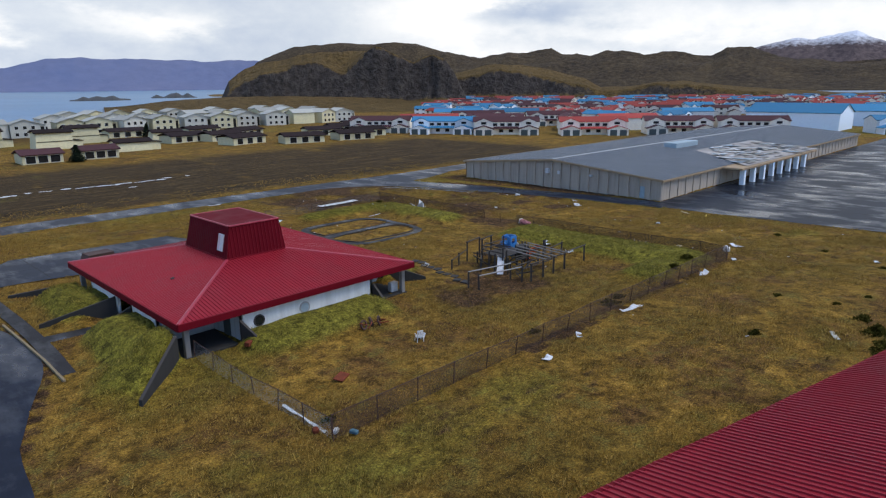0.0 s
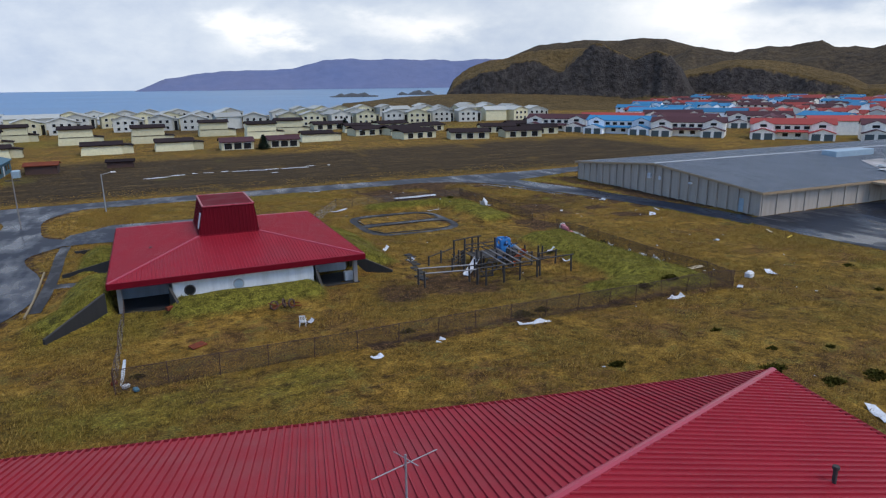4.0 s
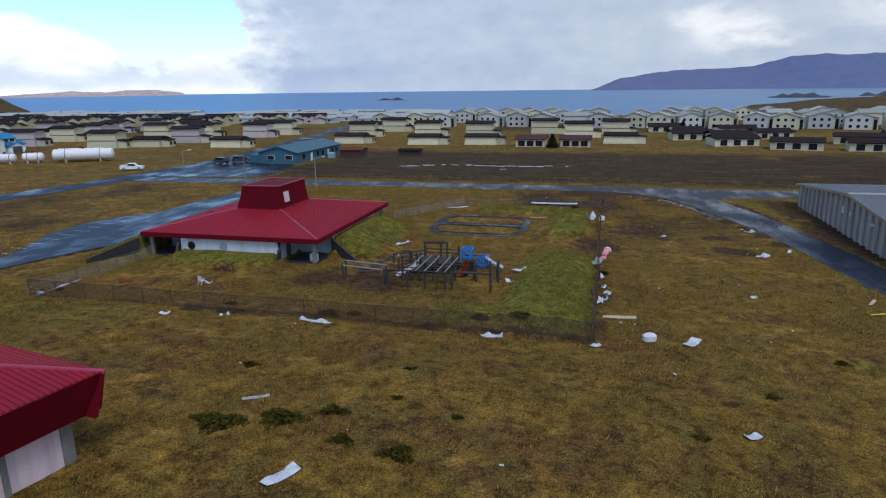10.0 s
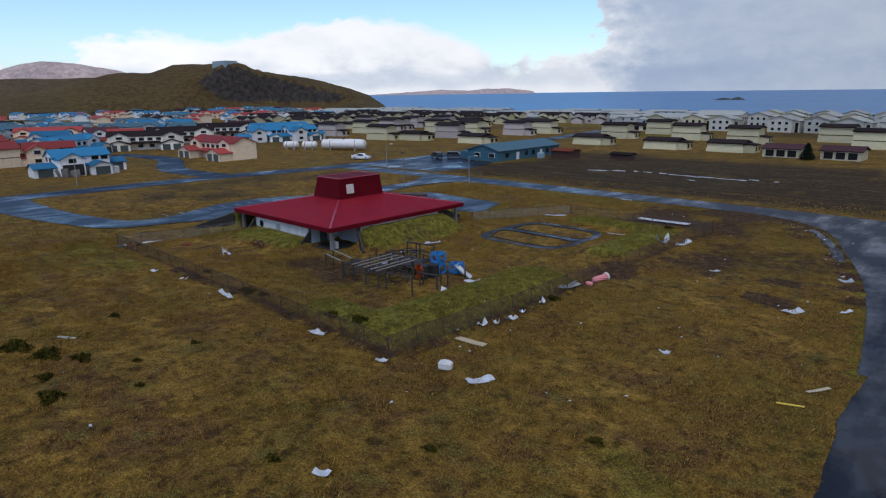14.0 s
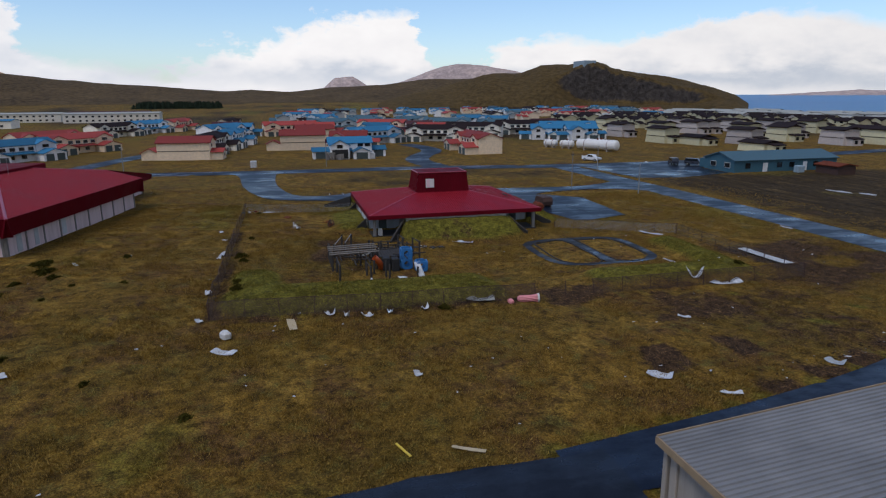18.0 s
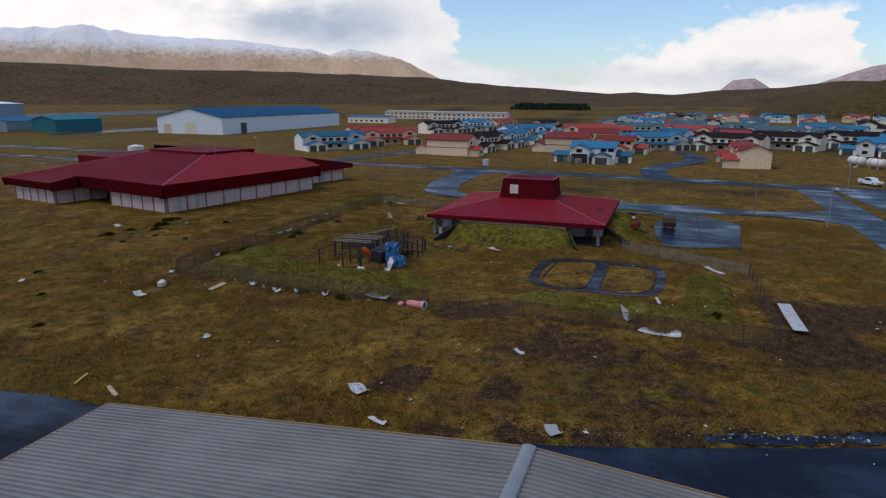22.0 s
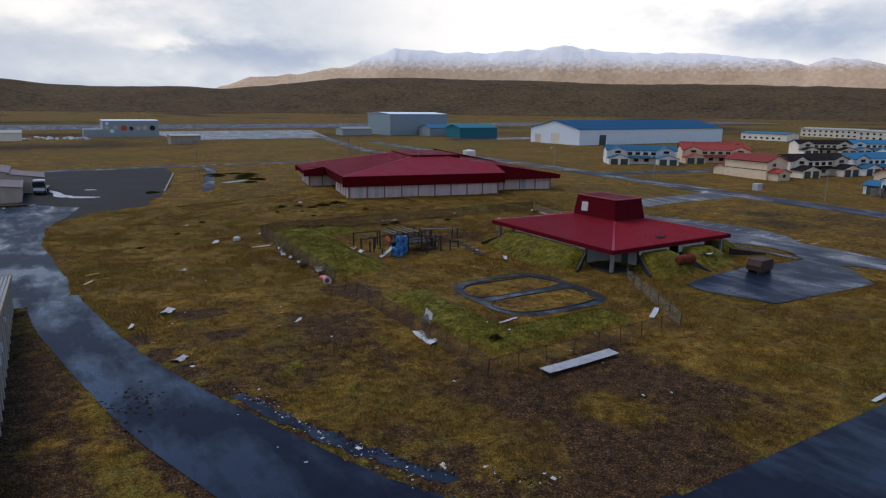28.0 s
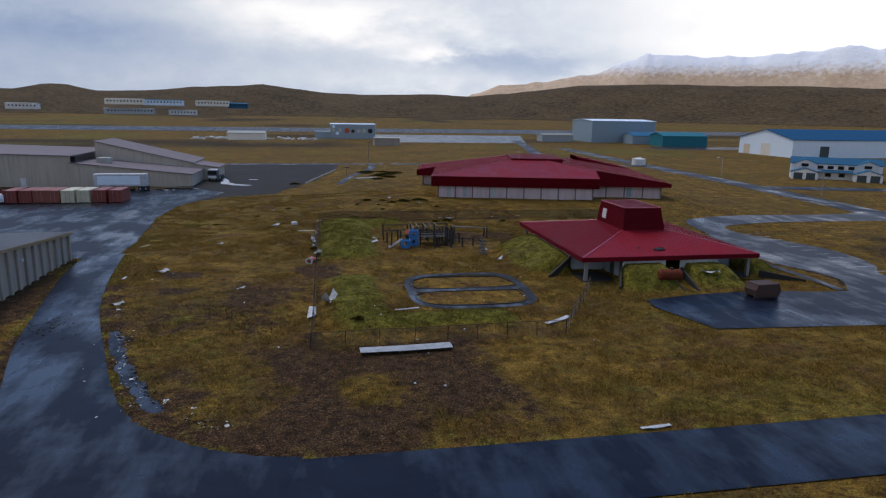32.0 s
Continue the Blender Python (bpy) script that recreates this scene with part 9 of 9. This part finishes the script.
t = thing("waste_skip", "dark brown rusted steel waste skip on the car park", "waste container")
mb = MB()
mb.profile([(-1.5, .3), (1.5, .3), (1.6, .95), (1.3, 1.55), (-1.3, 1.55), (-1.6, .95)], -.9, .9, pose(21.3, 76.8, .06, 0, 0, 4))
part("body", mb, "rust_dark", t)
mb = MB()
mb.chamfer(-1.35, 1.35, -.93, .93, 1.55, 1.62, .03, pose(21.3, 76.8, .06, 0, 0, 4))
part("lid", mb, "rust_dark", t)
for s in (-1, 1):
    mb = MB()
    mb.box(-1.5, 1.5, s * .6 - .08, s * .6 + .08, 0, .3, pose(21.3, 76.8, .06, 0, 0, 4))
    part("skid", mb, "rust_dark", t)
t = thing("rusty_drum", "rust-red steel tank lying on the grass bank", "tank")
mb = MB()
zz = height_at(29.8, 72.2)
mb.tube((28.7, 72.4, zz + .5), (30.9, 72.2, zz + .5), .62, 18)
mb.tube((28.45, 72.42, zz + .5), (28.7, 72.4, zz + .5), .42, 18, .62)
mb.tube((30.9, 72.2, zz + .5), (31.15, 72.18, zz + .5), .62, 18, .42)
part("shell", mb, "rust", t)
mb = MB()
mb.tube((29.7, 72.3, zz + 1.05), (29.7, 72.3, zz + 1.3), .16, 10)
part("filler", mb, "rust_dark", t)
sheet("plastic_sheet", "white crumpled sheet beside the car park wall", "debris", 24.3, 71.6, 2.2, .5, -10, WS, .2, .3, .25, 33)

# stepping stones down from the bank
st = thing("stepping_stones", "line of grey stepping stones in the grass", "path")
for i in range(10):
    f = i / 9
    x, y = 46.6 - 2.0 * f + .25 * math.sin(i * 2.1), 52.4 - 9.4 * f
    mb = MB()
    mb.chamfer(-.42, .42, -.38, .38, 0, .12, .04, pose(x, y, height_at(x, y) + .03, 0, 0, 12 + 20 * math.sin(i)))
    part("stone", mb, "dark_concrete", st)
mb = MB()
ks = [(9.5, 47.4), (9.55, 52), (9.4, 57.5), (9.2, 63)]
for (xa, ya), (xb, yb) in zip(ks[:-1], ks[1:]):
    d = math.degrees(math.atan2(yb - ya, xb - xa))
    mb.chamfer(0, math.hypot(xb - xa, yb - ya) - .03, -.09, .09, .05, .22, .03, pose(xa, ya, 0, 0, 0, d))
tagged(part("kerb", mb, "kerb"), "stained yellow-brown kerb along the forecourt", kind="structure")

# dark joints between the slabs of the car park
mb = MB()
for xa, ya, xb, yb in ((33.4, 81.2, 10.5, 81.0), (28.6, 75.3, 28.2, 86.2), (22.4, 75.0, 22.0, 86.6), (16.2, 75.6, 16.0, 86.8)):
    mb.box(0, math.hypot(xb - xa, yb - ya), -.05, .05, .065, .0685, pose(xa, ya, 0, 0, 0, math.degrees(math.atan2(yb - ya, xb - xa))))
tagged(part("slab_joint", mb, "black"), "dark open joints between paving slabs", kind="structure")

# worn parking lines on the forecourt
mb = MB()
for k in range(12):
    y = 42 + k * 2.6
    mb.box(-3.6, -1.4 + .3 * (k % 2), y, y + .12, .062, .068)
tagged(part("road_marking", mb, "white_sheet"), "worn white parking lines", kind="structure")


# ---- litter and clods, too many to count ----
def scatter_chips(name, label, places, material, size, seed, thick=1.0):
    rg = random.Random(seed)
    mb = MB()
    for x, y in places:
        s = rg.uniform(*size)
        mb.chamfer(-s, s, -s * .6, s * .6, 0, s * rg.uniform(.2, .6) * thick, s * .15 * thick, pose(x, y, height_at(x, y) + .03, rg.uniform(-15, 15), rg.uniform(-15, 15), rg.uniform(0, 180)))
    tagged(part(name, mb, material), label, "litter", kind="stuff")


verge = []
for i in range(900):
    f = rng.random() ** (1.0 if i % 3 else .6)
    k = min(6, int(f * 7))
    a, b = [(90.3, 66), (88.6, 73), (86.8, 79), (84.9, 84.9), (82.6, 90.3), (80.3, 95.0), (77.6, 98.0), (74.5, 100.0)][k:k + 2]
    g_ = f * 7 - k
    verge.append((a[0] + (b[0] - a[0]) * g_ - abs(rng.gauss(0, .9)) - .2, a[1] + (b[1] - a[1]) * g_ - abs(rng.gauss(0, .9)) * .6))
scatter_chips("litter", "white and grey litter strewn along the road edge", verge[:75], "white_sheet", (.02, .065), 1)
scatter_chips("litter", "torn white and grey sheeting lying in the ditch", verge[150:160], "foam", (.09, .24), 5, .5)
scatter_chips("litter", "grey weathered scraps along the road edge", verge[160:215], "grey_wood", (.02, .09), 6)
scatter_chips("stones", "brown stones and clods along the road edge", verge[330:520], "mud", (.04, .13), 2, .6)
scatter_chips("litter", "small white scraps strewn over the moor", [(rng.uniform(45, 93), rng.uniform(-6, 102)) for _ in range(40)] + [(rng.uniform(60, 92), rng.uniform(30, 98)) for _ in range(50)], "white_sheet", (.04, .13), 3)
DITCH = [(86.4, 79.1), (84.8, 83.8), (83.2, 89.2), (81.4, 93.7), (80.0, 96.8)]
washed = []
for i in range(260):
    f = rng.random() * 3.999
    (xa, ya), (xb, yb) = DITCH[int(f)], DITCH[int(f) + 1]
    f -= int(f)
    washed.append((xa + (xb - xa) * f + rng.gauss(0, .38), ya + (yb - ya) * f + rng.gauss(0, .3)))
scatter_chips("litter", "torn white scraps washed into the ditch", washed[:48], "white_sheet", (.02, .09), 11, .3)
scatter_chips("litter", "grey splintered scraps washed into the ditch", washed[80:120], "grey_wood", (.04, .12), 12, .3)
scatter_chips("mud_clods", "dark mud clods on the wet road", [(92.6 + rng.gauss(0, 1.1), 77.5 + rng.gauss(0, 1.4)) for _ in range(110)], "mud", (.03, .22), 4, .08)


# ---- low dark bushes ----
def bush(x, y, r, seed):
    rg = random.Random(seed)
    z = height_at(x, y)
    mb = MB()
    for i in range(int(620 * r)):
        a, q = rg.uniform(0, 6.283), math.sqrt(rg.random())
        k_ = .8 + .3 * math.sin(3 * a + seed) + .15 * math.sin(7 * a)
        px, py = x + r * q * k_ * math.cos(a) * 1.25, y + r * q * k_ * math.sin(a) * .85
        pz = z + rg.random() * .5 * (1 - q * q) * min(1, r)
        s = rg.uniform(.1, .24)
        d, e = Vector((rg.uniform(-1, 1), rg.uniform(-1, 1), rg.uniform(.1, 1))).normalized() * s, Vector((rg.uniform(-1, 1), rg.uniform(-1, 1), rg.uniform(-.3, .3))).normalized() * s * .6
        p = Vector((px, py, pz))
        mb.add([p - e, p + e, p + d], [(0, 1, 2)])
    tagged(part("low_bush", mb, "shrub"), "low dark green bush in the ochre grass", "bush", "low bushes")


for i, (x, y, r) in enumerate(((49.4, 8.2, 1.4), (52.6, 9.4, 1.2), (55.1, 10.9, .8), (56.7, 8.1, .6), (59.9, 7.5, .9), (57.6, 17.8, .45), (58, 13.4, .35), (47, 16, .5), (65.4, 81.2, .5), (60.2, 28.6, .6), (47.2, 28.2, .9), (49.4, 28.6, .6), (69.8, 47, .6), (75, 13.4, .45), (62, 12, .35), (80, 20, .4), (86, 27, .5), (37.5, 29, .5), (63.5, 28.8, .7), (18.5, 29.5, .4))):
    bush(x, y, r, i + 50)



for i, (x, y, r) in enumerate(((55, -66, 2.6), (50.5, -65, 2.4), (47, -61, 2.2), (49, -55, 2.6), (51.5, -49, 2.4), (53, -43, 2.2), (51, -38, 2.0), (56, -58, 1.8), (54.5, -33, 1.6), (76, -34.5, 1.3))):
    bush(x, y, r, i + 90)
for i, (x, y, sx, sy, sz, a) in enumerate(((101.2, -25.3, 3.4, .7, .3, 4), (104.2, -25.0, 2.6, .9, .4, -8), (106.6, -24.6, 2.0, .6, .25, 12), (113.5, -24.4, 2.8, .7, .35, -3))):
    block("timber_beam", "dark weathered timber beam along the workshop wall", "timber", x, y, sx, sy, sz, a, "dark_wood", 0, .05, .05)
block("tarpaulin", "turquoise tarpaulin heap beside the workshop", "tarpaulin", 110.2, -24.2, 1.7, 1.0, .6, 20, "teal_metal", 0, .05, .2)
sheet("plastic_sheet", "white sheet lying by the workshop", "debris", 104.6, -23.2, 3.0, .8, 8, WS, .1, .1, .08, 71)
sheet("plastic_sheet", "small white sheet on the gravel", "debris", 98.9, -25.4, 1.4, .7, 30, WS, .1, .1, .08, 72)
block("concrete_pad", "pale weathered concrete pad among bushes", "slab", 57.2, -35.4, 6.5, 2.2, .18, 24, "grey_shingle", 0, .02, .04)
mb = MB()
mb.chamfer(0, 41.6, -.15, .15, -.1, .38, .05, pose(64.5, -75.9, 0, 0, 0, 77.9))
tagged(part("kerb", mb, "concrete"), "low weathered concrete kerb beside the gravel yard", kind="structure")

# ---- melting slush on the gravel, scrap beside the airfield ----
def slush(points, label, lift=0.0):
    mb = MB()
    top = smooth_line(points + points[:1], 4)[:-1]
    n = len(top)
    mid_ = np.mean(top, axis=0)
    zb = float(base(np.array(mid_[0]), np.array(mid_[1]))) + lift
    mb.add([(p[0], p[1], zb + .047) for p in top] + [(p[0] + (mid_[0] - p[0]) * .15, p[1] + (mid_[1] - p[1]) * .15, zb + .085) for p in top], [tuple(range(n, 2 * n))] + [(i, (i + 1) % n, n + (i + 1) % n, n + i) for i in range(n)])
    tagged(part("slush_patch", mb, "white_sheet"), label, kind="structure")


slush([(95.4, -50), (93.6, -44), (92.6, -38), (91.4, -36.4), (93.2, -34.8), (95.0, -38), (94.9, -43), (96.4, -49)], "white slush and foam beside the truck", .05)
slush([(92.0, -36), (87.6, -33.2), (86.4, -32.2), (88.6, -31.6), (92.2, -33.6)], "white slush on dark gravel", .05)
slush([(88.4, -47), (86.6, -46.4), (86.2, -45.4), (88.6, -45.8)], "white slush on dark gravel", .05)
scatter_chips("scrap", "pale scrap and pallets strewn beside the airfield", [(rng.uniform(72, 150), -296 + rng.gauss(0, 6)) for _ in range(90)], "grey_siding", (.4, 1.8), 7)
ICE = [(17.4, 137.0), (22, 138.3), (26.4, 141.0), (32.6, 141.6), (40, 141.2), (44.5, 140.1), (48, 141.2), (52.6, 140.0), (56.7, 142.8), (62, 142.2)]
for (xa, ya), (xb, yb) in zip(ICE[:-1], ICE[1:]):
    for k in range(3):
        f = (k + rng.uniform(.2, .8)) / 3
        if rng.random() < .2:
            continue
        x, y, l, w = xa + (xb - xa) * f, ya + (yb - ya) * f + rng.gauss(0, .35), rng.uniform(.6, 1.9), rng.uniform(.25, .7)
        slush([(x + l * math.cos(q) * rng.uniform(.6, 1.1), y + w * math.sin(q) * rng.uniform(.5, 1.2)) for q in [i * math.tau / 9 for i in range(9)]], "thin pale patch of ice on the brown field")
slush([(45.2, 134.3), (46, 134.8), (47.1, 134.5), (46.3, 134.1)], "thin pale patch of ice on the brown field")


# ---- tufts of dry grass over the near moor ----
def tufts(count, x0, x1, y0, y1, seed, tall, blades):
    rg = np.random.RandomState(seed)
    x, y = rg.uniform(x0, x1, count), rg.uniform(y0, y1, count)
    keep = np.ones(count, bool)
    for poly in PAVED:
        keep &= ~inside(poly, x, y)
    for a, b, c, d in ((X0 + .2, X1 - .2, Y0 + .2, Y1 - .2), (100.2, 112, 49, 95)):
        keep &= ~((x > a) & (x < b) & (y > c) & (y < d))
    keep &= ~inside(SCHOOL_PLAN, x, y)
    g, dr, f = cover(x, y)
    clump = bumps(x, y, 1.6, 41, 2) + 0.5 * bumps(x, y, 6, 43, 2)
    keep &= (rg.rand(count) > dr * .9) & (clump > -0.6 + 0.5 * rg.rand(count))
    x, y, clump = x[keep], y[keep], clump[keep]
    n = len(x)
    z = base(x, y) + mounds(x, y)
    h = tall * (0.55 + 0.8 * np.clip(clump + .3, 0, 1)) * rg.uniform(.6, 1.3, n)
    V = np.zeros((n, blades, 3, 3))
    for b in range(blades):
        a, sp = rg.uniform(0, 6.283, n), rg.uniform(.02, .12, n)
        bx, by = x + sp * np.cos(a), y + sp * np.sin(a)
        w = rg.uniform(.02, .05, n) * (tall / .3)
        lx, ly = h * (rg.uniform(-.55, .55, n) + .25), h * rg.uniform(-.55, .55, n)
        V[:, b, 0] = np.stack([bx - w * np.sin(a), by + w * np.cos(a), z], -1)
        V[:, b, 1] = np.stack([bx + w * np.sin(a), by - w * np.cos(a), z], -1)
        V[:, b, 2] = np.stack([bx + lx, by + ly, z + h * rg.uniform(.6, 1.0, n)], -1)
    V = V.reshape(-1, 3)
    tri = np.arange(len(V)).reshape(-1, 3)
    me_ = bpy.data.meshes.new("grass")
    me_.vertices.add(len(V))
    me_.vertices.foreach_set("co", V.reshape(-1))
    me_.loops.add(len(V))
    me_.loops.foreach_set("vertex_index", tri.reshape(-1))
    me_.polygons.add(len(tri))
    me_.polygons.foreach_set("loop_start", np.arange(0, len(V), 3))
    me_.update(calc_edges=True)
    paint(me_, V[:, 0], V[:, 1])
    me_.materials.append(MAT["blades"])
    return tagged(new("grass", me_), "tufts of dry ochre and green grass", "grass", kind="stuff")


tufts(620000, 10, 100, -8, 104, 5, 0.17, 2)
tufts(60000, -14, 112, -12, 122, 6, 0.27, 3)
